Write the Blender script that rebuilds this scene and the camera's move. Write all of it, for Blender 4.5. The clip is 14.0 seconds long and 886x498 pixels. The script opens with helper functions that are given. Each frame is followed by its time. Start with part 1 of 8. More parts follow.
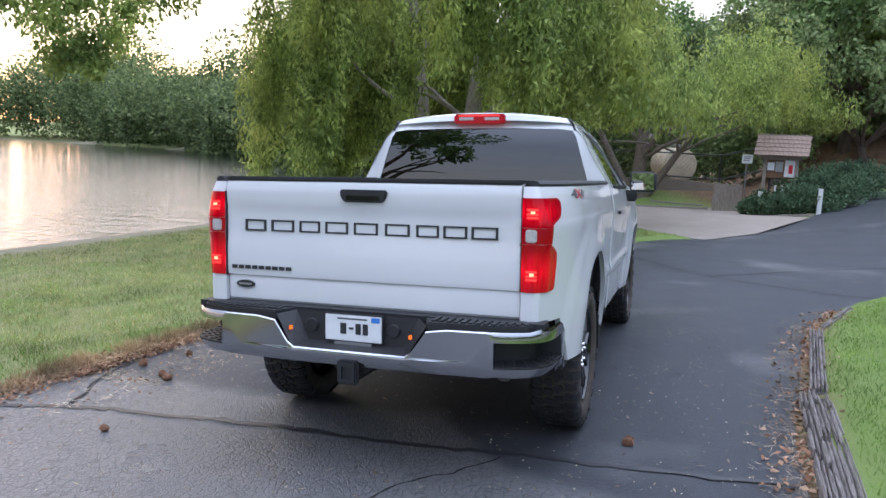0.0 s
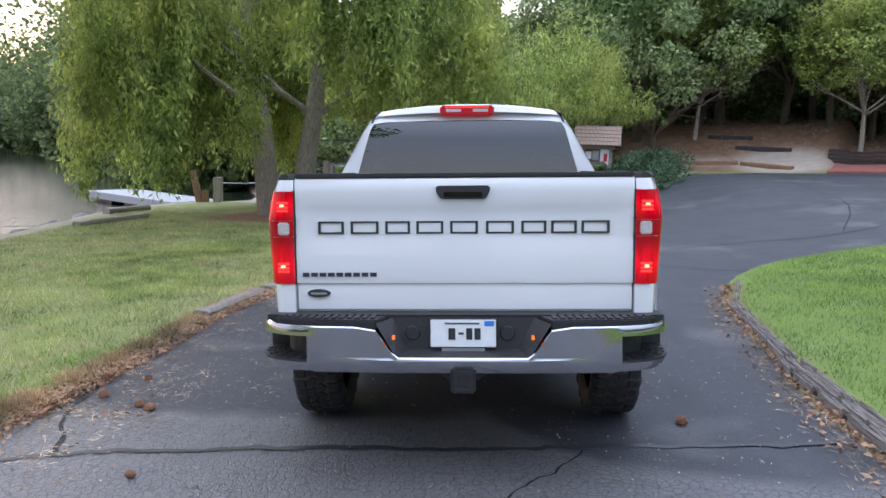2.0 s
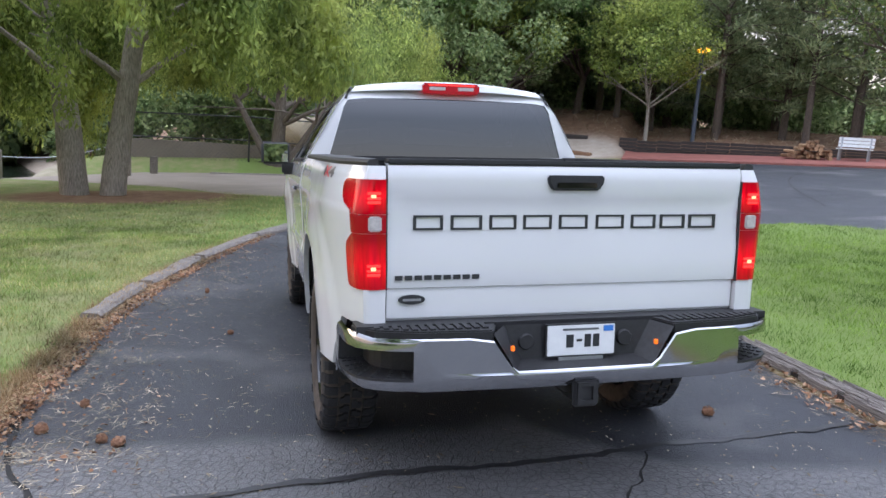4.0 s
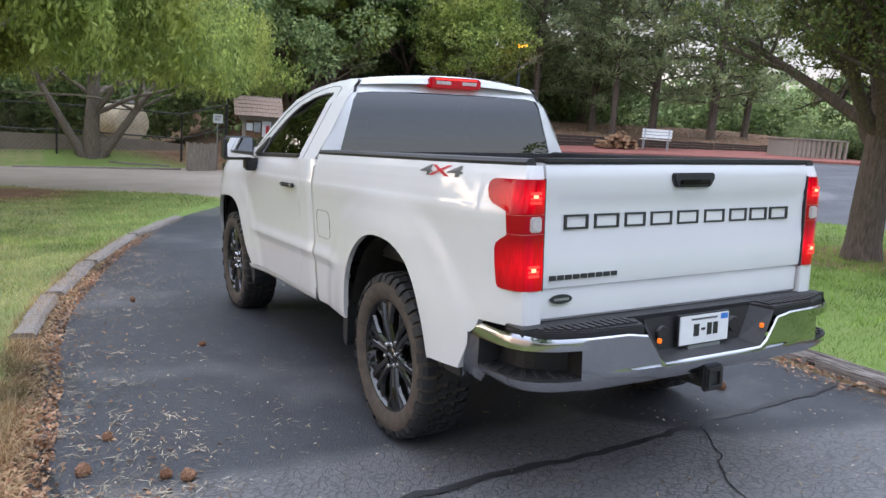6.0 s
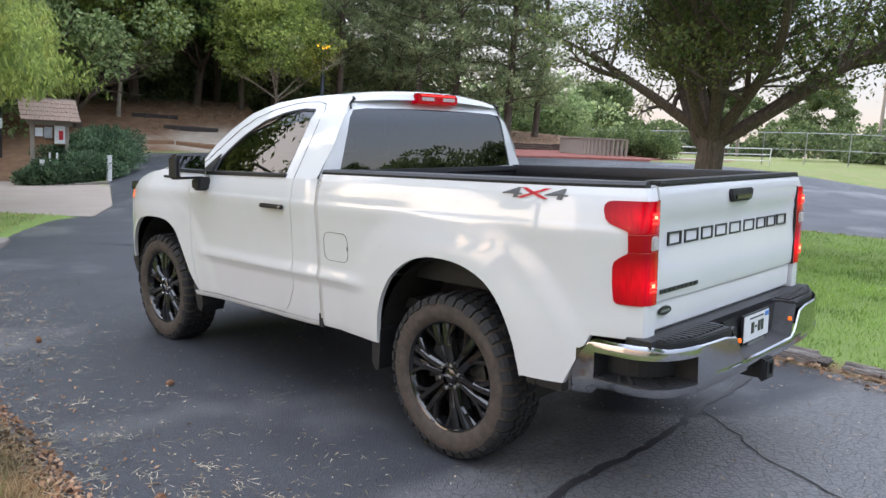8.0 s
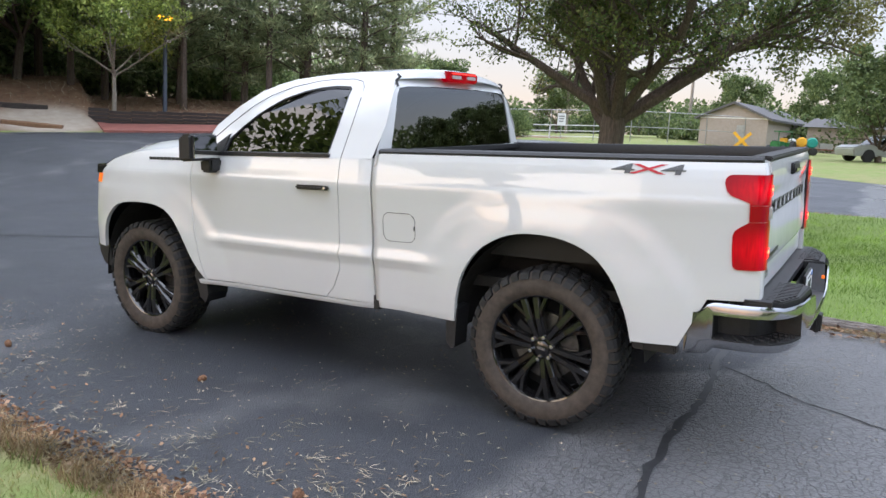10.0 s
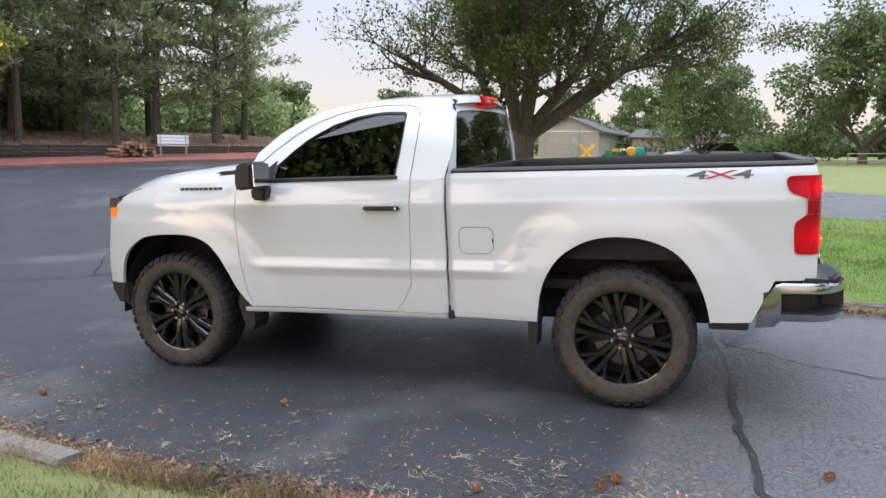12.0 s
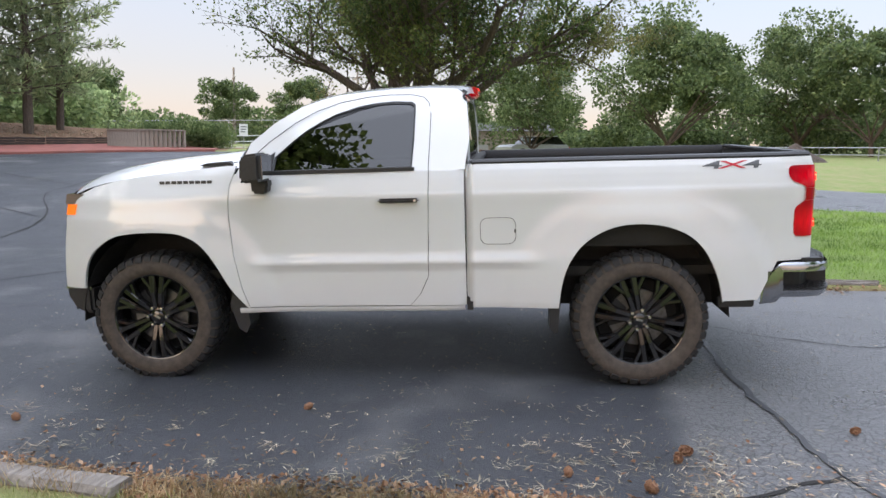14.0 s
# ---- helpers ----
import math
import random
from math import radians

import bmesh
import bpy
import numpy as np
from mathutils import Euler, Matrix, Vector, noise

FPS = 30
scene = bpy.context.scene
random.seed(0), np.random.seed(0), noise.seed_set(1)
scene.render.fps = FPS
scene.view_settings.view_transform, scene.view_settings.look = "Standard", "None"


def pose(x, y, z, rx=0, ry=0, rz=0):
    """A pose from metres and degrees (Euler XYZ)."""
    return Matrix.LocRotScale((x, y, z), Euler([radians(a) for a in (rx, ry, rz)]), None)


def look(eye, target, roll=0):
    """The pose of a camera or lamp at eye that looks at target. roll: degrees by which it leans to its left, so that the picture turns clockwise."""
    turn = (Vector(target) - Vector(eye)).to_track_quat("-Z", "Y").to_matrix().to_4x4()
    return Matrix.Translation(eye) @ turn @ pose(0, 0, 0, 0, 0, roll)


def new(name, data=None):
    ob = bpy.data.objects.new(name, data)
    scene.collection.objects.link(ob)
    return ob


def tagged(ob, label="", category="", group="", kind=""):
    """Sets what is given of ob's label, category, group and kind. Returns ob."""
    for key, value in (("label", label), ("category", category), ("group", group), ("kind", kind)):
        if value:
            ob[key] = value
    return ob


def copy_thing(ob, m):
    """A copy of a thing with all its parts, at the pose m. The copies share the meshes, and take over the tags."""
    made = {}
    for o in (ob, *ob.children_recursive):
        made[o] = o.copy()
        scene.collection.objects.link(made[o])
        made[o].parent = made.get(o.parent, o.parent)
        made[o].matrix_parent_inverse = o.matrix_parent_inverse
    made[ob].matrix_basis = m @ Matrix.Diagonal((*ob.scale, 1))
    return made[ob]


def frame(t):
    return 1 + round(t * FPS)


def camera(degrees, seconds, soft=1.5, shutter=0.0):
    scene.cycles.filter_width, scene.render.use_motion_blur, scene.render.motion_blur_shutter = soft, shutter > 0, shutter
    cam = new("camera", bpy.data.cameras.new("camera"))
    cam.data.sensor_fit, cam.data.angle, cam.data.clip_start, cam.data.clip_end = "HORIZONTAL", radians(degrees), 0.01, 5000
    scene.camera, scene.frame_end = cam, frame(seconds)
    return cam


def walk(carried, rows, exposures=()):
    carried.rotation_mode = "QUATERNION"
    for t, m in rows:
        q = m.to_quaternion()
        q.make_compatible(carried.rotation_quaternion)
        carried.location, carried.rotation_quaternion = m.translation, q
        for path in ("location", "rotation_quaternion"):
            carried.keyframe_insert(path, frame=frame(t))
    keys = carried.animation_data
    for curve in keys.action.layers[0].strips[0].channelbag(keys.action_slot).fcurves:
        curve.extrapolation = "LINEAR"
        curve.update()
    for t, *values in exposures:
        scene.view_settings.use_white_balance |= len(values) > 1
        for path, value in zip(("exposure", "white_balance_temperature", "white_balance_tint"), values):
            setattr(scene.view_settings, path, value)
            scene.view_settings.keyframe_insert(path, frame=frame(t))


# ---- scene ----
cam = camera(61.1, 14.0)
METRES, EYE, TILT, LEAN, TURN = 10.0, 1.59, -1.782, -1.916, 18.252
ROWS = [
    (0.0, 0.0, 0.0, 0.0, 0.05, -6.65, -0.44),
    (0.5, -0.0379, 0.0068, 0.0014, -3.69, -6.39, 0.31),
    (1.0, -0.0773, 0.0122, 0.0011, -8.12, -6.33, 0.86),
    (1.5, -0.1155, 0.0205, 0.0029, -12.28, -6.69, 0.79),
    (2.0, -0.1447, 0.0381, 0.0004, -15.85, -7.21, 0.48),
    (2.5, -0.1731, 0.0613, 0.0016, -19.67, -7.71, 0.32),
    (3.0, -0.2049, 0.0845, 0.0014, -24.0, -8.04, 0.5),
    (3.5, -0.2303, 0.1108, 0.0013, -28.39, -8.34, -0.42),
    (6.0, -0.36, 0.2305, 0.0017, -47.35, -9.07, -1.57),
    (6.5, -0.3797, 0.2554, 0.0018, -52.16, -8.69, -1.24),
    (7.0, -0.3997, 0.2862, 0.0011, -55.29, -8.6, -1.24),
    (7.5, -0.4176, 0.3127, 0.0069, -59.21, -8.79, -1.57),
    (8.0, -0.4396, 0.3448, 0.0096, -64.08, -8.74, -1.07),
    (10.5, -0.5016, 0.5053, 0.0079, -79.78, -9.49, -1.22),
    (11.0, -0.5187, 0.5411, 0.0095, -82.93, -8.35, -0.93),
    (11.5, -0.5362, 0.5748, 0.0103, -86.68, -8.32, -0.1),
    (12.0, -0.5411, 0.61, 0.008, -89.83, -8.61, 0.84),
    (12.5, -0.5475, 0.6427, 0.0084, -92.9, -8.85, 0.57),
    (13.0, -0.5505, 0.6762, 0.0097, -96.26, -8.91, -0.01),
    (13.5, -0.5396, 0.7077, 0.0072, -100.07, -9.03, 0.32),
    (14.0, -0.5233, 0.7357, 0.008, -103.59, -9.29, 0.35),
]
walk(cam, [(t, pose(0, 0, EYE, TILT, LEAN, TURN) @ pose(METRES * x, METRES * y, METRES * z, 90 + pitch, roll, yaw)) for t, x, y, z, yaw, pitch, roll in ROWS],
     exposures=[(0.0, 1.95, 5560, 16), (3.5, 2.12, 5820, 16), (8.0, 2.12, 5980, 13), (14.0, 2.02, 6120, 13)])

# ---- light ----
world = bpy.data.worlds.new("dusk_sky")
scene.world = world
world.use_nodes = True
wn, wl = world.node_tree.nodes, world.node_tree.links
sky = wn.new("ShaderNodeTexSky")
sky.sky_type = "NISHITA"
sky.sun_disc = False
SUN_AZ, SUN_EL = -40.0, 3.0
sky.sun_elevation, sky.sun_rotation = radians(SUN_EL), radians(SUN_AZ)
sky.air_density, sky.dust_density, sky.ozone_density = 1.0, 1.5, 3.0
wn["Background"].inputs["Strength"].default_value = 0.15
# thin high cloud: the sky brightens smoothly towards the zenith
geo_w = wn.new("ShaderNodeTexCoord")
sep_w = wn.new("ShaderNodeSeparateXYZ")
wl.new(geo_w.outputs["Generated"], sep_w.inputs[0])
rise = wn.new("ShaderNodeValToRGB")
for _ in range(3):
    rise.color_ramp.elements.new(0.5)
for e, (p, c) in zip(rise.color_ramp.elements, ((0.0, (0.23, 0.18, 0.143)), (0.11, (0.19, 0.173, 0.162)), (0.24, (0.17, 0.173, 0.182)), (0.55, (0.40, 0.42, 0.46)), (0.95, (0.74, 0.77, 0.83)))):
    e.position, e.color = p, (*c, 1)
wl.new(sep_w.outputs["Z"], rise.inputs[0])
veil = wn.new("ShaderNodeMix")
veil.data_type, veil.blend_type = "RGBA", "MULTIPLY"
veil.inputs[0].default_value = 1.0
veil.inputs[7].default_value = (6.7, 6.7, 6.7, 1)
wl.new(rise.outputs[0], veil.inputs[6])
both = wn.new("ShaderNodeMix")
both.data_type, both.blend_type = "RGBA", "ADD"
both.inputs[0].default_value = 1.0
thin = wn.new("ShaderNodeMix")
thin.data_type, thin.blend_type = "RGBA", "MULTIPLY"
thin.inputs[0].default_value = 1.0
thin.inputs[7].default_value = (0.25, 0.25, 0.25, 1)
wl.new(sky.outputs[0], thin.inputs[6])
# afterglow: a warm lobe low over the set sun
aim = wn.new("ShaderNodeVectorMath")
aim.operation = "DOT_PRODUCT"
aim.inputs[1].default_value = (math.sin(radians(SUN_AZ)), math.cos(radians(SUN_AZ)), 0.0)
wl.new(geo_w.outputs["Generated"], aim.inputs[0])
lobe = wn.new("ShaderNodeMapRange")
lobe.interpolation_type = "SMOOTHSTEP"
lobe.inputs["From Min"].default_value, lobe.inputs["From Max"].default_value = -0.25, 1.0
wl.new(aim.outputs["Value"], lobe.inputs["Value"])
low = wn.new("ShaderNodeMapRange")
low.interpolation_type = "SMOOTHERSTEP"
low.inputs["From Min"].default_value, low.inputs["From Max"].default_value = 0.5, -0.05
wl.new(sep_w.outputs["Z"], low.inputs["Value"])
warm = wn.new("ShaderNodeMath")
warm.operation = "MULTIPLY"
wl.new(lobe.outputs[0], warm.inputs[0])
wl.new(low.outputs[0], warm.inputs[1])
glow_mix = wn.new("ShaderNodeMix")
glow_mix.data_type = "RGBA"
glow_mix.inputs[6].default_value = (0, 0, 0, 1)
band = wn.new("ShaderNodeValToRGB")
band.color_ramp.elements.new(0.5)
for e, (p, c) in zip(band.color_ramp.elements, ((0.0, (0.42, 0.13, 0.025)), (0.08, (0.40, 0.26, 0.14)), (0.2, (0.52, 0.40, 0.27)))):
    e.position, e.color = p, (*c, 1)
wl.new(sep_w.outputs["Z"], band.inputs[0])
glow_ten = wn.new("ShaderNodeMix")
glow_ten.data_type, glow_ten.blend_type = "RGBA", "MULTIPLY"
glow_ten.inputs[0].default_value = 1.0
glow_ten.inputs[7].default_value = (4.6, 4.6, 4.6, 1)
wl.new(band.outputs[0], glow_ten.inputs[6])
wl.new(glow_ten.outputs[2], glow_mix.inputs[7])
wl.new(warm.outputs[0], glow_mix.inputs[0])
dusk = wn.new("ShaderNodeMix")
dusk.data_type, dusk.blend_type = "RGBA", "ADD"
dusk.inputs[0].default_value = 1.0
wl.new(thin.outputs[2], dusk.inputs[6])
wl.new(glow_mix.outputs[2], dusk.inputs[7])
wl.new(dusk.outputs[2], both.inputs[6])
wl.new(veil.outputs[2], both.inputs[7])
wl.new(both.outputs[2], wn["Background"].inputs["Color"])
sun_data = bpy.data.lights.new("sun", "SUN")
sun_data.energy, sun_data.angle, sun_data.color = 0.6, radians(70), (1.0, 0.78, 0.55)
sun_ob = new("sun", sun_data)
sun_ob.matrix_world = look((0, 0, 50), (-math.sin(radians(SUN_AZ)) * 50, -math.cos(radians(SUN_AZ)) * 50, 50 - 50 * math.tan(radians(SUN_EL))))


# ---- materials ----
class Nodes:
    """A small wrapper round a material's node tree."""

    def __init__(self, name, rough=0.6, metal=0.0, spec=0.5):
        self.m = bpy.data.materials.new(name)
        self.m.use_nodes = True
        self.t = self.m.node_tree
        self.b = self.t.nodes["Principled BSDF"]
        self.b.inputs["Roughness"].default_value = rough
        self.b.inputs["Metallic"].default_value = metal
        self.b.inputs["Specular IOR Level"].default_value = spec
        self.tc = self.t.nodes.new("ShaderNodeTexCoord")

    def add(self, kind, **props):
        n = self.t.nodes.new(kind)
        if "operation" in props:
            n.operation = props["operation"]
        if "use_clamp" in props:
            n.use_clamp = props["use_clamp"]
        if "data_type" in props:
            n.data_type = props["data_type"]
        if "blend_type" in props:
            n.blend_type = props["blend_type"]
        if "feature" in props:
            n.feature = props["feature"]
        if "layer_name" in props:
            n.layer_name = props["layer_name"]
        return n

    def link(self, a, b):
        self.t.links.new(a, b)

    def noise(self, scale, detail=4.0, rough=0.55, stretch=None, coord="Object"):
        n = self.add("ShaderNodeTexNoise")
        n.inputs["Scale"].default_value, n.inputs["Detail"].default_value, n.inputs["Roughness"].default_value = scale, detail, rough
        if stretch:
            mp = self.add("ShaderNodeMapping")
            mp.inputs["Scale"].default_value = stretch
            self.link(self.tc.outputs[coord], mp.inputs[0])
            self.link(mp.outputs[0], n.inputs["Vector"])
        else:
            self.link(self.tc.outputs[coord], n.inputs["Vector"])
        return n.outputs["Fac"]

    def ramp(self, fac, stops):
        r = self.add("ShaderNodeValToRGB")
        while len(r.color_ramp.elements) < len(stops):
            r.color_ramp.elements.new(0.5)
        for e, (p, c) in zip(r.color_ramp.elements, stops):
            e.position = p
            e.color = (*c, 1) if len(c) == 3 else c
        self.link(fac, r.inputs[0])
        return r.outputs[0]

    def mix(self, fac, a, b, mode="MIX"):
        n = self.add("ShaderNodeMix", data_type="RGBA", blend_type=mode)
        for s, v in ((n.inputs[0], fac), (n.inputs[6], a), (n.inputs[7], b)):
            if isinstance(v, (int, float)):
                s.default_value = v
            elif isinstance(v, tuple):
                s.default_value = (*v, 1)
            else:
                self.link(v, s)
        return n.outputs[2]

    def math(self, op, a, b=0.0, clamp=False):
        n = self.add("ShaderNodeMath", operation=op, use_clamp=clamp)
        for s, v in ((n.inputs[0], a), (n.inputs[1], b)):
            if isinstance(v, (int, float)):
                s.default_value = v
            else:
                self.link(v, s)
        return n.outputs[0]

    def color(self, out):
        self.link(out, self.b.inputs["Base Color"])

    def rough(self, out):
        self.link(out, self.b.inputs["Roughness"])

    def bump(self, height, strength=0.3, dist=0.01):
        n = self.add("ShaderNodeBump")
        n.inputs["Strength"].default_value, n.inputs["Distance"].default_value = strength, dist
        self.link(height, n.inputs["Height"])
        self.link(n.outputs[0], self.b.inputs["Normal"])


def simple(name, c1, c2=None, scale=20.0, rough=0.6, metal=0.0, bump=0.0, dist=0.005, spec=0.5, stretch=None):
    k = Nodes(name, rough, metal, spec)
    c2 = c2 or tuple(v * 0.8 for v in c1)
    n = k.noise(scale, 5.0, 0.6, stretch)
    k.color(k.ramp(n, [(0.3, c2), (0.7, c1)]))
    if bump:
        k.bump(n, bump, dist)
    return k.m


def glow(name, c, strength):
    k = Nodes(name, 0.4)
    k.b.inputs["Base Color"].default_value = (*c, 1)
    k.b.inputs["Emission Color"].default_value = (*c, 1)
    k.b.inputs["Emission Strength"].default_value = strength
    return k.m


def leaf_material(name, dark, mid, light, trans=0.35, tint=None):
    k = Nodes(name, 0.55, 0.0, 0.3)
    geo = k.add("ShaderNodeNewGeometry")
    col = k.ramp(geo.outputs["Random Per Island"], [(0.0, dark), (0.55, mid), (1.0, light)])
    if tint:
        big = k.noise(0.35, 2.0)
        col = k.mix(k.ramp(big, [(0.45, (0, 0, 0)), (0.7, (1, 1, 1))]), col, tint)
    # noise paints lit clumps and dark gaps into the leaf colour
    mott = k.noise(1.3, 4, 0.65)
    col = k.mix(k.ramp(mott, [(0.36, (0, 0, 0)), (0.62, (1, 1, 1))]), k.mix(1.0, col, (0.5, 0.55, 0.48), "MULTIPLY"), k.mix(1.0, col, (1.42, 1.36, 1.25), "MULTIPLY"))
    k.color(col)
    tr = k.add("ShaderNodeBsdfTranslucent")
    k.link(col, tr.inputs[0])
    mx = k.add("ShaderNodeMixShader")
    mx.inputs[0].default_value = trans
    k.link(k.b.outputs[0], mx.inputs[1])
    k.link(tr.outputs[0], mx.inputs[2])
    k.link(mx.outputs[0], k.t.nodes["Material Output"].inputs[0])
    return k.m


def glass_material(name, tint, rough=0.0, ior=1.8):
    k = Nodes(name, rough)
    tr = k.add("ShaderNodeBsdfTransparent")
    tr.inputs[0].default_value = (*tint, 1)
    gl = k.add("ShaderNodeBsdfGlossy")
    gl.inputs["Roughness"].default_value = rough
    fr = k.add("ShaderNodeFresnel")
    fr.inputs[0].default_value = ior
    mx = k.add("ShaderNodeMixShader")
    k.link(fr.outputs[0], mx.inputs[0])
    k.link(tr.outputs[0], mx.inputs[1])
    k.link(gl.outputs[0], mx.inputs[2])
    k.link(mx.outputs[0], k.t.nodes["Material Output"].inputs[0])
    return k.m


# asphalt: sealed dark coat with worn, finely cracked older areas
k = Nodes("asphalt", 0.5, 0.0, 0.32)
fine = k.noise(180, 3)
big = k.noise(0.7, 4)
patch = k.noise(0.45, 3, 0.6)
base = k.mix(big, (0.020, 0.0225, 0.029), (0.042, 0.046, 0.056))
streak = k.noise(1.6, 5, 0.65, (1.8, 0.5, 1))
base = k.mix(k.ramp(streak, [(0.48, (0, 0, 0)), (0.70, (0.85, 0.85, 0.85))]), base, (0.016, 0.018, 0.023))
grit = k.math("ADD", k.math("MULTIPLY", fine, 0.6), k.math("MULTIPLY", k.noise(55, 5, 0.7), 0.4))
base = k.mix(k.ramp(grit, [(0.40, (0, 0, 0)), (0.68, (1, 1, 1))]), base, (0.08, 0.082, 0.088))
base = k.mix(k.ramp(k.noise(4.5, 5, 0.7), [(0.52, (0, 0, 0)), (0.72, (0.5, 0.5, 0.5))]), base, (0.028, 0.031, 0.038))
sep = k.add("ShaderNodeSeparateXYZ")
k.link(k.tc.outputs["Object"], sep.inputs[0])
ywob = k.math("ADD", sep.outputs["Y"], k.math("MULTIPLY", k.math("SUBTRACT", patch, 0.5), 1.2))
# older cracked area widened on the left, its pale tone partly painted sky sheen
edge = k.math("ADD", 3.4, k.math("MULTIPLY", k.math("MULTIPLY", k.math("SUBTRACT", -0.75, sep.outputs["X"]), 1.6, True), 0.8))
old = k.math("SUBTRACT", 1.0, k.math("SMOOTH_MIN", 1.0, k.math("MAXIMUM", k.math("MULTIPLY", k.math("SUBTRACT", ywob, edge), 6.0), 0.0)))
old = k.math("MAXIMUM", old, k.ramp(patch, [(0.56, (0, 0, 0)), (0.68, (0.8, 0.8, 0.8))]), True)
warp = k.add("ShaderNodeVectorMath", operation="ADD")
wz = k.add("ShaderNodeTexNoise")
wz.inputs["Scale"].default_value = 9.0
k.link(k.tc.outputs["Object"], wz.inputs["Vector"])
sc = k.add("ShaderNodeVectorMath", operation="SCALE")
sc.inputs["Scale"].default_value = 0.06
k.link(wz.outputs["Color"], sc.inputs[0])
k.link(k.tc.outputs["Object"], warp.inputs[0])
k.link(sc.outputs[0], warp.inputs[1])
vor = k.add("ShaderNodeTexVoronoi", feature="DISTANCE_TO_EDGE")
vor.inputs["Scale"].default_value = 22.0
k.link(warp.outputs[0], vor.inputs["Vector"])
cell = k.math("MULTIPLY", vor.outputs["Distance"], 9.0, True)
gap = k.math("MULTIPLY", k.math("MULTIPLY", k.math("SUBTRACT", 1.0, cell), old), 0.6)
base = k.mix(k.math("MULTIPLY", old, 0.8), base, (0.17, 0.168, 0.17))
base = k.mix(gap, base, (0.018, 0.018, 0.019))
k.color(base)
k.rough(k.math("SUBTRACT", k.ramp(big, [(0.3, (0.40, 0.40, 0.40)), (0.7, (0.58, 0.58, 0.58))]), k.math("MULTIPLY", old, 0.16)))
h = k.math("ADD", k.math("MULTIPLY", fine, 0.25), k.math("MULTIPLY", k.math("MULTIPLY", cell, old), 0.45))
h = k.math("ADD", h, k.math("MULTIPLY", k.noise(45, 4, 0.7), 0.25))
peb = k.add("ShaderNodeTexVoronoi")
peb.inputs["Scale"].default_value = 110.0
k.link(k.tc.outputs["Object"], peb.inputs["Vector"])
h = k.math("SUBTRACT", h, k.math("MULTIPLY", peb.outputs["Distance"], 0.55))
k.bump(h, 0.75, 0.010)
ASPHALT = k.m

# ground cover: lawn, dry lawn, pine straw, bare sand, by the painted zones
k = Nodes("ground_cover", 0.9, 0.0, 0.1)
zone = k.add("ShaderNodeVertexColor", layer_name="zone")
zs = k.add("ShaderNodeSeparateColor")
k.link(zone.outputs[0], zs.inputs[0])
nf, nm, nb = k.noise(60, 4, 0.7), k.noise(3.0, 4), k.noise(0.5, 3)
lawn = k.mix(nf, (0.11, 0.17, 0.042), (0.235, 0.32, 0.09))
lawn = k.mix(k.ramp(nb, [(0.4, (0, 0, 0)), (0.75, (0.5, 0.5, 0.5))]), lawn, (0.10, 0.14, 0.035))
dry = k.mix(nf, (0.21, 0.185, 0.09), (0.39, 0.35, 0.20))
dm = k.math("MULTIPLY", k.ramp(k.math("ADD", k.math("MULTIPLY", nm, 0.6), k.math("MULTIPLY", nb, 0.4)), [(0.35, (0, 0, 0)), (0.65, (1, 1, 1))]), zs.outputs[1])
lawn = k.mix(dm, lawn, dry)
straw = k.mix(k.ramp(nm, [(0.35, (0, 0, 0)), (0.7, (1, 1, 1))]), (0.12, 0.062, 0.038), (0.22, 0.14, 0.085))
straw = k.mix(k.math("MULTIPLY", nf, 0.5), straw, (0.30, 0.2, 0.13))
col = k.mix(zs.outputs[0], lawn, straw)
sand = k.mix(nm, (0.28, 0.23, 0.18), (0.48, 0.42, 0.35))
col = k.mix(zs.outputs[2], col, sand)
k.color(col)
k.bump(k.math("ADD", nf, nm), 0.6, 0.03)
GROUND = k.m

k = Nodes("concrete", 0.85)
n1, n2 = k.noise(1.2, 5), k.noise(80, 3)
c = k.mix(n1, (0.22, 0.175, 0.14), (0.38, 0.325, 0.27))
k.color(k.mix(k.math("MULTIPLY", n2, 0.4), c, (0.15, 0.13, 0.12)))
k.bump(n2, 0.3, 0.004)
CONCRETE = k.m

k = Nodes("lake_water", 0.06, 0.0, 0.5)
k.b.inputs["Base Color"].default_value = (0.012, 0.017, 0.012, 1)
k.b.inputs["IOR"].default_value = 1.33
w1 = k.noise(1.0, 3, 0.5, (0.9, 2.2, 1))
w2 = k.noise(3.5, 3, 0.6, (1.0, 2.0, 1))
k.bump(k.math("ADD", w1, k.math("MULTIPLY", w2, 0.5)), 0.6, 0.12)
WATER = k.m

k = Nodes("car_paint_white", 0.3, 0.0, 0.0)
n = k.noise(1.2, 3)
k.color(k.ramp(n, [(0.2, (0.63, 0.635, 0.64)), (0.8, (0.68, 0.685, 0.69))]))
k.b.inputs["Coat Weight"].default_value = 1.0
k.b.inputs["Coat Roughness"].default_value = 0.012
k.b.inputs["Coat IOR"].default_value = 1.68
wave = k.add("ShaderNodeBump")
wave.inputs["Strength"].default_value, wave.inputs["Distance"].default_value = 0.5, 0.006
k.link(k.noise(2.6, 2, 0.5, (1, 1, 1.6)), wave.inputs["Height"])
k.link(wave.outputs[0], k.b.inputs["Coat Normal"])
PAINT = k.m

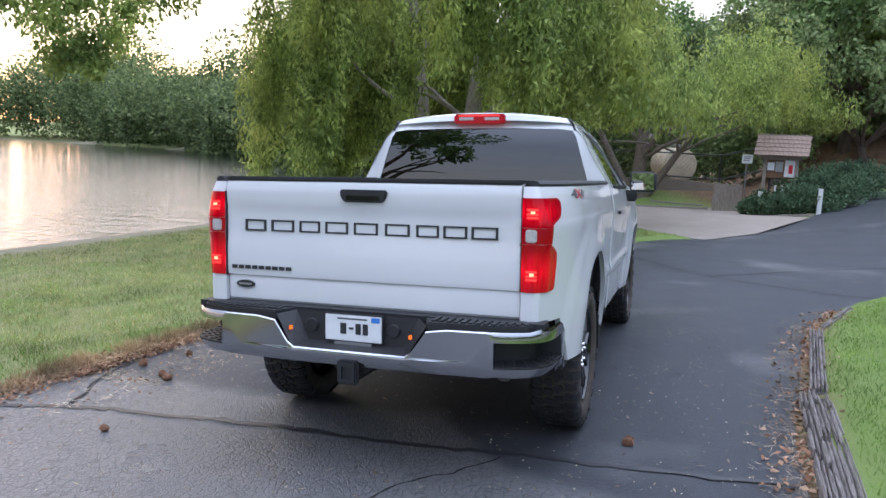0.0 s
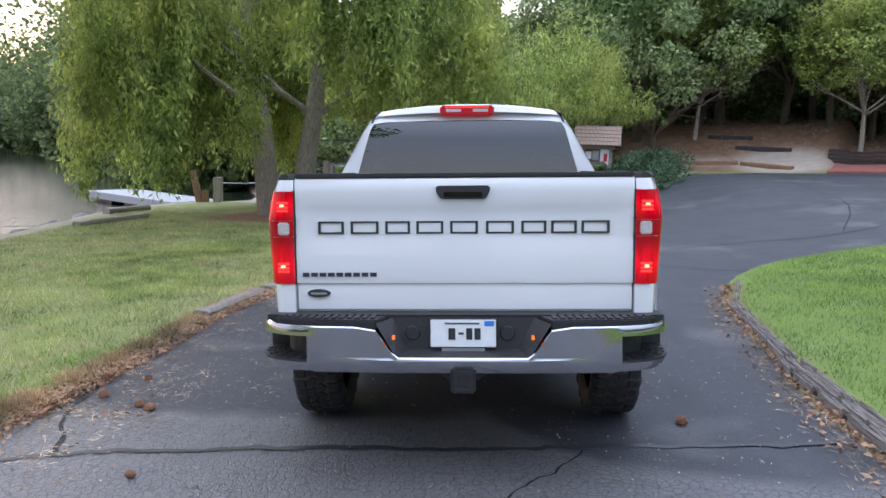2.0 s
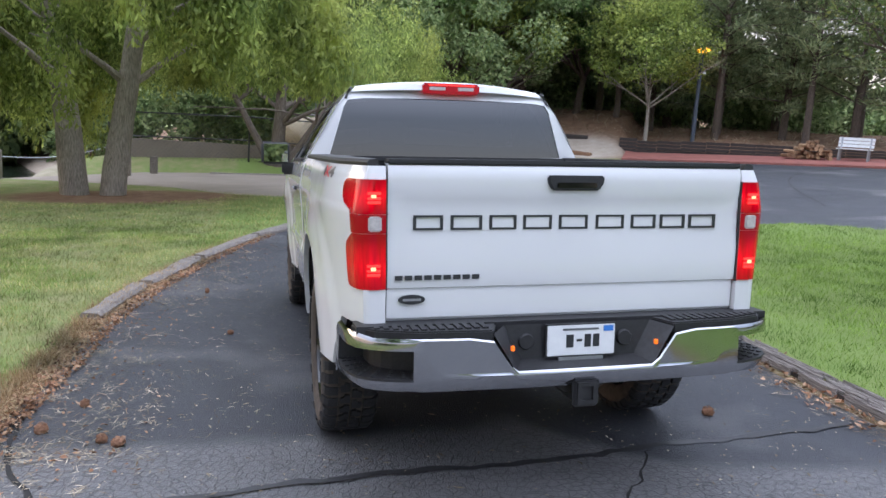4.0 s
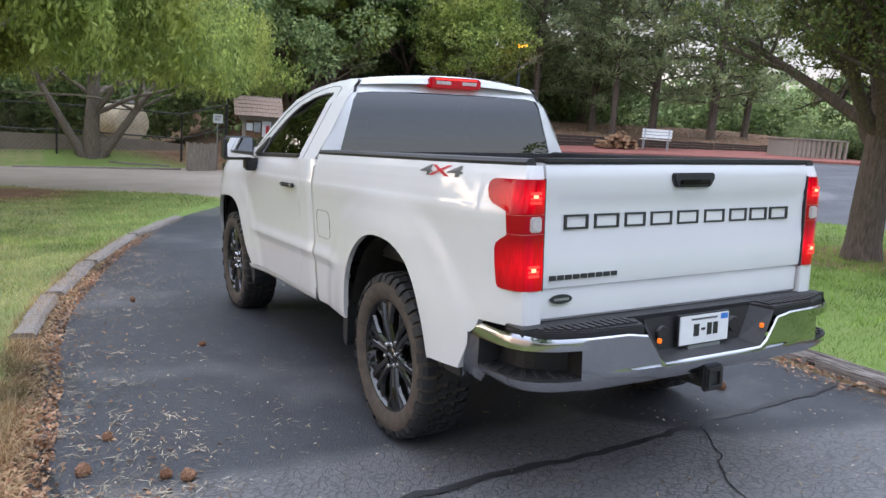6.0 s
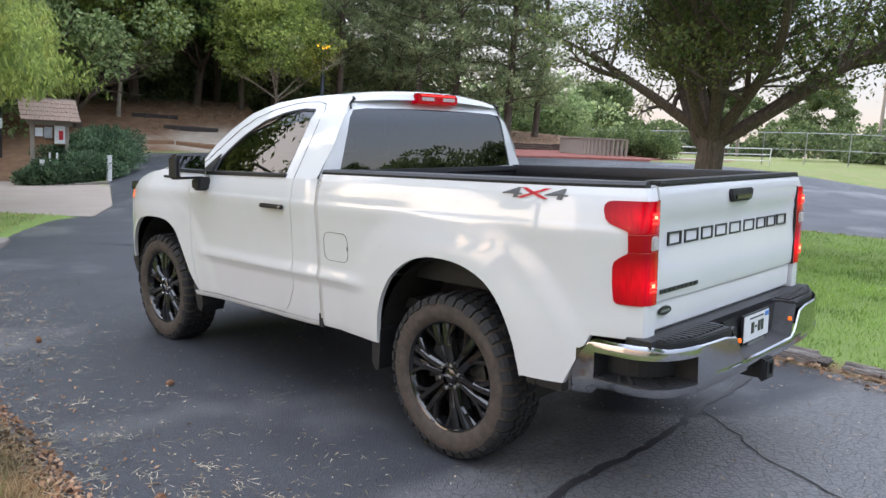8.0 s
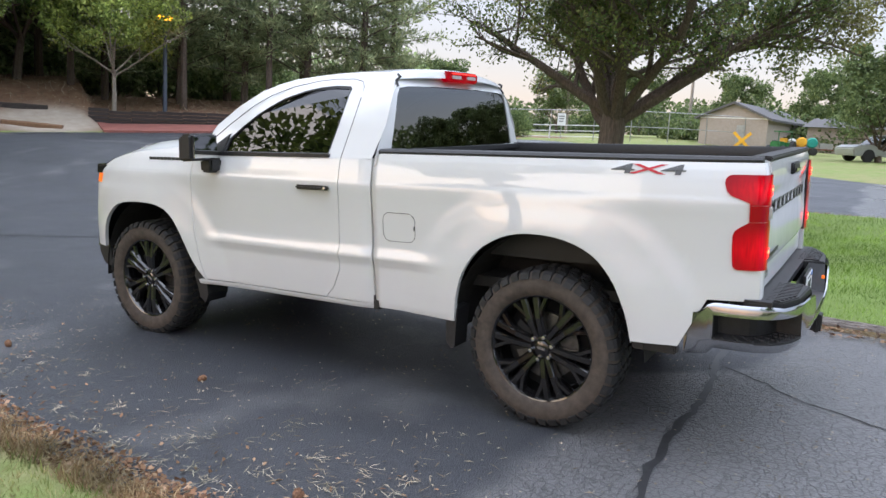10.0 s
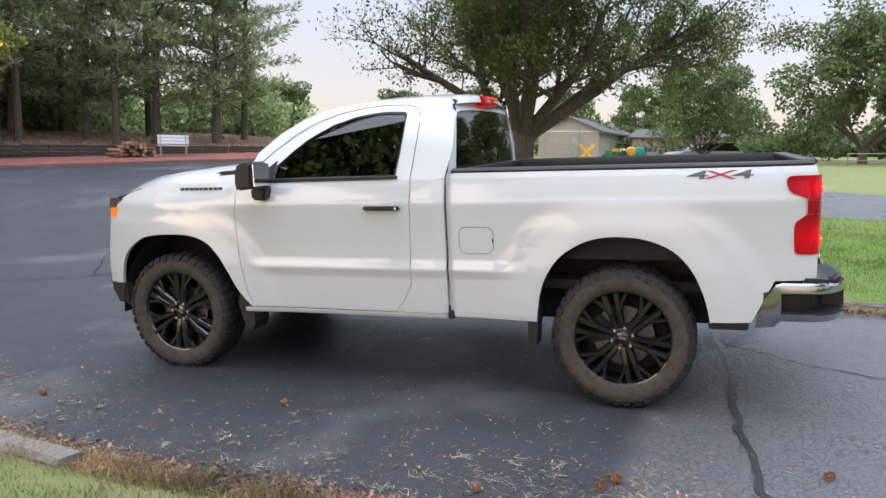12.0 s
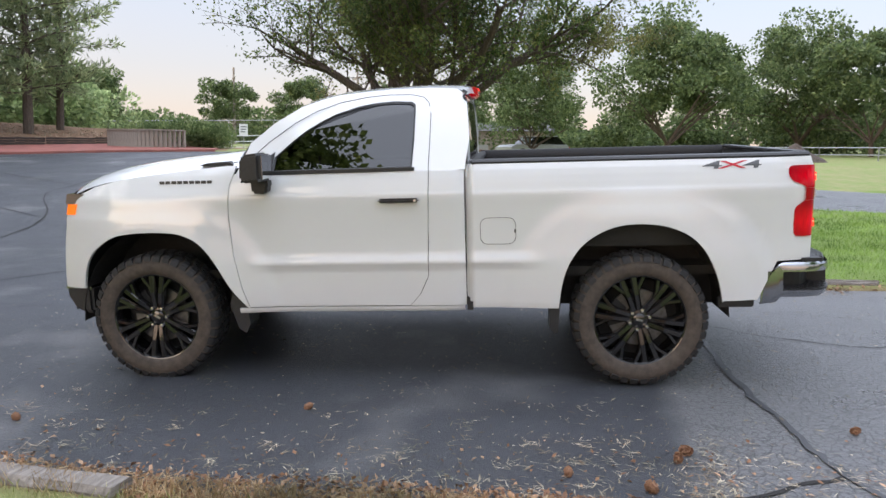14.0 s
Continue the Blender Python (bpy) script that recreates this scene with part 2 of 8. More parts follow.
BLACK_PLASTIC = simple("black_plastic", (0.022, 0.022, 0.024), (0.012, 0.012, 0.013), 60, 0.5, bump=0.1, dist=0.001)
BED_LINER = simple("bed_liner", (0.02, 0.02, 0.021), (0.008, 0.008, 0.008), 250, 0.65, bump=0.5, dist=0.002)
RUBBER = simple("tyre_tread_rubber", (0.024, 0.024, 0.025), (0.012, 0.012, 0.0125), 40, 0.75, bump=0.2, dist=0.002)
SIDEWALL = simple("dusty_sidewall_rubber", (0.088, 0.07, 0.056), (0.042, 0.034, 0.028), 25, 0.85, bump=0.2, dist=0.002)
GLOSS_BLACK = simple("gloss_black", (0.008, 0.008, 0.009), (0.006, 0.006, 0.006), 10, 0.06, spec=0.85)
CHROME = simple("chrome", (0.45, 0.46, 0.48), (0.40, 0.41, 0.43), 3, 0.11, 1.0)
NUT = simple("bright_steel", (0.75, 0.75, 0.76), (0.6, 0.6, 0.6), 30, 0.2, 1.0)
DISC = simple("brake_disc_steel", (0.16, 0.16, 0.165), (0.10, 0.098, 0.095), 40, 0.4, 1.0)
UNDER = simple("chassis_dark", (0.03, 0.027, 0.024), (0.013, 0.012, 0.011), 12, 0.8)
DARK_LETTER = simple("dark_grey_badge", (0.03, 0.032, 0.035), (0.022, 0.023, 0.025), 50, 0.35)
GREY_DECAL = simple("grey_decal", (0.10, 0.105, 0.11), (0.085, 0.09, 0.095), 50, 0.5)
RED_DECAL = simple("red_decal", (0.5, 0.015, 0.03), (0.42, 0.012, 0.025), 50, 0.4)
CABIN = simple("cabin_trim", (0.012, 0.012, 0.013), (0.006, 0.006, 0.006), 15, 0.8)
TINT = glass_material("tinted_glass", (0.03, 0.033, 0.033))
TINT_REAR = glass_material("tinted_rear_glass", (0.03, 0.033, 0.033), 0.0, 2.45)
MIRROR = simple("mirror_glass", (0.75, 0.76, 0.78), (0.72, 0.73, 0.75), 5, 0.02, 1.0)
PLATE_W = simple("plate_white", (0.75, 0.76, 0.76), (0.68, 0.69, 0.7), 30, 0.4)
BLUE = simple("blue_sticker", (0.05, 0.2, 0.6), (0.04, 0.17, 0.52), 30, 0.4)
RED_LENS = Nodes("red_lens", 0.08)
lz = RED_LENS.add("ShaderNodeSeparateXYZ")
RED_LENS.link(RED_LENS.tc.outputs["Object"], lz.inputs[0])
# bulb glow painted into the lens emission: strongest at bulb heights, fading forward
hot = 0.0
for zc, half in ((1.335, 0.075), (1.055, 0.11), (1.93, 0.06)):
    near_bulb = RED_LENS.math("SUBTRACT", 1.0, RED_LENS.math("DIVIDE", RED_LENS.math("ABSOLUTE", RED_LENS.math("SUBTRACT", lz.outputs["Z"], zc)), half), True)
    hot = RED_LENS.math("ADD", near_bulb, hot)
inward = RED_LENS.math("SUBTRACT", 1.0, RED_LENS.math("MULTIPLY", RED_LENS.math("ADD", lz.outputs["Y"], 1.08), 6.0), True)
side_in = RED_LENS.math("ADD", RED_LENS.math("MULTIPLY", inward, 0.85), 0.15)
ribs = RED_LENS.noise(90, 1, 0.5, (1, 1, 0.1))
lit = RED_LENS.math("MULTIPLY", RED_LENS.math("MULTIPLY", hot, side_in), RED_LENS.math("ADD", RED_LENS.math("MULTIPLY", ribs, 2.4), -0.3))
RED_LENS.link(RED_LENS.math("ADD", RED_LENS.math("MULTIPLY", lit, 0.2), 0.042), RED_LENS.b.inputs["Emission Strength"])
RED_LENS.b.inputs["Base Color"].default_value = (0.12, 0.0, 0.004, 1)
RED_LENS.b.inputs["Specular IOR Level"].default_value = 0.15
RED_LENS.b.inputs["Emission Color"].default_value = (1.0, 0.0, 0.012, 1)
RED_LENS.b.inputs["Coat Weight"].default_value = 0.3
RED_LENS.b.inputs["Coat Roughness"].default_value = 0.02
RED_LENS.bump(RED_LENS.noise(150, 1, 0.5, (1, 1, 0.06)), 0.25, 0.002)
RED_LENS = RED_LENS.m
WHITE_LENS = simple("reverse_lamp_lens", (0.55, 0.52, 0.5), (0.35, 0.33, 0.32), 60, 0.1)
BULB_RED = glow("lit_red_bulb", (1.0, 0.03, 0.02), 0.36)
BULB_HOT = glow("lit_bulb_core", (1.0, 0.27, 0.12), 0.8)
AMBER = glow("amber_lamp", (0.8, 0.15, 0.008), 0.22)
AMBER_DIM = glow("amber_reflector", (0.75, 0.2, 0.03), 0.25)
STREET_GLOW = glow("sodium_lamp_glow", (1.0, 0.36, 0.01), 1.0)
TIMBER = simple("weathered_timber", (0.30, 0.265, 0.235), (0.11, 0.095, 0.08), 6, 0.9, bump=0.9, dist=0.012, stretch=(6, 0.6, 6))
WOOD_GREY = simple("grey_weathered_wood", (0.38, 0.335, 0.285), (0.17, 0.145, 0.12), 9, 0.85, bump=0.5, dist=0.006, stretch=(8, 8, 0.6))
WOOD_DARK = simple("dark_creosote_timber", (0.05, 0.04, 0.034), (0.025, 0.02, 0.018), 8, 0.85, bump=0.5, dist=0.01, stretch=(1, 1, 5))
WOOD_BROWN = simple("brown_wood", (0.25, 0.14, 0.07), (0.12, 0.065, 0.035), 9, 0.8, bump=0.4, dist=0.006, stretch=(5, 5, 0.7))
SHINGLE = simple("cedar_shingle", (0.36, 0.265, 0.205), (0.16, 0.11, 0.085), 12, 0.9, bump=0.6, dist=0.008, stretch=(5, 1, 1))
BARK = simple("grey_brown_bark", (0.48, 0.42, 0.35), (0.18, 0.155, 0.125), 14, 0.95, bump=1.0, dist=0.03, stretch=(3, 3, 0.5))
BARK_MID = simple("brown_grey_bark", (0.26, 0.215, 0.17), (0.09, 0.073, 0.058), 14, 0.95, bump=1.0, dist=0.03, stretch=(3, 3, 0.5))
BARK_DARK = simple("dark_bark", (0.15, 0.112, 0.085), (0.05, 0.038, 0.03), 14, 0.95, bump=1.0, dist=0.025, stretch=(3, 3, 0.5))
RED_PAVE = simple("red_tinted_paving", (0.30, 0.105, 0.08), (0.19, 0.07, 0.055), 2, 0.85, bump=0.2)
METAL_GREY = simple("galvanised_steel", (0.42, 0.43, 0.44), (0.3, 0.31, 0.32), 10, 0.45, 0.9)
POLE_BLUE = simple("blue_grey_pole_paint", (0.07, 0.085, 0.11), (0.05, 0.06, 0.08), 10, 0.5)
WHITE_PAINT = simple("white_paint", (0.75, 0.75, 0.74), (0.6, 0.6, 0.58), 12, 0.6)
YELLOW = simple("yellow_paint", (0.8, 0.42, 0.02), (0.65, 0.34, 0.02), 12, 0.5)
TANK_PAINT = simple("tan_tank_paint", (0.70, 0.60, 0.45), (0.56, 0.46, 0.33), 3, 0.6)
RUST = simple("rusty_steel", (0.22, 0.10, 0.055), (0.10, 0.045, 0.03), 7, 0.85, bump=0.3)
ROCK = simple("shore_rock", (0.24, 0.22, 0.21), (0.09, 0.085, 0.08), 5, 0.9, bump=0.7, dist=0.03)
DOCK_TOP = simple("pale_dock_decking", (0.38, 0.39, 0.40), (0.27, 0.28, 0.29), 12, 0.7, stretch=(1, 8, 1))
SIDING = simple("tan_siding", (0.36, 0.31, 0.27), (0.30, 0.255, 0.22), 5, 0.8)
ROOF_GREY = simple("grey_roofing", (0.12, 0.115, 0.115), (0.08, 0.078, 0.078), 10, 0.9)
GREEN_PAINT = simple("green_machine_paint", (0.02, 0.16, 0.04), (0.015, 0.11, 0.03), 8, 0.4)
TEAL = simple("teal_plastic", (0.02, 0.30, 0.24), (0.02, 0.24, 0.19), 8, 0.4)
LEAF_BROWN = leaf_material("dead_leaf", (0.14, 0.07, 0.042), (0.31, 0.17, 0.10), (0.5, 0.33, 0.22), 0.2)
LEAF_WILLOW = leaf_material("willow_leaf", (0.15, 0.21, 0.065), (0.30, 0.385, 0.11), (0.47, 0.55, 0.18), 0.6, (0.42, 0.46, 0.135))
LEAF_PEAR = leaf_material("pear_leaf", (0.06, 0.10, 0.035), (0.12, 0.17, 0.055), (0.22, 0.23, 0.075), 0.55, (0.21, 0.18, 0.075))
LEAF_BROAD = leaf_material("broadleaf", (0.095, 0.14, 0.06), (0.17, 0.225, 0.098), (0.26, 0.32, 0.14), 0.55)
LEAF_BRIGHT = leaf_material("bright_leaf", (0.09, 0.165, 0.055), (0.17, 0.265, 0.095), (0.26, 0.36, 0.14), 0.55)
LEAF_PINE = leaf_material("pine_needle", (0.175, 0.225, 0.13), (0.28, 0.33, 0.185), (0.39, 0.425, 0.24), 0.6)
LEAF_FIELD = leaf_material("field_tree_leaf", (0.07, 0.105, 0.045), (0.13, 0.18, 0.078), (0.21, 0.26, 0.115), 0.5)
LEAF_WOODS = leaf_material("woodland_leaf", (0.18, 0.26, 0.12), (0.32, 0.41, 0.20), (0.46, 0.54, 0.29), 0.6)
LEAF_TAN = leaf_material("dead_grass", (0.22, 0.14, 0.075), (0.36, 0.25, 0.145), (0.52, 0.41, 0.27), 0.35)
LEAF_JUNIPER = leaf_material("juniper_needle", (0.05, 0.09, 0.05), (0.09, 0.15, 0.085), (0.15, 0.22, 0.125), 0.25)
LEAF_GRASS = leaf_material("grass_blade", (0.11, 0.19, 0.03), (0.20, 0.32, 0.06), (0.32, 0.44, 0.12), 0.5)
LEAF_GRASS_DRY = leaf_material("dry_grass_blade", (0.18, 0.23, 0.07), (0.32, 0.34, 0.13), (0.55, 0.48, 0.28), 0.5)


# ---- mesh helpers ----
def shade(me, on=True):
    me.polygons.foreach_set("use_smooth", [on] * len(me.polygons))


def mesh_of(name, verts, faces, mat=None, smooth=False):
    me = bpy.data.meshes.new(name)
    me.from_pydata([tuple(v) for v in verts], [], [tuple(f) for f in faces])
    me.validate()
    if mat:
        me.materials.append(mat)
    if smooth:
        shade(me)
    return me


def fast_mesh(name, verts, corners, per, mat, smooth=False):
    """A mesh from numpy arrays; every face has the same number of corners."""
    me = bpy.data.meshes.new(name)
    n = len(corners)
    me.vertices.add(len(verts))
    me.vertices.foreach_set("co", np.asarray(verts, dtype=np.float32).ravel())
    me.loops.add(n * per)
    me.loops.foreach_set("vertex_index", np.asarray(corners, dtype=np.int32).ravel())
    me.polygons.add(n)
    me.polygons.foreach_set("loop_start", np.arange(0, n * per, per, dtype=np.int32))
    me.update(calc_edges=True)
    me.materials.append(mat)
    if smooth:
        shade(me)
    return me


def part(name, bm, mat, parent=None, label="", smooth=True, bevel=0.0):
    if bevel:
        bmesh.ops.bevel(bm, geom=[e for e in bm.edges if e.is_manifold and e.calc_face_angle(0) > 0.5], offset=bevel, segments=2, affect="EDGES")
    me = bpy.data.meshes.new(name)
    bm.to_mesh(me)
    bm.free()
    me.materials.append(mat)
    if smooth:
        shade(me)
        me.set_sharp_from_angle(angle=radians(38))
    ob = new(name, me)
    if parent:
        ob.parent = parent
    if label:
        tagged(ob, label)
    return ob


def part_me(name, me, parent=None, label=""):
    ob = new(name, me)
    if parent:
        ob.parent = parent
    if label:
        tagged(ob, label)
    return ob


def thing(name, label, category, m=None, group="", kind=""):
    ob = new(name)
    if m is not None:
        ob.matrix_world = m
    return tagged(ob, label, category, group, kind)


def add_box(bm, lo, hi, m=None):
    lo, hi = Vector(lo), Vector(hi)
    mm = Matrix.Translation((lo + hi) / 2) @ Matrix.Diagonal((*(hi - lo), 1))
    return bmesh.ops.create_cube(bm, size=1, matrix=(m @ mm) if m else mm)["verts"]


def box(lo, hi, m=None):
    bm = bmesh.new()
    add_box(bm, lo, hi, m)
    return bm


def add_tube(bm, pts, radii, n=8, cap=True):
    pts = [Vector(p) for p in pts]
    rings = []
    side = None
    for i, p in enumerate(pts):
        d = (pts[min(i + 1, len(pts) - 1)] - pts[max(i - 1, 0)]).normalized()
        if side is None:
            side = d.orthogonal().normalized()
        side = (side - d * side.dot(d)).normalized()
        up = d.cross(side)
        r = radii[i] if hasattr(radii, "__len__") else radii
        rings.append([bm.verts.new(p + (side * math.cos(2 * math.pi * j / n) + up * math.sin(2 * math.pi * j / n)) * r) for j in range(n)])
    for a, b in zip(rings, rings[1:]):
        for j in range(n):
            bm.faces.new((a[j], a[(j + 1) % n], b[(j + 1) % n], b[j]))
    if cap:
        bm.faces.new(rings[0][::-1])
        bm.faces.new(rings[-1])
    return bm


def tube(pts, radii, n=8):
    return add_tube(bmesh.new(), pts, radii, n)


def add_lathe(bm, profile, n=32, m=None, axis="X"):
    """Spins (radius, along) pairs round the X axis."""
    m = m or Matrix.Identity(4)
    rings = []
    for r, a in profile:
        rings.append([bm.verts.new(m @ Vector((a, r * math.cos(2 * math.pi * j / n), r * math.sin(2 * math.pi * j / n)))) for j in range(n)])
    for a, b in zip(rings, rings[1:]):
        for j in range(n):
            bm.faces.new((a[j], b[j], b[(j + 1) % n], a[(j + 1) % n]))
    return rings


def add_prism(bm, outline, axis, lo, hi, m=None):
    """Extrudes a flat outline of pairs along an axis (0 x, 1 y, 2 z)."""
    def at(p, d):
        v = [p[0], p[1]]
        v.insert(axis, d)
        v = Vector(v)
        return m @ v if m else v
    a = [bm.verts.new(at(p, lo)) for p in outline]
    b = [bm.verts.new(at(p, hi)) for p in outline]
    n = len(a)
    for i in range(n):
        bm.faces.new((a[i], a[(i + 1) % n], b[(i + 1) % n], b[i]))
    bm.faces.new(a[::-1])
    bm.faces.new(b)
    bmesh.ops.recalc_face_normals(bm, faces=bm.faces)
    return bm


def prism(outline, axis, lo, hi, m=None):
    return add_prism(bmesh.new(), outline, axis, lo, hi, m)


def lerp_table(table, x):
    return float(np.interp(x, [p[0] for p in table], [p[1] for p in table]))


def smooth01(x):
    x = np.clip(x, 0, 1)
    return x * x * (3 - 2 * x)


# ---- the lie of the land ----
def poly_distance(x, y, poly):
    """Signed distance to a closed outline, positive outside."""
    x, y = np.asarray(x, float), np.asarray(y, float)
    best = np.full(x.shape, 1e9)
    inside = np.zeros(x.shape, bool)
    for (x1, y1), (x2, y2) in zip(poly, poly[1:] + poly[:1]):
        dx, dy = x2 - x1, y2 - y1
        t = np.clip(((x - x1) * dx + (y - y1) * dy) / (dx * dx + dy * dy), 0, 1)
        best = np.minimum(best, np.hypot(x - x1 - t * dx, y - y1 - t * dy))
        with np.errstate(divide="ignore", invalid="ignore"):
            cross = ((y1 > y) != (y2 > y)) & (x < dx * (y - y1) / (dy if dy else 1e-9) + x1)
        inside ^= cross
    return np.where(inside, -best, best)


def smooth_line(pts, steps=5, closed=False):
    """Catmull-Rom points through a line."""
    pts = [np.array(p, float) for p in pts]
    out = []
    n = len(pts)
    for i in range(n if closed else n - 1):
        p0, p1, p2, p3 = (pts[(i - 1) % n] if closed or i else pts[0]), pts[i], pts[(i + 1) % n], (pts[(i + 2) % n] if closed or i + 2 < n else pts[-1])
        for j in range(steps):
            t = j / steps
            out.append(tuple(0.5 * (2 * p1 + (p2 - p0) * t + (2 * p0 - 5 * p1 + 4 * p2 - p3) * t * t + (3 * p1 - p0 - 3 * p2 + p3) * t ** 3)))
    if not closed:
        out.append(tuple(pts[-1]))
    return out


EDGE_LEFT = smooth_line([(-4.5, -30), (-4.4, -8), (-4.3, 0), (-4.26, 3.7), (-4.2, 4.6), (-4.1, 5.7), (-4.0, 7.3), (-3.66, 9.0), (-3.1, 11.0), (-1.8, 14.2), (-0.5, 16.2), (0.3, 16.6)])
EDGE_RIGHT = smooth_line([(0.3, -30), (0.4, -8), (0.5, 1.0), (0.62, 3.0), (0.74, 4.8), (0.97, 6.4), (1.25, 7.95), (1.85, 9.4), (2.6, 10.45), (3.5, 11.15), (4.8, 11.75), (6.6, 11.9), (8.0, 10.8), (8.8, 8.4), (9.2, 6.0), (9.0, 2.8), (7.8, -0.7), (6.2, -4.0), (4.2, -8.0), (0.9, -30)])
LOT_RIM = [(4.2, 26.0), (6.9, 29.8), (9.8, 29.3), (12.7, 27.6), (16.1, 25.2), (18.4, 23.3), (20.3, 20.5), (21.7, 16.2)]
ASPHALT_OUT = EDGE_LEFT + [(1.4, 18.3), (3.05, 22.0)] + LOT_RIM + [(23.3, 12.5), (22.6, 8.0), (18.3, 2.6), (14.2, -0.9), (11.5, -4.0), (9.0, -9.0), (5.0, -30.0)]
PAD = [(0.35, 16.4), (-1.1, 18.6), (-3.3, 19.9), (-5.0, 22.3), (-10.2, 25.7), (-11.4, 27.6), (-6.6, 29.2), (-2.6, 29.2), (0.7, 28.7), (1.7, 27.6), (3.15, 22.5), (1.5, 18.3)]
LAKE = [(-12.2, -120), (-12.2, 8), (-12.3, 15), (-13.0, 19), (-13.6, 23), (-12.2, 26), (-10.8, 28), (-11.5, 33), (-15, 42), (-22, 52), (-33, 66), (-48, 76), (-70, 84), (-97, 88), (-140, 84), (-190, 40), (-190, -120)]
LAKE_Z = -1.38


def rim_distance(x, y):
    best = np.full(x.shape, 1e9)
    side = np.zeros(x.shape)
    along = np.zeros(x.shape)
    for i, ((x1, y1), (x2, y2)) in enumerate(zip(LOT_RIM, LOT_RIM[1:])):
        dx, dy = x2 - x1, y2 - y1
        t = np.clip(((x - x1) * dx + (y - y1) * dy) / (dx * dx + dy * dy), 0, 1)
        d = np.hypot(x - x1 - t * dx, y - y1 - t * dy)
        hit = d < best
        best = np.where(hit, d, best)
        side = np.where(hit, np.sign(dx * (y - y1) - dy * (x - x1)), side)
        along = np.where(hit, i + t, along)
    return best, side, along


def land(x, y):
    """Height of the ground, without kerbs or lawn."""
    x, y = np.asarray(x, float), np.asarray(y, float)
    shape = x.shape
    x, y = np.atleast_1d(x), np.atleast_1d(y)
    xe = np.where(x > 70, 70 + (x - 70) * 0.05, x)
    ye = np.where(y > 60, 60 + (y - 60) * 0.05, np.where(y < -40, -40 + (y + 40) * 0.05, y))
    z = 0.0017 + 0.0415 * (xe - 0.066) - 0.0191 * (ye + 0.03)
    z -= 0.016 * np.maximum(0, xe - 15) * smooth01((20 - y) / 15)
    d, side, along = rim_distance(x, y)
    ends = smooth01(along / 0.8) * smooth01((7 - along) / 0.9)
    inner = 0.76 * smooth01(1 - d / 22) * smooth01((y - 4) / 14 + 0.15) * smooth01((x - 1.5) / 6)
    wall = smooth01((along - 2.45) / 0.2)
    top_ = np.interp(along, [2.4, 3.5, 5.0, 7.0], [0.5, 0.5, 0.3, 0.15])
    hill = 0.76 + wall * (0.2 * np.clip(d / 2.9, 0, 1) + top_ * np.clip((d - 3.2) / 0.5, 0, 1)) + (1 - wall) * 1.6 * smooth01(d / 7.0)
    hill = hill + 0.11 * np.clip(d - 3.8, 0, 6.5) + 0.012 * np.clip(d - 10, 0, 30)
    ends = ends * (1 - smooth01((x - 26) / 11))
    outer = hill * ends + (1 - ends) * inner
    near = smooth01((x - 1.5) / 5.5)
    z = z + np.where(side > 0, outer * near + inner * (1 - near), inner)
    z = z + 0.5 * smooth01((y - 28.9) / 1.9) * smooth01((5 - x) / 4) * smooth01((x + 11) / 3)
    z = np.maximum(z, -1.05 + 0.04 * np.sin(x * 0.3) * np.sin(y * 0.23))
    dl = poly_distance(x, y, LAKE)
    z = np.where(dl < 1.3, LAKE_Z - 0.7 + (z - LAKE_Z + 0.7) * smooth01((dl + 0.8) / 2.1), z)
    return z.reshape(shape)


def land1(x, y):
    return float(land(np.array([x]), np.array([y]))[0])


def upright(x, y, turn=0.0, dz=0.0, scale=1.0):
    return Matrix.Translation((x, y, land1(x, y) + dz)) @ Matrix.Rotation(radians(turn), 4, "Z") @ Matrix.Scale(scale, 4)


def spaced(lo, fine_lo, fine_hi, hi, step, grow=1.13, semi=-1e9):
    mid = list(np.arange(fine_lo, fine_hi, step))
    up, s = [fine_hi], step
    while up[-1] < hi:
        s *= grow if up[-1] > semi else 1.012
        up.append(up[-1] + s)
    dn, s = [], step
    v = fine_lo
    while v > lo:
        s *= grow
        v -= s
        dn.append(v)
    return np.array(dn[::-1] + mid + up)


def road_distance(x, y):
    a = poly_distance(x, y, ASPHALT_OUT)
    isl = poly_distance(x, y, EDGE_RIGHT)
    return np.maximum(a, -isl)


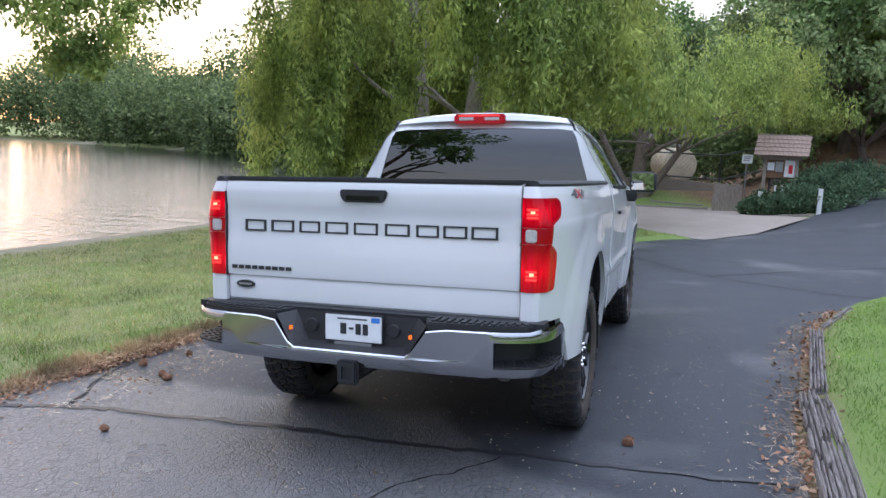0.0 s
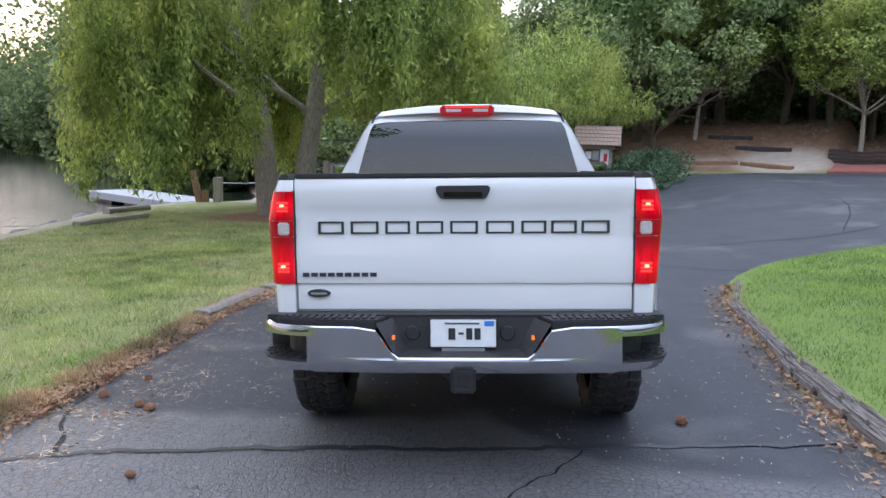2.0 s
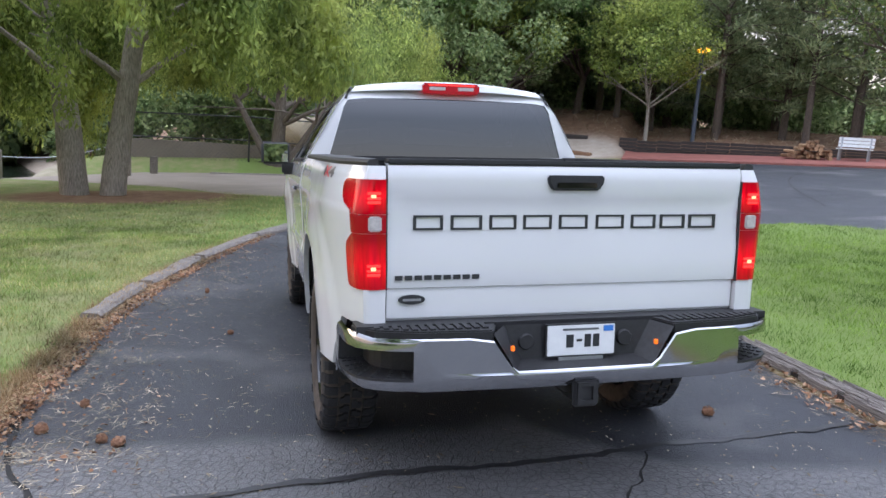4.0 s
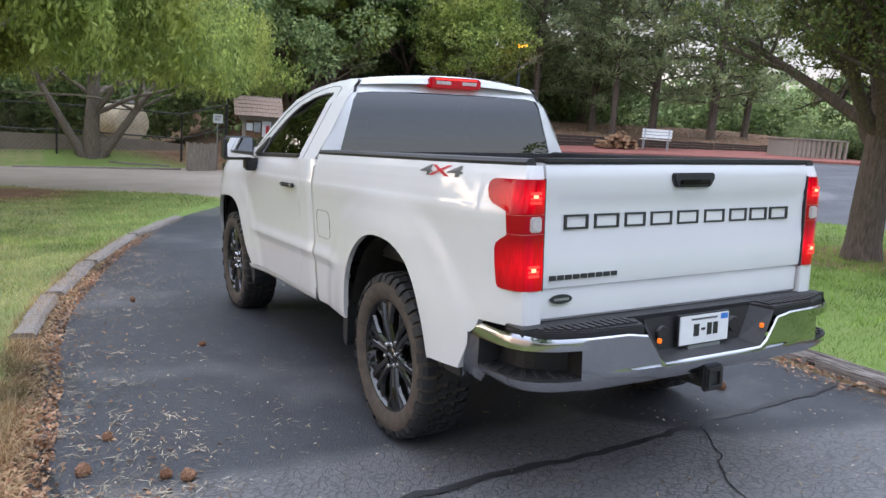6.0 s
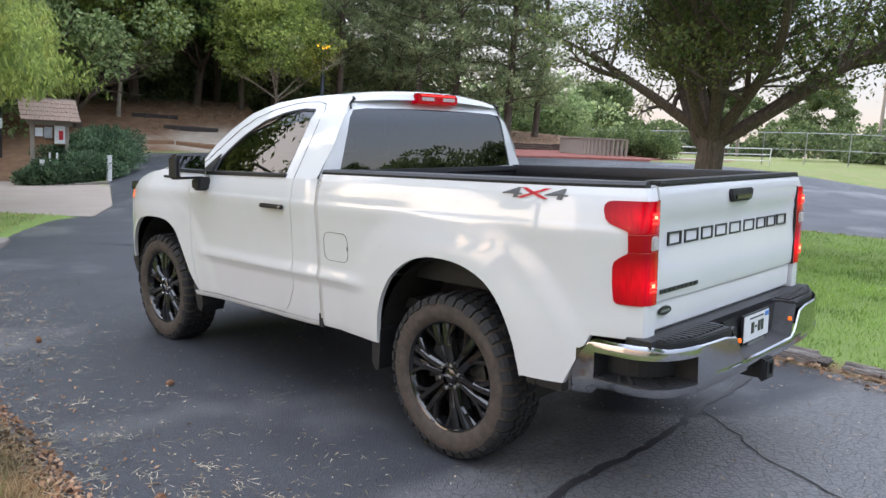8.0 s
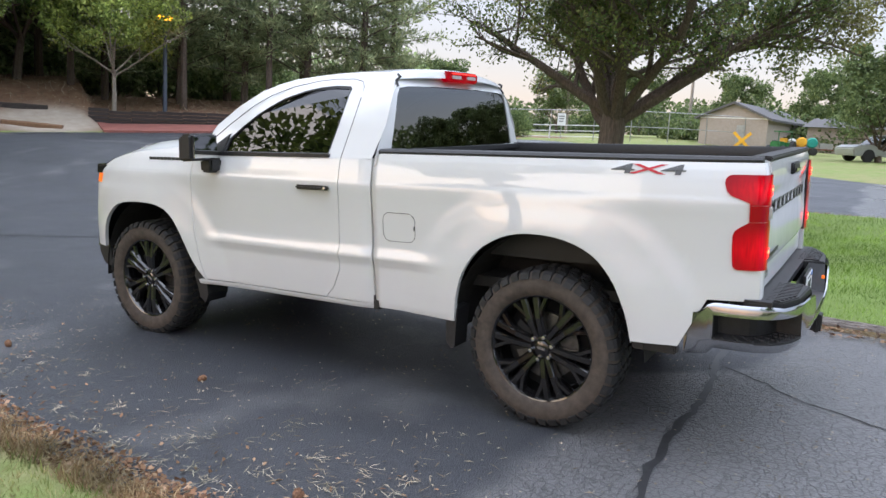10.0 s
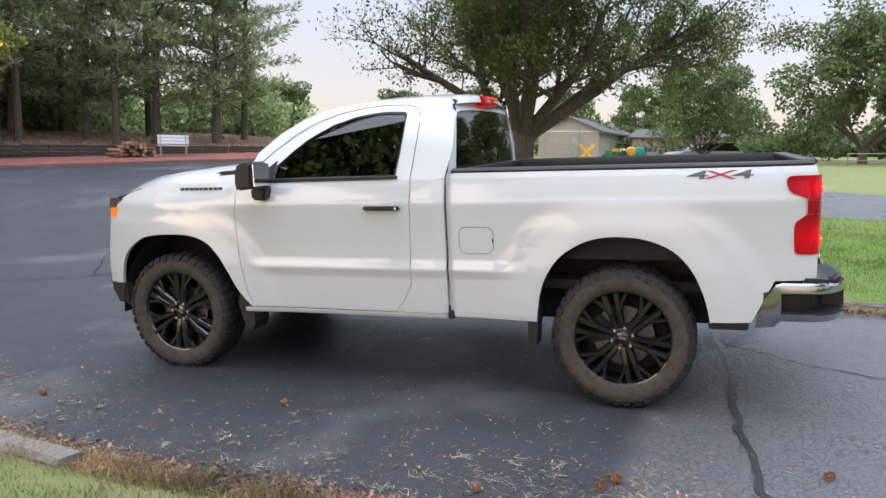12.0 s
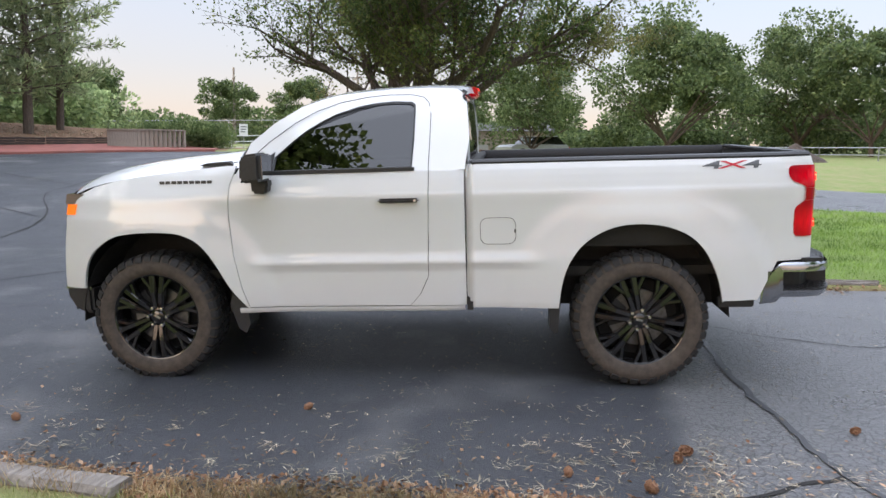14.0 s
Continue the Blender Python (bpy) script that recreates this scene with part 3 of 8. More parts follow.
def build_ground():
    xs, ys = spaced(-1500, -8.5, 10.0, 1500, 0.2, 1.10, 28.0), spaced(-1500, -3.0, 18.0, 1500, 0.2, 1.09, 36.0)
    X, Y = np.meshgrid(xs, ys)
    sd = np.minimum(road_distance(X, Y), poly_distance(X, Y, PAD))
    Z = land(X, Y)
    rough = 0.008 * np.sin(X * 5.1 + 1.3 * np.sin(Y * 3.7)) * np.sin(Y * 4.3)
    Z = Z + np.where(sd > 0, 0.045 * smooth01(sd / 0.14) + rough * smooth01(sd / 0.5), -0.08 * smooth01(-sd / 0.2))
    far = np.hypot(X, Y)
    Z = np.where(far > 300, Z * 0.6, Z)
    nx, ny = len(xs), len(ys)
    idx = np.arange(nx * ny).reshape(ny, nx)
    quads = np.stack([idx[:-1, :-1], idx[:-1, 1:], idx[1:, 1:], idx[1:, :-1]], -1).reshape(-1, 4)
    me = fast_mesh("ground", np.stack([X, Y, Z], -1).reshape(-1, 3), quads, 4, GROUND, True)
    d, side, along = rim_distance(X, Y)
    straw = np.where(side > 0, smooth01(d / 0.5), 0) * smooth01(along / 0.3) * smooth01((40 - d) / 10) * np.where(along > 6.99, 0, 1)
    straw = np.maximum(straw, smooth01((2.6 - np.hypot((X - 3.4) / 1.2, Y - 27.0)) / 1.0))
    straw = np.maximum(straw, smooth01((2.2 - np.hypot((X + 5.6) / 1.5, Y - 18.9)) / 0.8))
    straw = np.maximum(straw, smooth01((1.3 - np.hypot(X - 5.6, Y - 6.9)) / 0.4))
    straw = np.maximum(straw, smooth01((Y - 31) / 2) * (X < 14) * (X > -14))
    Z[(side > 0) & (d > 0.15) & (d < 2.9) & (along > 2.65) & (along < 6.85)] -= 0.2
    me.vertices.foreach_set("co", np.stack([X, Y, Z], -1).astype(np.float32).ravel())
    edge = smooth01((0.24 - sd) / 0.2) * (X < 1.6) * (Y < 13) * 0.9
    straw = np.maximum(straw, edge)
    dry = np.where(X < -3.4, 0.85, 0.18)
    dry = np.maximum(dry, np.where(X > 12, 0.9, 0))
    dl = poly_distance(X, Y, LAKE)
    sand = smooth01((2.3 - np.abs(dl)) / 0.9) * 0.75
    sand = np.maximum(sand, smooth01((2.6 - np.hypot(X - 10.9, (Y - 30.8) / 1.0)) / 1.4))
    sand = np.maximum(sand, smooth01((1.6 - np.hypot(X - 8.4, (Y - 31.8) / 0.7)) / 1.4) * 0.6)
    col = np.stack([straw, dry, sand, np.ones_like(sand)], -1).reshape(-1, 4)
    att = me.color_attributes.new("zone", "FLOAT_COLOR", "POINT")
    att.data.foreach_set("color", col.astype(np.float32).ravel())
    tagged(new("ground", me), "grass lawn with dry patches and pine straw slope", "ground", kind="structure")
    # asphalt sheet, its rim tucked under the lawn
    xs, ys = spaced(-8, -5.0, 10.0, 26, 0.25, 1.05), spaced(-32, -2.0, 18.0, 40, 0.25, 1.05)
    X, Y = np.meshgrid(xs, ys)
    sd = road_distance(X, Y)
    Z = land(X, Y) + 0.004 * np.sin(X * 1.7) * np.sin(Y * 1.3)
    nx, ny = len(xs), len(ys)
    idx = np.arange(nx * ny).reshape(ny, nx)
    quads = np.stack([idx[:-1, :-1], idx[:-1, 1:], idx[1:, 1:], idx[1:, :-1]], -1).reshape(-1, 4)
    keep = sd.reshape(-1)[quads].min(1) < 0.3
    me = fast_mesh("road", np.stack([X, Y, Z], -1).reshape(-1, 3), quads[keep], 4, ASPHALT, True)
    bm = bmesh.new()
    bm.from_mesh(me)
    bmesh.ops.delete(bm, geom=[v for v in bm.verts if not v.link_faces], context="VERTS")
    bm.to_mesh(me)
    bm.free()
    tagged(new("road", me), "dark sealed asphalt driveway and car park with cracks", "road", kind="structure")
    # pale concrete apron by the water
    bm = bmesh.new()
    ring = [bm.verts.new((x, y, land1(x, y) + 0.012)) for x, y in PAD]
    es = [bm.edges.new((a, b)) for a, b in zip(ring, ring[1:] + ring[:1])]
    bmesh.ops.triangle_fill(bm, edges=es, use_beauty=True)
    for f in bm.faces:
        if f.normal.z < 0:
            f.normal_flip()
    ob = part("pavement", bm, CONCRETE, smooth=False)
    tagged(ob, "pale tan concrete apron beside the asphalt", "pavement", kind="structure")
    # lake
    bm = bmesh.new()
    ring = [bm.verts.new((x, y, LAKE_Z)) for x, y in [(-8, -400), (-8, 34), (-12, 44), (-30, 70), (-60, 92), (-400, 110), (-400, -400)]]
    bm.faces.new(ring)
    bmesh.ops.recalc_face_normals(bm, faces=bm.faces)
    for f in bm.faces:
        if f.normal.z < 0:
            f.normal_flip()
    tagged(part("water", bm, WATER, smooth=False), "calm lake water reflecting the sunset sky", "water", kind="structure")


build_ground()


# ---- the pickup truck ----
# local frame: x to its right, y forward, z up, origin on the ground below the rear axle
up_axis, fwd_axis = Vector((-0.04145, 0.0400, 0.99834)), Vector((0.00166, 0.9992, -0.03997))
right_axis = fwd_axis.cross(up_axis).normalized()
TRUCK_M = Matrix.Translation((-1.478, 4.44, -0.1478)) @ Matrix((right_axis, fwd_axis, up_axis)).transposed().to_4x4()
truck = thing("pickup_truck", "white regular-cab pickup truck with black wheels and lit tail lamps", "pickup truck", TRUCK_M)

REAR_HUB, FRONT_HUB = (0.0, 0.437), (3.2, 0.478)
TYRE_R = 0.432

SIDE_W = [(0.50, 0.955), (0.525, 0.972), (0.56, 0.979), (0.66, 0.987), (0.78, 0.994), (0.85, 0.9975), (0.93, 0.9985), (1.00, 1.0005), (1.10, 1.006), (1.19, 1.0115), (1.235, 1.0155), (1.265, 1.0168), (1.282, 1.0155), (1.296, 1.0115), (1.335, 1.0055), (1.38, 0.997), (1.42, 0.987), (1.46, 0.97), (1.50, 0.947)]
CREASE = [(0.78, 0.0), (0.815, 0.0095), (0.828, 0.0145), (0.838, 0.0152), (0.85, 0.0132), (0.888, 0.0025), (0.905, 0.0)]


def body_w(y, z):
    """Half width of the body's side at a place."""
    w = lerp_table(SIDE_W, z)
    if 0.5 < y < 2.6:
        w += lerp_table(CREASE, z) * float(smooth01((y - 0.55) / 0.28) * smooth01((2.58 - y) / 0.22))
    for hy, top in ((REAR_HUB[0], 1.056), (FRONT_HUB[0], 1.058)):
        d = math.hypot(y - hy, (z - 0.47) * 0.92)
        f = math.exp(-((max(d - 0.53, 0) / 0.17) ** 2))
        w += 0.028 * f * (1 if z < 1.25 else max(0, 1 - (z - 1.25) / 0.12))
    if y < -0.5:
        w -= 0.33 * (-0.5 - y) ** 2
    if 1.08 < y < 1.2:
        w -= 0.03 * ((1.2 - y) / 0.12) ** 2
    for hy in (REAR_HUB[0], FRONT_HUB[0]):
        d = math.hypot(y - hy, (z - 0.47) * 0.98)
        w += 0.013 * float(smooth01((0.90 - d) / 0.13) * smooth01((1.30 - z) / 0.22))
    if y > 3.3:
        t = (y - 3.3) / 0.5
        w -= 0.075 * t ** 2.2
        w -= 0.05 * max(0, z - 1.15) / 0.2 * t
    if y > 2.55 and z > 1.3:
        w -= 0.25 * (z - 1.3) * min(1, (y - 2.55) / 0.25)
    return w


def panel(name, parent, s, stations, zb, zt, front, rear, rows=16, label="", inset=0.028, mat=None, col=None):
    """A side panel: a grid from rear to front cut, between its lower and upper outline, with edges turned in."""
    bm = bmesh.new()
    grid = []
    for u in stations:
        colv = []
        y0 = rear(0.9) + (front(0.9) - rear(0.9)) * u
        b, t = zb(y0), zt(y0)
        for r in range(rows + 1):
            v = r / rows
            z = b + (t - b) * v
            y = rear(z) + (front(z) - rear(z)) * u
            colv.append(bm.verts.new((s * body_w(y, z), y, z)))
        grid.append(colv)
    for a, b in zip(grid, grid[1:]):
        for i in range(rows):
            bm.faces.new((a[i], b[i], b[i + 1], a[i + 1]))
    bmesh.ops.recalc_face_normals(bm, faces=bm.faces)
    if sum(f.normal.x for f in bm.faces) * s < 0:
        bmesh.ops.reverse_faces(bm, faces=bm.faces)
    edges = [e for e in bm.edges if e.is_boundary]
    r = bmesh.ops.extrude_edge_only(bm, edges=edges)
    for g in r["geom"]:
        if isinstance(g, bmesh.types.BMVert):
            g.co.x -= s * inset
    ob = part(name, bm, mat or PAINT, parent, label)
    # smooth normals straight from the body's form
    me = ob.data
    nl = [None] * len(me.loops)
    e = 0.006
    for p in me.polygons:
        for li in p.loop_indices:
            if abs(p.normal.x) < 0.45:
                nl[li] = p.normal[:]
                continue
            _, y, z = me.vertices[me.loops[li].vertex_index].co
            dy = (body_w(y + e, z) - body_w(y - e, z)) / (2 * e)
            dz = (body_w(y, z + e) - body_w(y, z - e)) / (2 * e)
            nl[li] = Vector((s, -dy, -dz)).normalized()[:]
    me.normals_split_custom_set(nl)
    return ob


FRONT_ARCH = [(2.612, 0.513), (2.66, 0.60), (2.70, 0.70), (2.735, 0.80), (2.78, 0.90), (2.85, 0.985), (2.94, 1.035), (3.05, 1.056), (3.2, 1.060), (3.33, 1.052), (3.45, 1.025), (3.56, 0.95), (3.62, 0.87), (3.648, 0.78), (3.66, 0.69)]
REAR_ARCH = [(-0.50, 0.56), (-0.475, 0.68), (-0.44, 0.78), (-0.385, 0.885), (-0.29, 0.985), (-0.15, 1.047), (0.0, 1.066), (0.13, 1.058), (0.25, 1.018), (0.365, 0.94), (0.448, 0.825), (0.492, 0.70), (0.512, 0.56)]

FRONT_ARCH, REAR_ARCH = smooth_line(FRONT_ARCH, 3), smooth_line(REAR_ARCH, 3)


def fr_bottom(y):
    if y < 2.612:
        return 0.513
    if y > 3.661:
        return 0.685 + max(0, (3.8 - y)) * 0.0
    return lerp_table(FRONT_ARCH, y)


def bed_bottom(y):
    if y > 0.513:
        return 0.529
    if y < -0.502:
        return 0.57 if y > -0.72 else 0.57 + min(1, (-0.72 - y) / 0.12) * 0.24
    return lerp_table(REAR_ARCH, y)


DOOR_F_Z = lambda z: float(np.interp(z, [0.51, 0.60, 0.68, 0.9, 1.167, 1.35, 1.46], [2.525, 2.555, 2.58, 2.62, 2.64, 2.625, 2.585]))
DOOR_R_Z = lambda z: float(np.interp(z, [0.51, 0.55, 0.62, 0.74, 1.32, 1.45], [1.50, 1.47, 1.405, 1.348, 1.331, 1.328]))
CAB_R_Z = lambda z: 1.105 + 0.0 * z
HOOD_Z = lambda y: float(np.interp(y, [2.55, 2.70, 2.85, 3.085, 3.3, 3.484, 3.648, 3.753, 3.80], [1.485, 1.482, 1.47, 1.45, 1.43, 1.405, 1.365, 1.31, 1.26]))
NOSE_Y = lambda z: float(np.interp(z, [0.5, 0.69, 0.95, 1.18, 1.30, 1.40, 1.48], [3.78, 3.84, 3.815, 3.775, 3.75, 3.69, 3.60]))


def unit(vals, a, b):
    return [min(1, max(0, (v - a) / (b - a))) for v in vals]


for s in (-1, 1):
    gap = 0.0024
    # front fender
    ys = sorted(set([2.62, 2.64] + [p[0] for p in FRONT_ARCH if p[0] > 2.62] + [3.662, 3.70, 3.75, 3.80] + [2.68, 2.75, 2.8, 2.82, 2.9, 3.0, 3.1, 3.15, 3.25, 3.4, 3.5]))
    panel("front_fender", truck, s, [0] + unit(ys[1:-1], DOOR_F_Z(0.9), NOSE_Y(0.9)) + [1], fr_bottom, lambda y: HOOD_Z(y) - 0.004, NOSE_Y, lambda z: DOOR_F_Z(z) + gap, 56)
    # door
    door = panel("door", truck, s, [i / 40 for i in range(41)], lambda y: 0.548, lambda y: 1.425, lambda z: DOOR_F_Z(z) - gap, lambda z: DOOR_R_Z(z) + gap, 64, "white door with dark tinted window")
    # rocker under the door
    panel("rocker_panel", truck, s, [i / 12 for i in range(13)], lambda y: 0.508, lambda y: 0.542, lambda z: 2.605, lambda z: 1.115, 4)
    # cab side behind the door
    panel("cab_corner", truck, s, [i / 12 for i in range(13)], lambda y: 0.546, lambda y: 1.425, lambda z: DOOR_R_Z(z) - gap, CAB_R_Z, 64)
    # bed side
    ys = sorted(set([p[0] for p in REAR_ARCH] + [-1.06, -1.03, -0.98, -0.92, -0.89, -0.86, -0.84, -0.82, -0.80, -0.78, -0.76, -0.72, -0.70, -0.66, -0.62, -0.55, -0.503, 0.514, 0.55, 0.60, 0.65, 0.69, 0.72, 0.75, 0.78, 0.81, 0.84, 0.87, 0.90, 0.95, 1.0, 1.04, 1.08, 1.092, -0.35, -0.22, -0.08, 0.07, 0.19, 0.31, 0.40]))
    bed = panel("bed_side", truck, s, unit(ys, -1.06, 1.093), bed_bottom, lambda y: 1.455, lambda z: 1.093, lambda z: -1.06 + max(0, z - 1.38) * 0.25, 60)
    bm = bmesh.new()
    rows = []
    for i in range(13):
        z = 0.815 + 0.64 * i / 12
        y = -1.06 + max(0, z - 1.38) * 0.25
        ow = body_w(y, z)
        rows.append([bm.verts.new((s * x, yy, z)) for x, yy in ((ow - 0.0005, y + 0.004), (ow - 0.008, y - 0.004), (ow - 0.03, y - 0.008), (0.806, y - 0.006), (0.804, y + 0.05))])
    for a, b in zip(rows, rows[1:]):
        for i in range(4):
            bm.faces.new((a[i], a[i + 1], b[i + 1], b[i]))
    bm.faces.new(rows[-1])
    bmesh.ops.recalc_face_normals(bm, faces=bm.faces)
    part("bed_corner", bm, PAINT, truck)
    # small black trims
    part("cab_gap_trim", box((s * 0.93 - 0.02, 1.062, 0.515), (s * 0.975 + 0.005 * s, 1.10, 0.60)), BLACK_PLASTIC, truck)
    part("lower_valance", box((s * 0.93 - 0.03, -0.71, 0.515), (s * 0.93 + 0.03, -0.49, 0.578)), BLACK_PLASTIC, truck, bevel=0.008)
    # rail cap along the bed
    bm = bmesh.new()
    rows = []
    for y in (-1.035, -0.95, -0.85, -0.7, -0.4, 0.2, 0.7, 1.055):
        ow = body_w(y, 1.455)
        rows.append([bm.verts.new((s * x, y, z)) for x, z in ((ow - 0.002, 1.452), (ow + 0.001, 1.468), (ow - 0.012, 1.481), (0.84, 1.483), (0.832, 1.47), (0.832, 1.42))])
    for a, b in zip(rows, rows[1:]):
        for i in range(5):
            bm.faces.new((a[i], a[i + 1], b[i + 1], b[i]))
    bm.faces.new(rows[0])
    bm.faces.new(rows[-1])
    bmesh.ops.recalc_face_normals(bm, faces=bm.faces)
    part("bed_rail_cap", bm, BLACK_PLASTIC, truck, "black plastic bed rail cap")
    # inner bed wall and wheel housing
    part("bed_inner_wall", box((s * 0.845 - 0.008, -1.0, 0.93), (s * 0.845 + 0.008, 1.07, 1.45)), BED_LINER, truck)
    bm = bmesh.new()
    prof = [(0.56 * math.cos(a), 0.45 + 0.62 * math.sin(a)) for a in [math.pi * i / 14 for i in range(15)]]
    ra, rb = [], []
    for y, z in prof:
        ra.append(bm.verts.new((s * 0.965, y, z)))
        rb.append(bm.verts.new((s * 0.55, y, z)))
    for i in range(14):
        bm.faces.new((ra[i], ra[i + 1], rb[i + 1], rb[i]))
    bm.faces.new(rb)
    part("rear_wheel_well", bm, UNDER, truck, smooth=False)
    bm = bmesh.new()
    prof = [(3.16 + 0.56 * math.cos(a), 0.45 + 0.63 * math.sin(a)) for a in [math.pi * i / 14 for i in range(15)]]
    ra, rb = [], []
    for y, z in prof:
        ra.append(bm.verts.new((s * 0.955, y, z)))
        rb.append(bm.verts.new((s * 0.55, y, z)))
    for i in range(14):
        bm.faces.new((ra[i], ra[i + 1], rb[i + 1], rb[i]))
    bm.faces.new(rb)
    part("front_wheel_well", bm, UNDER, truck, smooth=False)
    # splash guards
    part("splash_guard", prism([(0.50, 0.60), (0.56, 0.61), (0.575, 0.52), (0.575, 0.40), (0.545, 0.36), (0.52, 0.37), (0.51, 0.50)], 0, s * 0.86, s * 1.0), BLACK_PLASTIC, truck, smooth=False)
    part("splash_guard", prism([(2.57, 0.60), (2.66, 0.64), (2.68, 0.56), (2.63, 0.40), (2.58, 0.37), (2.55, 0.43)], 0, s * 0.80, s * 0.985), BLACK_PLASTIC, truck, smooth=False)
    # door handle
    handle = part("door_handle", box((s * 1.014, 1.392, 1.226), (s * 1.05, 1.652, 1.254)), BLACK_PLASTIC, door, "black door handle with a chrome keyhole", bevel=0.011)
    bm = bmesh.new()
    add_lathe(bm, [(0.0, s * 1.052), (0.009, s * 1.052), (0.009, s * 1.045)], 12, Matrix.Translation((0, 1.415, 1.24)))
    part("keyhole", bm, NUT, door)
    bm = bmesh.new()
    bmesh.ops.create_uvsphere(bm, u_segments=14, v_segments=8, radius=1, matrix=Matrix.Translation((s * 1.004, 1.53, 1.24)) @ Matrix.Diagonal((0.012, 0.07, 0.036, 1)))
    part("handle_cup", bm, PAINT, door)
    # mirror
    mirror = part("door_mirror", prism([(2.335, 1.39), (2.33, 1.54), (2.345, 1.566), (2.44, 1.555), (2.46, 1.53), (2.468, 1.40), (2.45, 1.38)], 0, s * 1.03, s * 1.255), BLACK_PLASTIC, truck, "black door mirror", bevel=0.018)
    part("mirror_arm", prism([(2.36, 1.30), (2.34, 1.34), (2.345, 1.40), (2.455, 1.39), (2.45, 1.305)], 0, s * 0.955, s * 1.09), BLACK_PLASTIC, mirror, bevel=0.015)
    part("mirror_glass", box((s * 1.14 - 0.095, 2.322, 1.405), (s * 1.14 + 0.095, 2.331, 1.55)), MIRROR, mirror, bevel=0.003)
    # side window and its frame
    WIN = [(2.345, 1.432), (2.10, 1.436), (1.80, 1.438), (1.435, 1.44), (1.425, 1.62), (1.42, 1.80), (1.425, 1.845), (1.45, 1.862), (1.575, 1.868), (1.70, 1.858), (1.80, 1.84), (1.947, 1.794), (2.05, 1.743), (2.139, 1.691), (2.24, 1.612), (2.335, 1.525)]
    OUT = [(2.58, 1.425), (2.10, 1.425), (1.80, 1.425), (1.10, 1.425), (1.07, 1.62), (1.085, 1.80), (1.10, 1.90), (1.15, 1.94), (1.335, 1.953), (1.60, 1.948), (1.75, 1.938), (1.942, 1.920), (2.06, 1.892), (2.19, 1.845), (2.36, 1.745), (2.51, 1.62)]

    def cabin_x(y, z, inset=0.0):
        x = 0.983 - (z - 1.42) * 0.545 - 0.06 * max(0, z - 1.80) / 0.15
        if y > 2.2:
            x -= 0.10 * (y - 2.2) * max(0, (z - 1.42)) / 0.3
        return s * (x - inset)
    bm = bmesh.new()
    o = [bm.verts.new((cabin_x(y, z), y, z)) for y, z in OUT]
    w = [bm.verts.new((cabin_x(y, z), y, z)) for y, z in WIN]
    wi = [bm.verts.new((cabin_x(y, z, 0.022), y, z)) for y, z in WIN]
    n = len(o)
    for i in range(n):
        j = (i + 1) % n
        bm.faces.new((o[i], o[j], w[j], w[i]))
        bm.faces.new((w[i], w[j], wi[j], wi[i]))
    bmesh.ops.recalc_face_normals(bm, faces=bm.faces)
    part("cab_upper_side", bm, PAINT, truck)
    bm = bmesh.new()
    cy, cz = 1.85, 1.62
    ring = [bm.verts.new((cabin_x(y, z, 0.014), y, z)) for y, z in WIN]
    bm.faces.new(ring)
    part("side_window", bm, TINT, door, "dark tinted side window", smooth=False)
    bm = bmesh.new()
    a = [bm.verts.new((cabin_x(y, z, -0.002), y, z)) for y, z in WIN]
    b = [bm.verts.new((cabin_x(cy + (y - cy) * 0.972, cz + (z - cz) * 0.945, 0.004), cy + (y - cy) * 0.972, cz + (z - cz) * 0.945)) for y, z in WIN]
    for i in range(n):
        j = (i + 1) % n
        bm.faces.new((a[i], a[j], b[j], b[i]))
    bmesh.ops.recalc_face_normals(bm, faces=bm.faces)
    part("window_seal", bm, BLACK_PLASTIC, door)
    part("window_sill_trim", prism([(2.42, 1.414), (1.42, 1.424), (1.42, 1.446), (2.40, 1.440)], 0, s * 0.955, s * 0.992), BLACK_PLASTIC, door)
    bm = prism([(2.345, 1.43), (2.51, 1.43), (2.335, 1.56)], 0, s * 0.90, s * 0.978)
    for v in bm.verts:
        v.co.x = s * (0.99 - (v.co.z - 1.42) * 0.55) if abs(v.co.x) > 0.93 else v.co.x
    part("mirror_sail", bm, BLACK_PLASTIC, door, smooth=False)
    # door cut line carried up the frame
    bm = bmesh.new()
    line = [(1.331, 1.425), (1.325, 1.60), (1.32, 1.78), (1.335, 1.85), (1.37, 1.89), (1.45, 1.908), (1.60, 1.912), (1.75, 1.90), (1.93, 1.868), (2.08, 1.815), (2.22, 1.74), (2.38, 1.625), (2.53, 1.49)]
    add_tube(bm, [(cabin_x(y, z, -0.0005), y, z) for y, z in line], 0.0024, 5)
    part("door_seam", bm, BLACK_PLASTIC, door)
    # fuel flap
    if s < 0:
        bm = bmesh.new()
        pts = []
        for cx_, cz_, a0 in ((0.83, 0.995, 180), (0.83, 1.07, 90), (0.96, 1.07, 0), (0.96, 0.995, -90)):
            for t in range(5):
                a = radians({180: 270, 90: 180, 0: 90, -90: 0}[a0] - t * 22.5)
                pts.append((cx_ + 0.047 * math.cos(a), cz_ + 0.047 * math.sin(a)))
        add_tube(bm, [(s * (body_w(y, z) + 0.0005), y, z) for y, z in pts + pts[:1]], 0.0017, 5)
        part("fuel_flap_seam", bm, BLACK_PLASTIC, truck)
        part("fuel_flap_notch", box((s * 1.0 - 0.003, 0.783, 1.02), (s * 1.004 + 0.003, 0.793, 1.045)), BLACK_PLASTIC, truck)
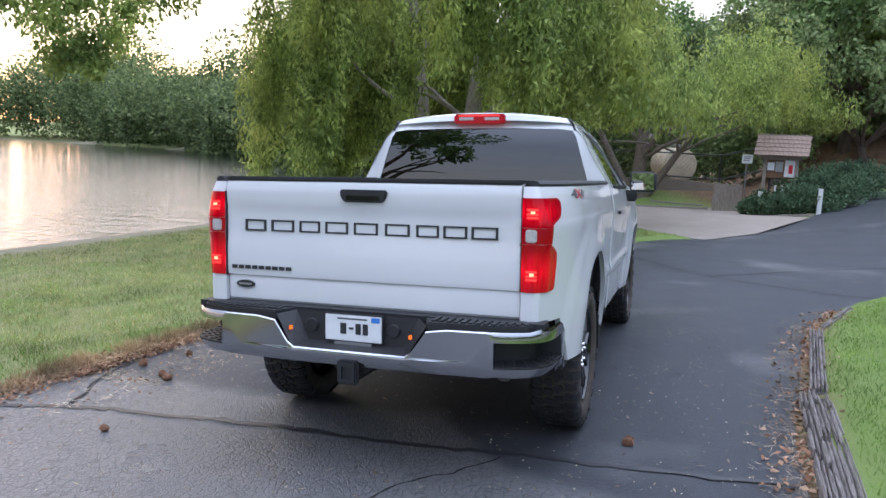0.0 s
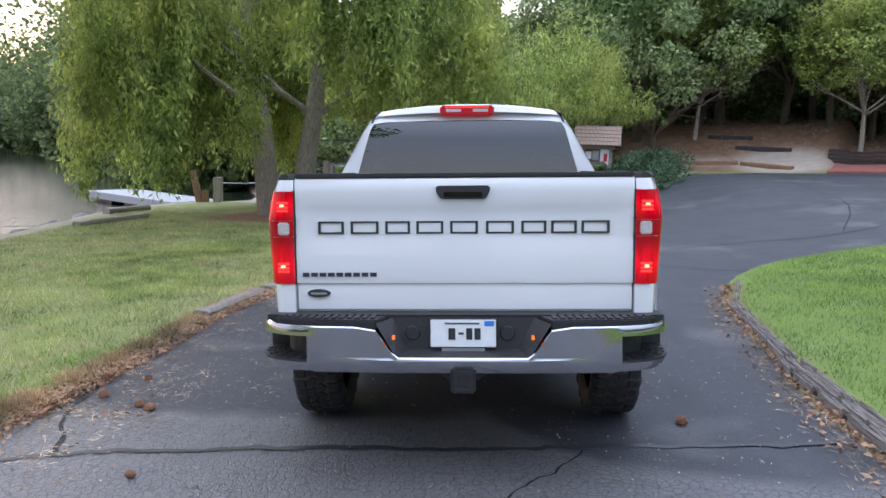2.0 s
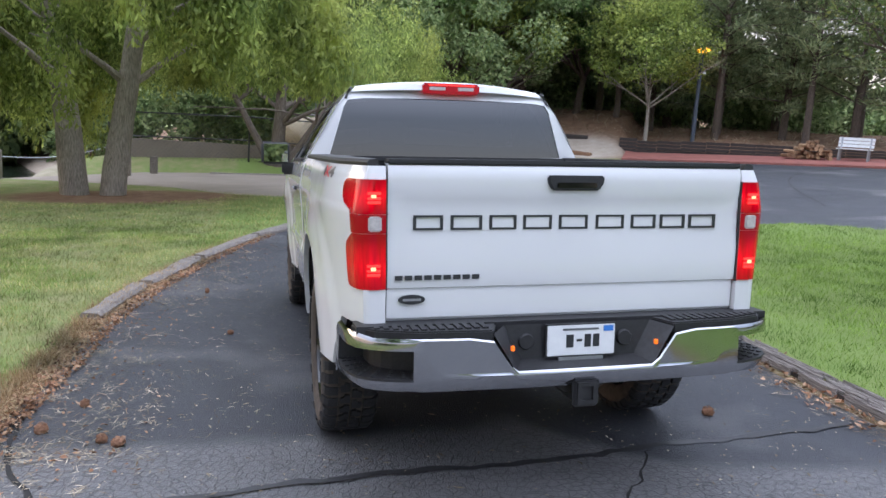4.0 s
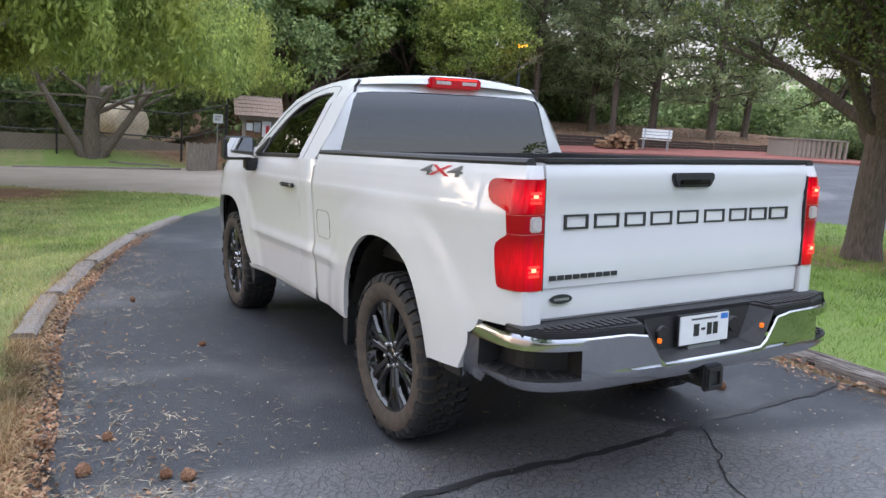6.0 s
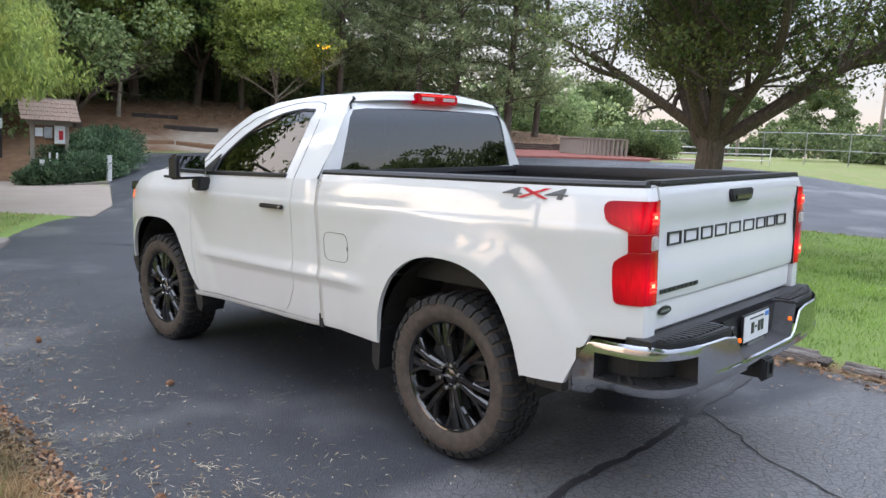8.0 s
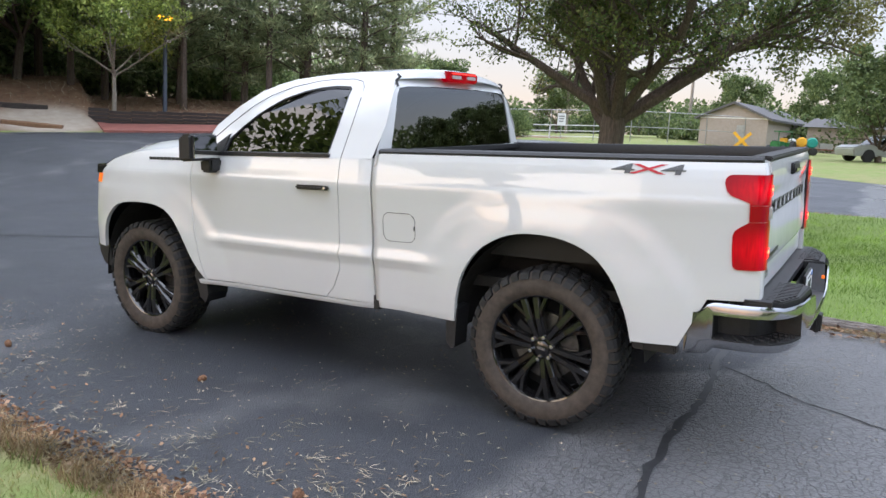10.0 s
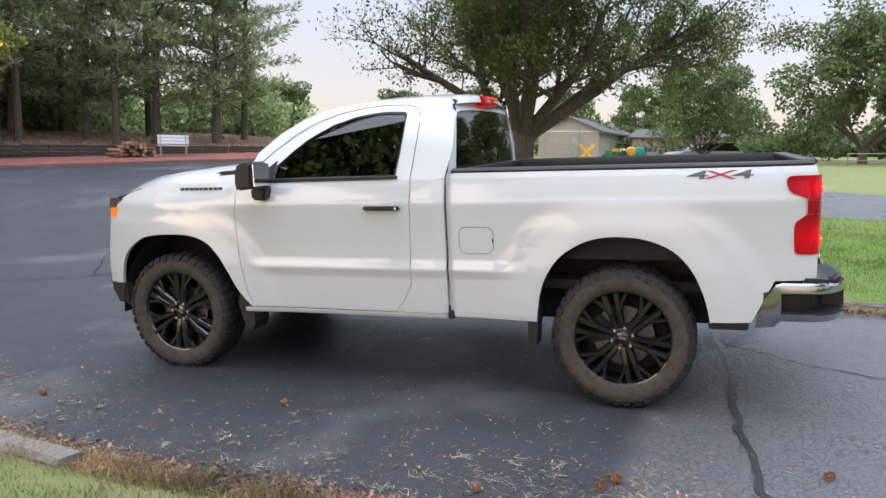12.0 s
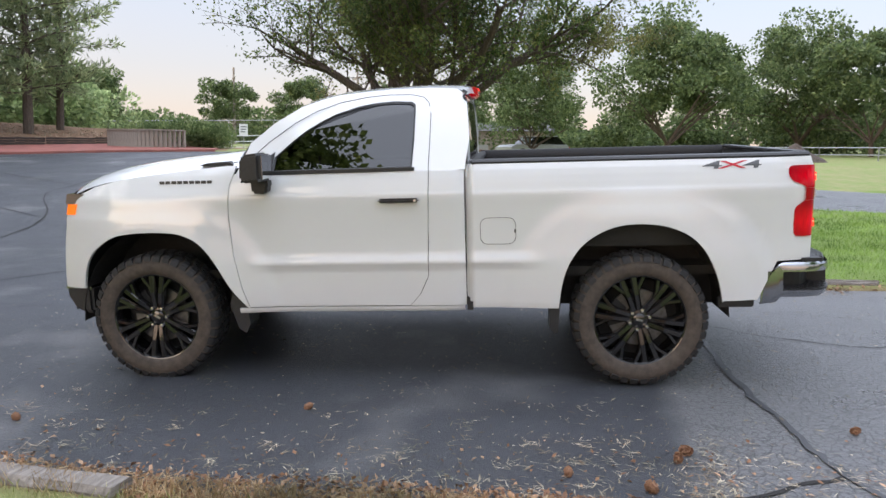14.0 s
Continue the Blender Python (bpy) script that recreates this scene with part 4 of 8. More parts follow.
    # tail lamp: two red chambers and a clear middle
    TL = [(0.960, 0.096), (0.966, 0.112), (0.98, 0.121), (1.05, 0.126), (1.12, 0.126), (1.145, 0.118), (1.165, 0.092), (1.18, 0.066), (1.192, 0.056), (1.215, 0.052), (1.25, 0.052), (1.272, 0.06), (1.288, 0.095), (1.305, 0.14), (1.325, 0.16), (1.36, 0.172), (1.385, 0.17), (1.397, 0.158), (1.402, 0.14)]

    def lamp_piece(name, z0, z1, mat, label=""):
        bm = bmesh.new()
        zs = sorted(set([z0, z1] + [z for z, _ in TL if z0 < z < z1]))
        rows = []
        for z in zs:
            d = lerp_table(TL, z)
            row = []
            # across the rear, round the corner, along the side
            cw = body_w(-1.0, z) + 0.006
            path = [(0.806, -1.068), (0.84, -1.076), (cw - 0.055, -1.074), (cw - 0.022, -1.058), (cw - 0.004, -1.03), (cw + 0.004, -1.0)]
            end = -1.06 + d
            for k in range(1, 4):
                yy = -1.0 + (end + 1.0) * k / 3
                path.append((body_w(yy, z) + 0.006, yy))
            path.append((body_w(end, z) - 0.02, end + 0.004))
            for x, y in path:
                row.append(bm.verts.new((s * x, y, z)))
            rows.append(row)
        for a, b in zip(rows, rows[1:]):
            for i in range(len(a) - 1):
                bm.faces.new((a[i], a[i + 1], b[i + 1], b[i]))
        for row in (rows[0], rows[-1]):
            inner = [bm.verts.new((v.co.x - s * 0.03, v.co.y + 0.03, v.co.z)) for v in row]
            for i in range(len(row) - 1):
                bm.faces.new((row[i], row[i + 1], inner[i + 1], inner[i]))
        bmesh.ops.recalc_face_normals(bm, faces=bm.faces)
        return part(name, bm, mat, lamp, label)
    lamp = new("tail_lamp")
    lamp.parent = truck
    tagged(lamp, "lit red tail lamp with a clear reverse lens")
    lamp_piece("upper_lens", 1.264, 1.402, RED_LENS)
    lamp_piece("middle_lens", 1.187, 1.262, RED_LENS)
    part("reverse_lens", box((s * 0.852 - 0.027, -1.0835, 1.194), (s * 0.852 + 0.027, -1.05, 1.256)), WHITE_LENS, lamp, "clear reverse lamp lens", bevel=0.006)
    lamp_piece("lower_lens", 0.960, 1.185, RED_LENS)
    for zc, hh, core in ((1.335, 0.018, 0.006), (1.045, 0.020, 0.007)):
        for dz in (-0.024, -0.008, 0.012):
            part("lit_bar", box((s * 0.856 - 0.027, -1.0800, zc + dz - 0.006), (s * 0.856 + 0.027, -1.0755, zc + dz + 0.006)), BULB_RED, lamp, "glowing bar inside the lens", bevel=0.002)
        part("bulb", box((s * 0.858 - 0.010, -1.0822, zc - core), (s * 0.858 + 0.010, -1.0783, zc + core)), BULB_HOT, lamp, "bright bulb")
    bm = prism([(0.80, 0.955), (0.808, 0.955), (0.808, 1.405), (0.80, 1.405)], 1, -1.066, -1.05) if s > 0 else prism([(-0.808, 0.955), (-0.80, 0.955), (-0.80, 1.405), (-0.808, 1.405)], 1, -1.066, -1.05)
    part("lamp_edge", bm, BLACK_PLASTIC, lamp)
    # headlamp corner
    bm = bmesh.new()
    zs = [1.18, 1.20, 1.225, 1.248]
    rows = []
    for z in zs:
        y1 = NOSE_Y(z) + 0.006
        y0 = lerp_table([(1.15, 3.71), (1.20, 3.70), (1.29, 3.675)], z)
        rows.append([bm.verts.new((s * (body_w(y0 + (y1 - y0) * k / 5, z) + 0.004), y0 + (y1 - y0) * k / 5, z)) for k in range(6)] + [bm.verts.new((s * 0.80, y1 + 0.02, z))])
    for a, b in zip(rows, rows[1:]):
        for i in range(6):
            bm.faces.new((a[i], a[i + 1], b[i + 1], b[i]))
    bmesh.ops.recalc_face_normals(bm, faces=bm.faces)
    part("headlamp", bm, AMBER, truck, "amber-lit corner of the headlamp")
    part("headlamp_brow", prism([(3.63, 1.25), (3.774, 1.25), (3.76, 1.318), (3.62, 1.312)], 0, s * 0.86, s * (body_w(3.68, 1.3) + 0.006)), GLOSS_BLACK, truck)
    # front bumper corner
    bm = bmesh.new()
    pts = [(3.655, 0.688), (3.835, 0.70), (3.83, 0.62), (3.78, 0.53), (3.70, 0.50), (3.655, 0.50)]
    add_prism(bm, pts, 0, s * 0.4, s * 0.945)
    part("front_bumper_end", bm, BLACK_PLASTIC, truck, bevel=0.02)
    part("front_bumper_strip", prism([(3.66, 0.664), (3.838, 0.672), (3.838, 0.688), (3.66, 0.682)], 0, s * 0.5, s * 0.938), CHROME, truck)
    part("air_dam_flap", prism([(3.62, 0.50), (3.66, 0.50), (3.655, 0.40), (3.632, 0.39)], 0, s * 0.70, s * 0.93), BLACK_PLASTIC, truck, smooth=False)
# nose between the fenders
bm = bmesh.new()
rows = []
for z in (0.52, 0.7, 0.95, 1.18, 1.28, 1.33):
    rows.append([bm.verts.new((x, NOSE_Y(z) + 0.10 * (1 - (abs(x) / 0.94) ** 2) - 0.005, z)) for x in np.linspace(-body_w(3.78, z) + 0.02, body_w(3.78, z) - 0.02, 13)])
for a, b in zip(rows, rows[1:]):
    for i in range(12):
        bm.faces.new((a[i], a[i + 1], b[i + 1], b[i]))
part("grille", bm, BLACK_PLASTIC, truck, "black front grille")
# hood
bm = bmesh.new()
rows = []
hy = [2.50, 2.60, 2.70, 2.85, 3.085, 3.3, 3.484, 3.60, 3.70, 3.76, 3.80]
for y in hy:
    hw = body_w(y, HOOD_Z(y) - 0.004)
    row = []
    for i in range(17):
        t = -1 + i / 8
        crown = 0.055 * (1 - abs(t) ** 2.5) + 0.03 * smooth01((0.85 - abs(t)) / 0.12)
        row.append(bm.verts.new((t * hw, y + (0.10 * (1 - t * t) if y > 3.5 else 0), HOOD_Z(y) + crown * (1 if y < 3.6 else 0.75) - 0.02 * smooth01((abs(t) - 0.9) / 0.1))))
    rows.append(row)
for a, b in zip(rows, rows[1:]):
    for i in range(16):
        bm.faces.new((a[i], a[i + 1], b[i + 1], b[i]))
bmesh.ops.recalc_face_normals(bm, faces=bm.faces)
part("hood", bm, PAINT, truck)
part("cowl", box((-0.86, 2.42, 1.40), (0.86, 2.66, 1.50)), BLACK_PLASTIC, truck, bevel=0.02)
for s in (-1, 1):
    part("cowl_vent", prism([(2.62, 1.478), (2.86, 1.482), (2.80, 1.498), (2.66, 1.506)], 0, s * 0.70, s * 0.90), BLACK_PLASTIC, truck, bevel=0.006)


# roof and windscreen
def cab_x(y, z):
    x = 0.983 - (z - 1.42) * 0.545 - 0.06 * max(0, z - 1.80) / 0.15
    if y > 2.2:
        x -= 0.10 * (y - 2.2) * max(0, (z - 1.42)) / 0.3
    return x


TOP = [(1.10, 1.90), (1.115, 1.925), (1.15, 1.94), (1.335, 1.953), (1.60, 1.948), (1.75, 1.938), (1.942, 1.920), (2.06, 1.892), (2.19, 1.845), (2.36, 1.745), (2.51, 1.62), (2.58, 1.50)]
for name, rng, mat, lift in (("roof", range(0, 8), PAINT, 1.0), ("windscreen", range(7, 12), TINT, 0.0)):
    bm = bmesh.new()
    rows = []
    for i in rng:
        y, z = TOP[i]
        hw = cab_x(y, z)
        rows.append([bm.verts.new((t * hw, y + (0.05 * (1 - t * t) if i > 6 else (-0.045 * (1 - t * t) if i < 3 else 0)), z + 0.045 * (1 - abs(t) ** 2.2) * (1 if i > 0 else 0.55))) for t in np.linspace(-1, 1, 17)])
    for a, b in zip(rows, rows[1:]):
        for i in range(16):
            bm.faces.new((a[i], a[i + 1], b[i + 1], b[i]))
    bmesh.ops.recalc_face_normals(bm, faces=bm.faces)
    if sum(f.normal.z for f in bm.faces) < 0:
        bmesh.ops.reverse_faces(bm, faces=bm.faces)
    part(name, bm, mat, truck, "white roof panel" if name == "roof" else "dark windscreen")

# back of the cab with its window
RY = lambda x, z: 1.072 + 0.03 * (z - 1.45) + 0.09 * (z - 1.45) ** 2 + 0.028 * (abs(x) / 0.95) ** 2 + 0.02 * max(0, z - 1.85) / 0.05 - 0.02
OUTB = [(-0.978, 1.43), (-0.90, 1.57), (-0.83, 1.70), (-0.775, 1.80), (-0.70, 1.90), (-0.60, 1.918), (-0.3, 1.935), (0.3, 1.935), (0.60, 1.918), (0.70, 1.90), (0.775, 1.80), (0.83, 1.70), (0.90, 1.57), (0.978, 1.43), (0.5, 1.43), (-0.5, 1.43)]
INB = [(-0.822, 1.478), (-0.795, 1.57), (-0.757, 1.70), (-0.728, 1.80), (-0.70, 1.845), (-0.60, 1.858), (-0.3, 1.866), (0.3, 1.866), (0.60, 1.858), (0.70, 1.845), (0.728, 1.80), (0.757, 1.70), (0.795, 1.57), (0.822, 1.478), (0.5, 1.472), (-0.5, 1.472)]
bm = bmesh.new()
o = [bm.verts.new((x, RY(x, z), z)) for x, z in OUTB]
w = [bm.verts.new((x, RY(x, z) - 0.004, z)) for x, z in INB]
wi = [bm.verts.new((x, RY(x, z) + 0.02, z)) for x, z in INB]
for i in range(16):
    j = (i + 1) % 16
    bm.faces.new((o[i], o[j], w[j], w[i]))
    bm.faces.new((w[i], w[j], wi[j], wi[i]))
bmesh.ops.recalc_face_normals(bm, faces=bm.faces)
part("cab_back", bm, PAINT, truck)
bm = bmesh.new()
rows = []
for k in range(7):
    v = k / 6
    z = 1.472 + 0.388 * v
    hw = 0.835 - 0.115 * v
    rows.append([bm.verts.new((t * hw, RY(t * hw, z) + 0.004, z)) for t in np.linspace(-1, 1, 13)])
for a, b in zip(rows, rows[1:]):
    for i in range(12):
        bm.faces.new((a[i], a[i + 1], b[i + 1], b[i]))
bmesh.ops.recalc_face_normals(bm, faces=bm.faces)
if sum(f.normal.y for f in bm.faces) > 0:
    bmesh.ops.reverse_faces(bm, faces=bm.faces)
part("rear_window", bm, TINT_REAR, truck, "dark tinted rear window")
part("cab_lower_back", box((-0.95, 1.07, 0.60), (0.95, 1.10, 1.44)), PAINT, truck)
for s in (-1, 1):
    bm = tube([(s * 0.715, RY(0.71, 1.855) - 0.004, 1.855), (s * 0.702, RY(0.70, 1.89) - 0.004, 1.888), (s * 0.685, 1.092, 1.916), (s * 0.675, 1.115, 1.926)], 0.009, 6)
    part("roof_ditch_strip", bm, BLACK_PLASTIC, truck, "dark roof ditch moulding")
# high stop lamp
stop = new("high_stop_lamp")
stop.parent = truck
tagged(stop, "lit red high-mounted stop lamp")
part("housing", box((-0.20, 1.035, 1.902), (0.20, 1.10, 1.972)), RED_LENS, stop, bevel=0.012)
for x in (-0.10, 0.10):
    part("cargo_lens", box((x - 0.062, 1.030, 1.918), (x + 0.062, 1.05, 1.952)), WHITE_LENS, stop, "clear cargo lamp lens", bevel=0.006)
part("stop_strip", box((-0.16, 1.031, 1.955), (0.16, 1.04, 1.963)), BULB_RED, stop)

# cabin
part("seat_back", box((-0.62, 1.22, 0.95), (0.62, 1.38, 1.55)), CABIN, truck, bevel=0.05)
for x in (-0.38, 0.38):
    part("headrest", box((x - 0.14, 1.25, 1.56), (x + 0.14, 1.35, 1.72)), CABIN, truck, bevel=0.04)
part("dashboard", box((-0.8, 2.15, 1.15), (0.8, 2.5, 1.44)), CABIN, truck, bevel=0.05)
bm = bmesh.new()
add_tube(bm, [(-0.38 + 0.19 * math.cos(a), 2.02 + 0.05 * math.sin(a), 1.38 + 0.18 * math.sin(a)) for a in [2 * math.pi * i / 20 for i in range(21)]], 0.016, 6)
part("steering_wheel", bm, CABIN, truck)
part("cabin_floor", box((-0.9, 1.12, 0.60), (0.9, 2.6, 0.66)), CABIN, truck)
part("headliner", box((-0.66, 1.16, 1.895), (0.66, 1.9, 1.905)), CABIN, truck)

# bed floor, front wall
part("bed_floor", box((-0.84, -1.0, 0.90), (0.84, 1.07, 0.93)), BED_LINER, truck)
part("bed_front_wall", box((-0.84, 1.035, 0.93), (0.84, 1.06, 1.45)), BED_LINER, truck)
part("front_rail_cap", box((-0.845, 1.01, 1.44), (0.845, 1.066, 1.475)), BLACK_PLASTIC, truck, bevel=0.006)

# tailgate
TG = [(0.822, -1.035), (0.835, -1.046), (0.945, -1.05), (0.957, -1.046), (0.962, -1.06), (0.985, -1.064), (1.10, -1.058), (1.15, -1.053), (1.20, -1.050), (1.27, -1.049), (1.30, -1.052), (1.325, -1.058), (1.35, -1.064), (1.40, -1.067), (1.44, -1.066), (1.458, -1.058), (1.466, -1.04)]
gate = new("tailgate")
gate.parent = truck
tagged(gate, "white closed tailgate with dark badge lettering shapes")
bm = bmesh.new()
rows = []
for z, y in TG:
    rows.append([bm.verts.new((t * 0.798, y + 0.012 * smooth01((abs(t) - 0.90) / 0.1) * (1 if 1.0 < z < 1.32 else 0) * -1 * 0.7 + 0.006 * t * t, z)) for t in [-1, -0.985, -0.95, -0.9, -0.6, -0.3, 0, 0.3, 0.6, 0.9, 0.95, 0.985, 1]])
for a, b in zip(rows, rows[1:]):
    for i in range(12):
        bm.faces.new((a[i], a[i + 1], b[i + 1], b[i]))
bmesh.ops.recalc_face_normals(bm, faces=bm.faces)
if sum(f.normal.y for f in bm.faces) > 0:
    bmesh.ops.reverse_faces(bm, faces=bm.faces)
r = bmesh.ops.extrude_edge_only(bm, edges=[e for e in bm.edges if e.is_boundary])
for g in r["geom"]:
    if isinstance(g, bmesh.types.BMVert):
        g.co.y += 0.06
part("gate_skin", bm, PAINT, gate)
part("gate_inner", box((-0.79, -1.0, 0.86), (0.79, -0.97, 1.455)), BED_LINER, gate)
part("gate_cap", box((-0.80, -1.062, 1.462), (0.80, -0.965, 1.484)), BLACK_PLASTIC, gate, "black plastic tailgate cap", bevel=0.007)
bm = prism([(-0.125, 1.425), (0.125, 1.425), (0.128, 1.40), (0.105, 1.362), (-0.105, 1.362), (-0.128, 1.40)], 1, -1.085, -1.05)
hd = part("gate_handle", bm, BLACK_PLASTIC, gate, "black tailgate handle", bevel=0.006)
part("handle_pull", box((-0.09, -1.094, 1.374), (0.09, -1.083, 1.396)), GLOSS_BLACK, hd, bevel=0.004)


# badge shapes: plain frames and bars, no letters
def badge_shape(x0, x1, z0, z1, kind, y0, y1, st):
    bm = bmesh.new()
    if kind == "frame":
        add_box(bm, (x0, y1, z1 - st), (x1, y0, z1))
        add_box(bm, (x0, y1, z0), (x1, y0, z0 + st))
        add_box(bm, (x0, y1, z0 + st), (x0 + st * 1.4, y0, z1 - st))
        add_box(bm, (x1 - st * 1.4, y1, z0 + st), (x1, y0, z1 - st))
    return bm


kinds = ["frame"] * 9
spans = [(-0.692, -0.568), (-0.536, -0.402), (-0.370, -0.252), (-0.222, -0.094), (-0.062, 0.07), (0.108, 0.24), (0.274, 0.392), (0.414, 0.535), (0.556, 0.688)]
for kd, (x0, x1) in zip(kinds, spans):
    part("badge_bar", badge_shape(x0, x1, 1.198, 1.258, kd, -1.046, -1.053, 0.0085), DARK_LETTER, gate, smooth=False)
for i in range(9):
    x0 = -0.768 + i * 0.0405
    part("small_badge_bar", box((x0, -1.067, 0.995), (x0 + 0.031, -1.062, 1.014)), DARK_LETTER, gate, smooth=False)
bm = bmesh.new()
bmesh.ops.create_cone(bm, cap_ends=True, segments=28, radius1=0.057, radius2=0.055, depth=0.006, matrix=Matrix.Translation((-0.695, -1.052, 0.912)) @ Matrix.Rotation(radians(90), 4, "X") @ Matrix.Diagonal((1, 0.36, 1, 1)))
sticker = part("oval_sticker", bm, DARK_LETTER, gate, "small dark oval dealer sticker")
part("sticker_bar", box((-0.733, -1.0565, 0.907), (-0.657, -1.0552, 0.917)), METAL_GREY, sticker)

# side decals and fender badges
for s in (-1, 1):
    decal = new("side_decal")
    decal.parent = truck
    tagged(decal, "grey and red 4x4 decal")
    for txt, yc, mat in (("4", -0.415, GREY_DECAL), ("X", -0.535, RED_DECAL), ("4", -0.655, GREY_DECAL)):
        if s > 0:
            yc = -1.07 - yc
        cu = bpy.data.curves.new("letter", "FONT")
        cu.body, cu.size, cu.align_x, cu.extrude = txt, 0.062, "CENTER", 0.0012
        cu.offset = 0.0006
        tmp = bpy.data.objects.new("letter", cu)
        scene.collection.objects.link(tmp)
        bpy.context.view_layer.update()
        me = bpy.data.meshes.new_from_object(tmp.evaluated_get(bpy.context.evaluated_depsgraph_get()))
        bpy.data.objects.remove(tmp)
        me.materials.clear()
        me.materials.append(mat)
        ob = part_me("decal_character", me, decal)
        # laid on the curve of the bed side
        for v in me.vertices:
            along = v.co.x * 3.9 + 0.25 * v.co.y * 1.12
            y, z = yc - s * -along, 1.395 + v.co.y * 1.08
            v.co = (s * (body_w(y, z) + 0.0022 + (0.001 if v.co.z > 0 else 0.0)), y, z)
    for i in range(9):
        y0 = 3.095 - i * 0.040
        bm = box((0, -0.006, 0.002), (0.031, 0.0, 0.022))
        ob = part("fender_badge_bar", bm, DARK_LETTER, truck, smooth=False)
        ob.matrix_basis = Matrix.Translation((s * (body_w(y0, 1.37) - 0.003), y0 if s < 0 else y0 - 0.032, 1.368 - 0.0 * i)) @ Matrix.Rotation(radians(-90 if s < 0 else 90), 4, "Z")

# rear step bumper
bumper = new("rear_bumper")
bumper.parent = truck
tagged(bumper, "chrome rear step bumper with black pads and corner steps")
PLAN = [(0.0, -1.262), (0.15, -1.262), (0.295, -1.26), (0.33, -1.259), (0.36, -1.258), (0.40, -1.256), (0.5, -1.25), (0.60, -1.243), (0.68, -1.235), (0.70, -1.232), (0.72, -1.229), (0.76, -1.221), (0.82, -1.203), (0.88, -1.172), (0.93, -1.125), (0.958, -1.06), (0.967, -1.0), (0.97, -0.92), (0.972, -0.875), (0.973, -0.845), (0.973, -0.80), (0.971, -0.765), (0.969, -0.745)]


def bump_top(i):
    x, y = PLAN[i]
    if x < 0.31:
        return 0.648
    if x < 0.41:
        return 0.648 + (x - 0.31) / 0.10 * 0.142
    if y > -0.86:
        return float(np.interp(y, [-0.86, -0.80, -0.765, -0.745], [0.805, 0.735, 0.66, 0.545]))
    return 0.79 if x < 0.9 else 0.80


def bump_bot(i):
    x, y = PLAN[i]
    if y > -0.87:
        return float(np.interp(y, [-0.87, -0.745], [0.545, 0.53]))
    return 0.57 if x < 0.72 else 0.575


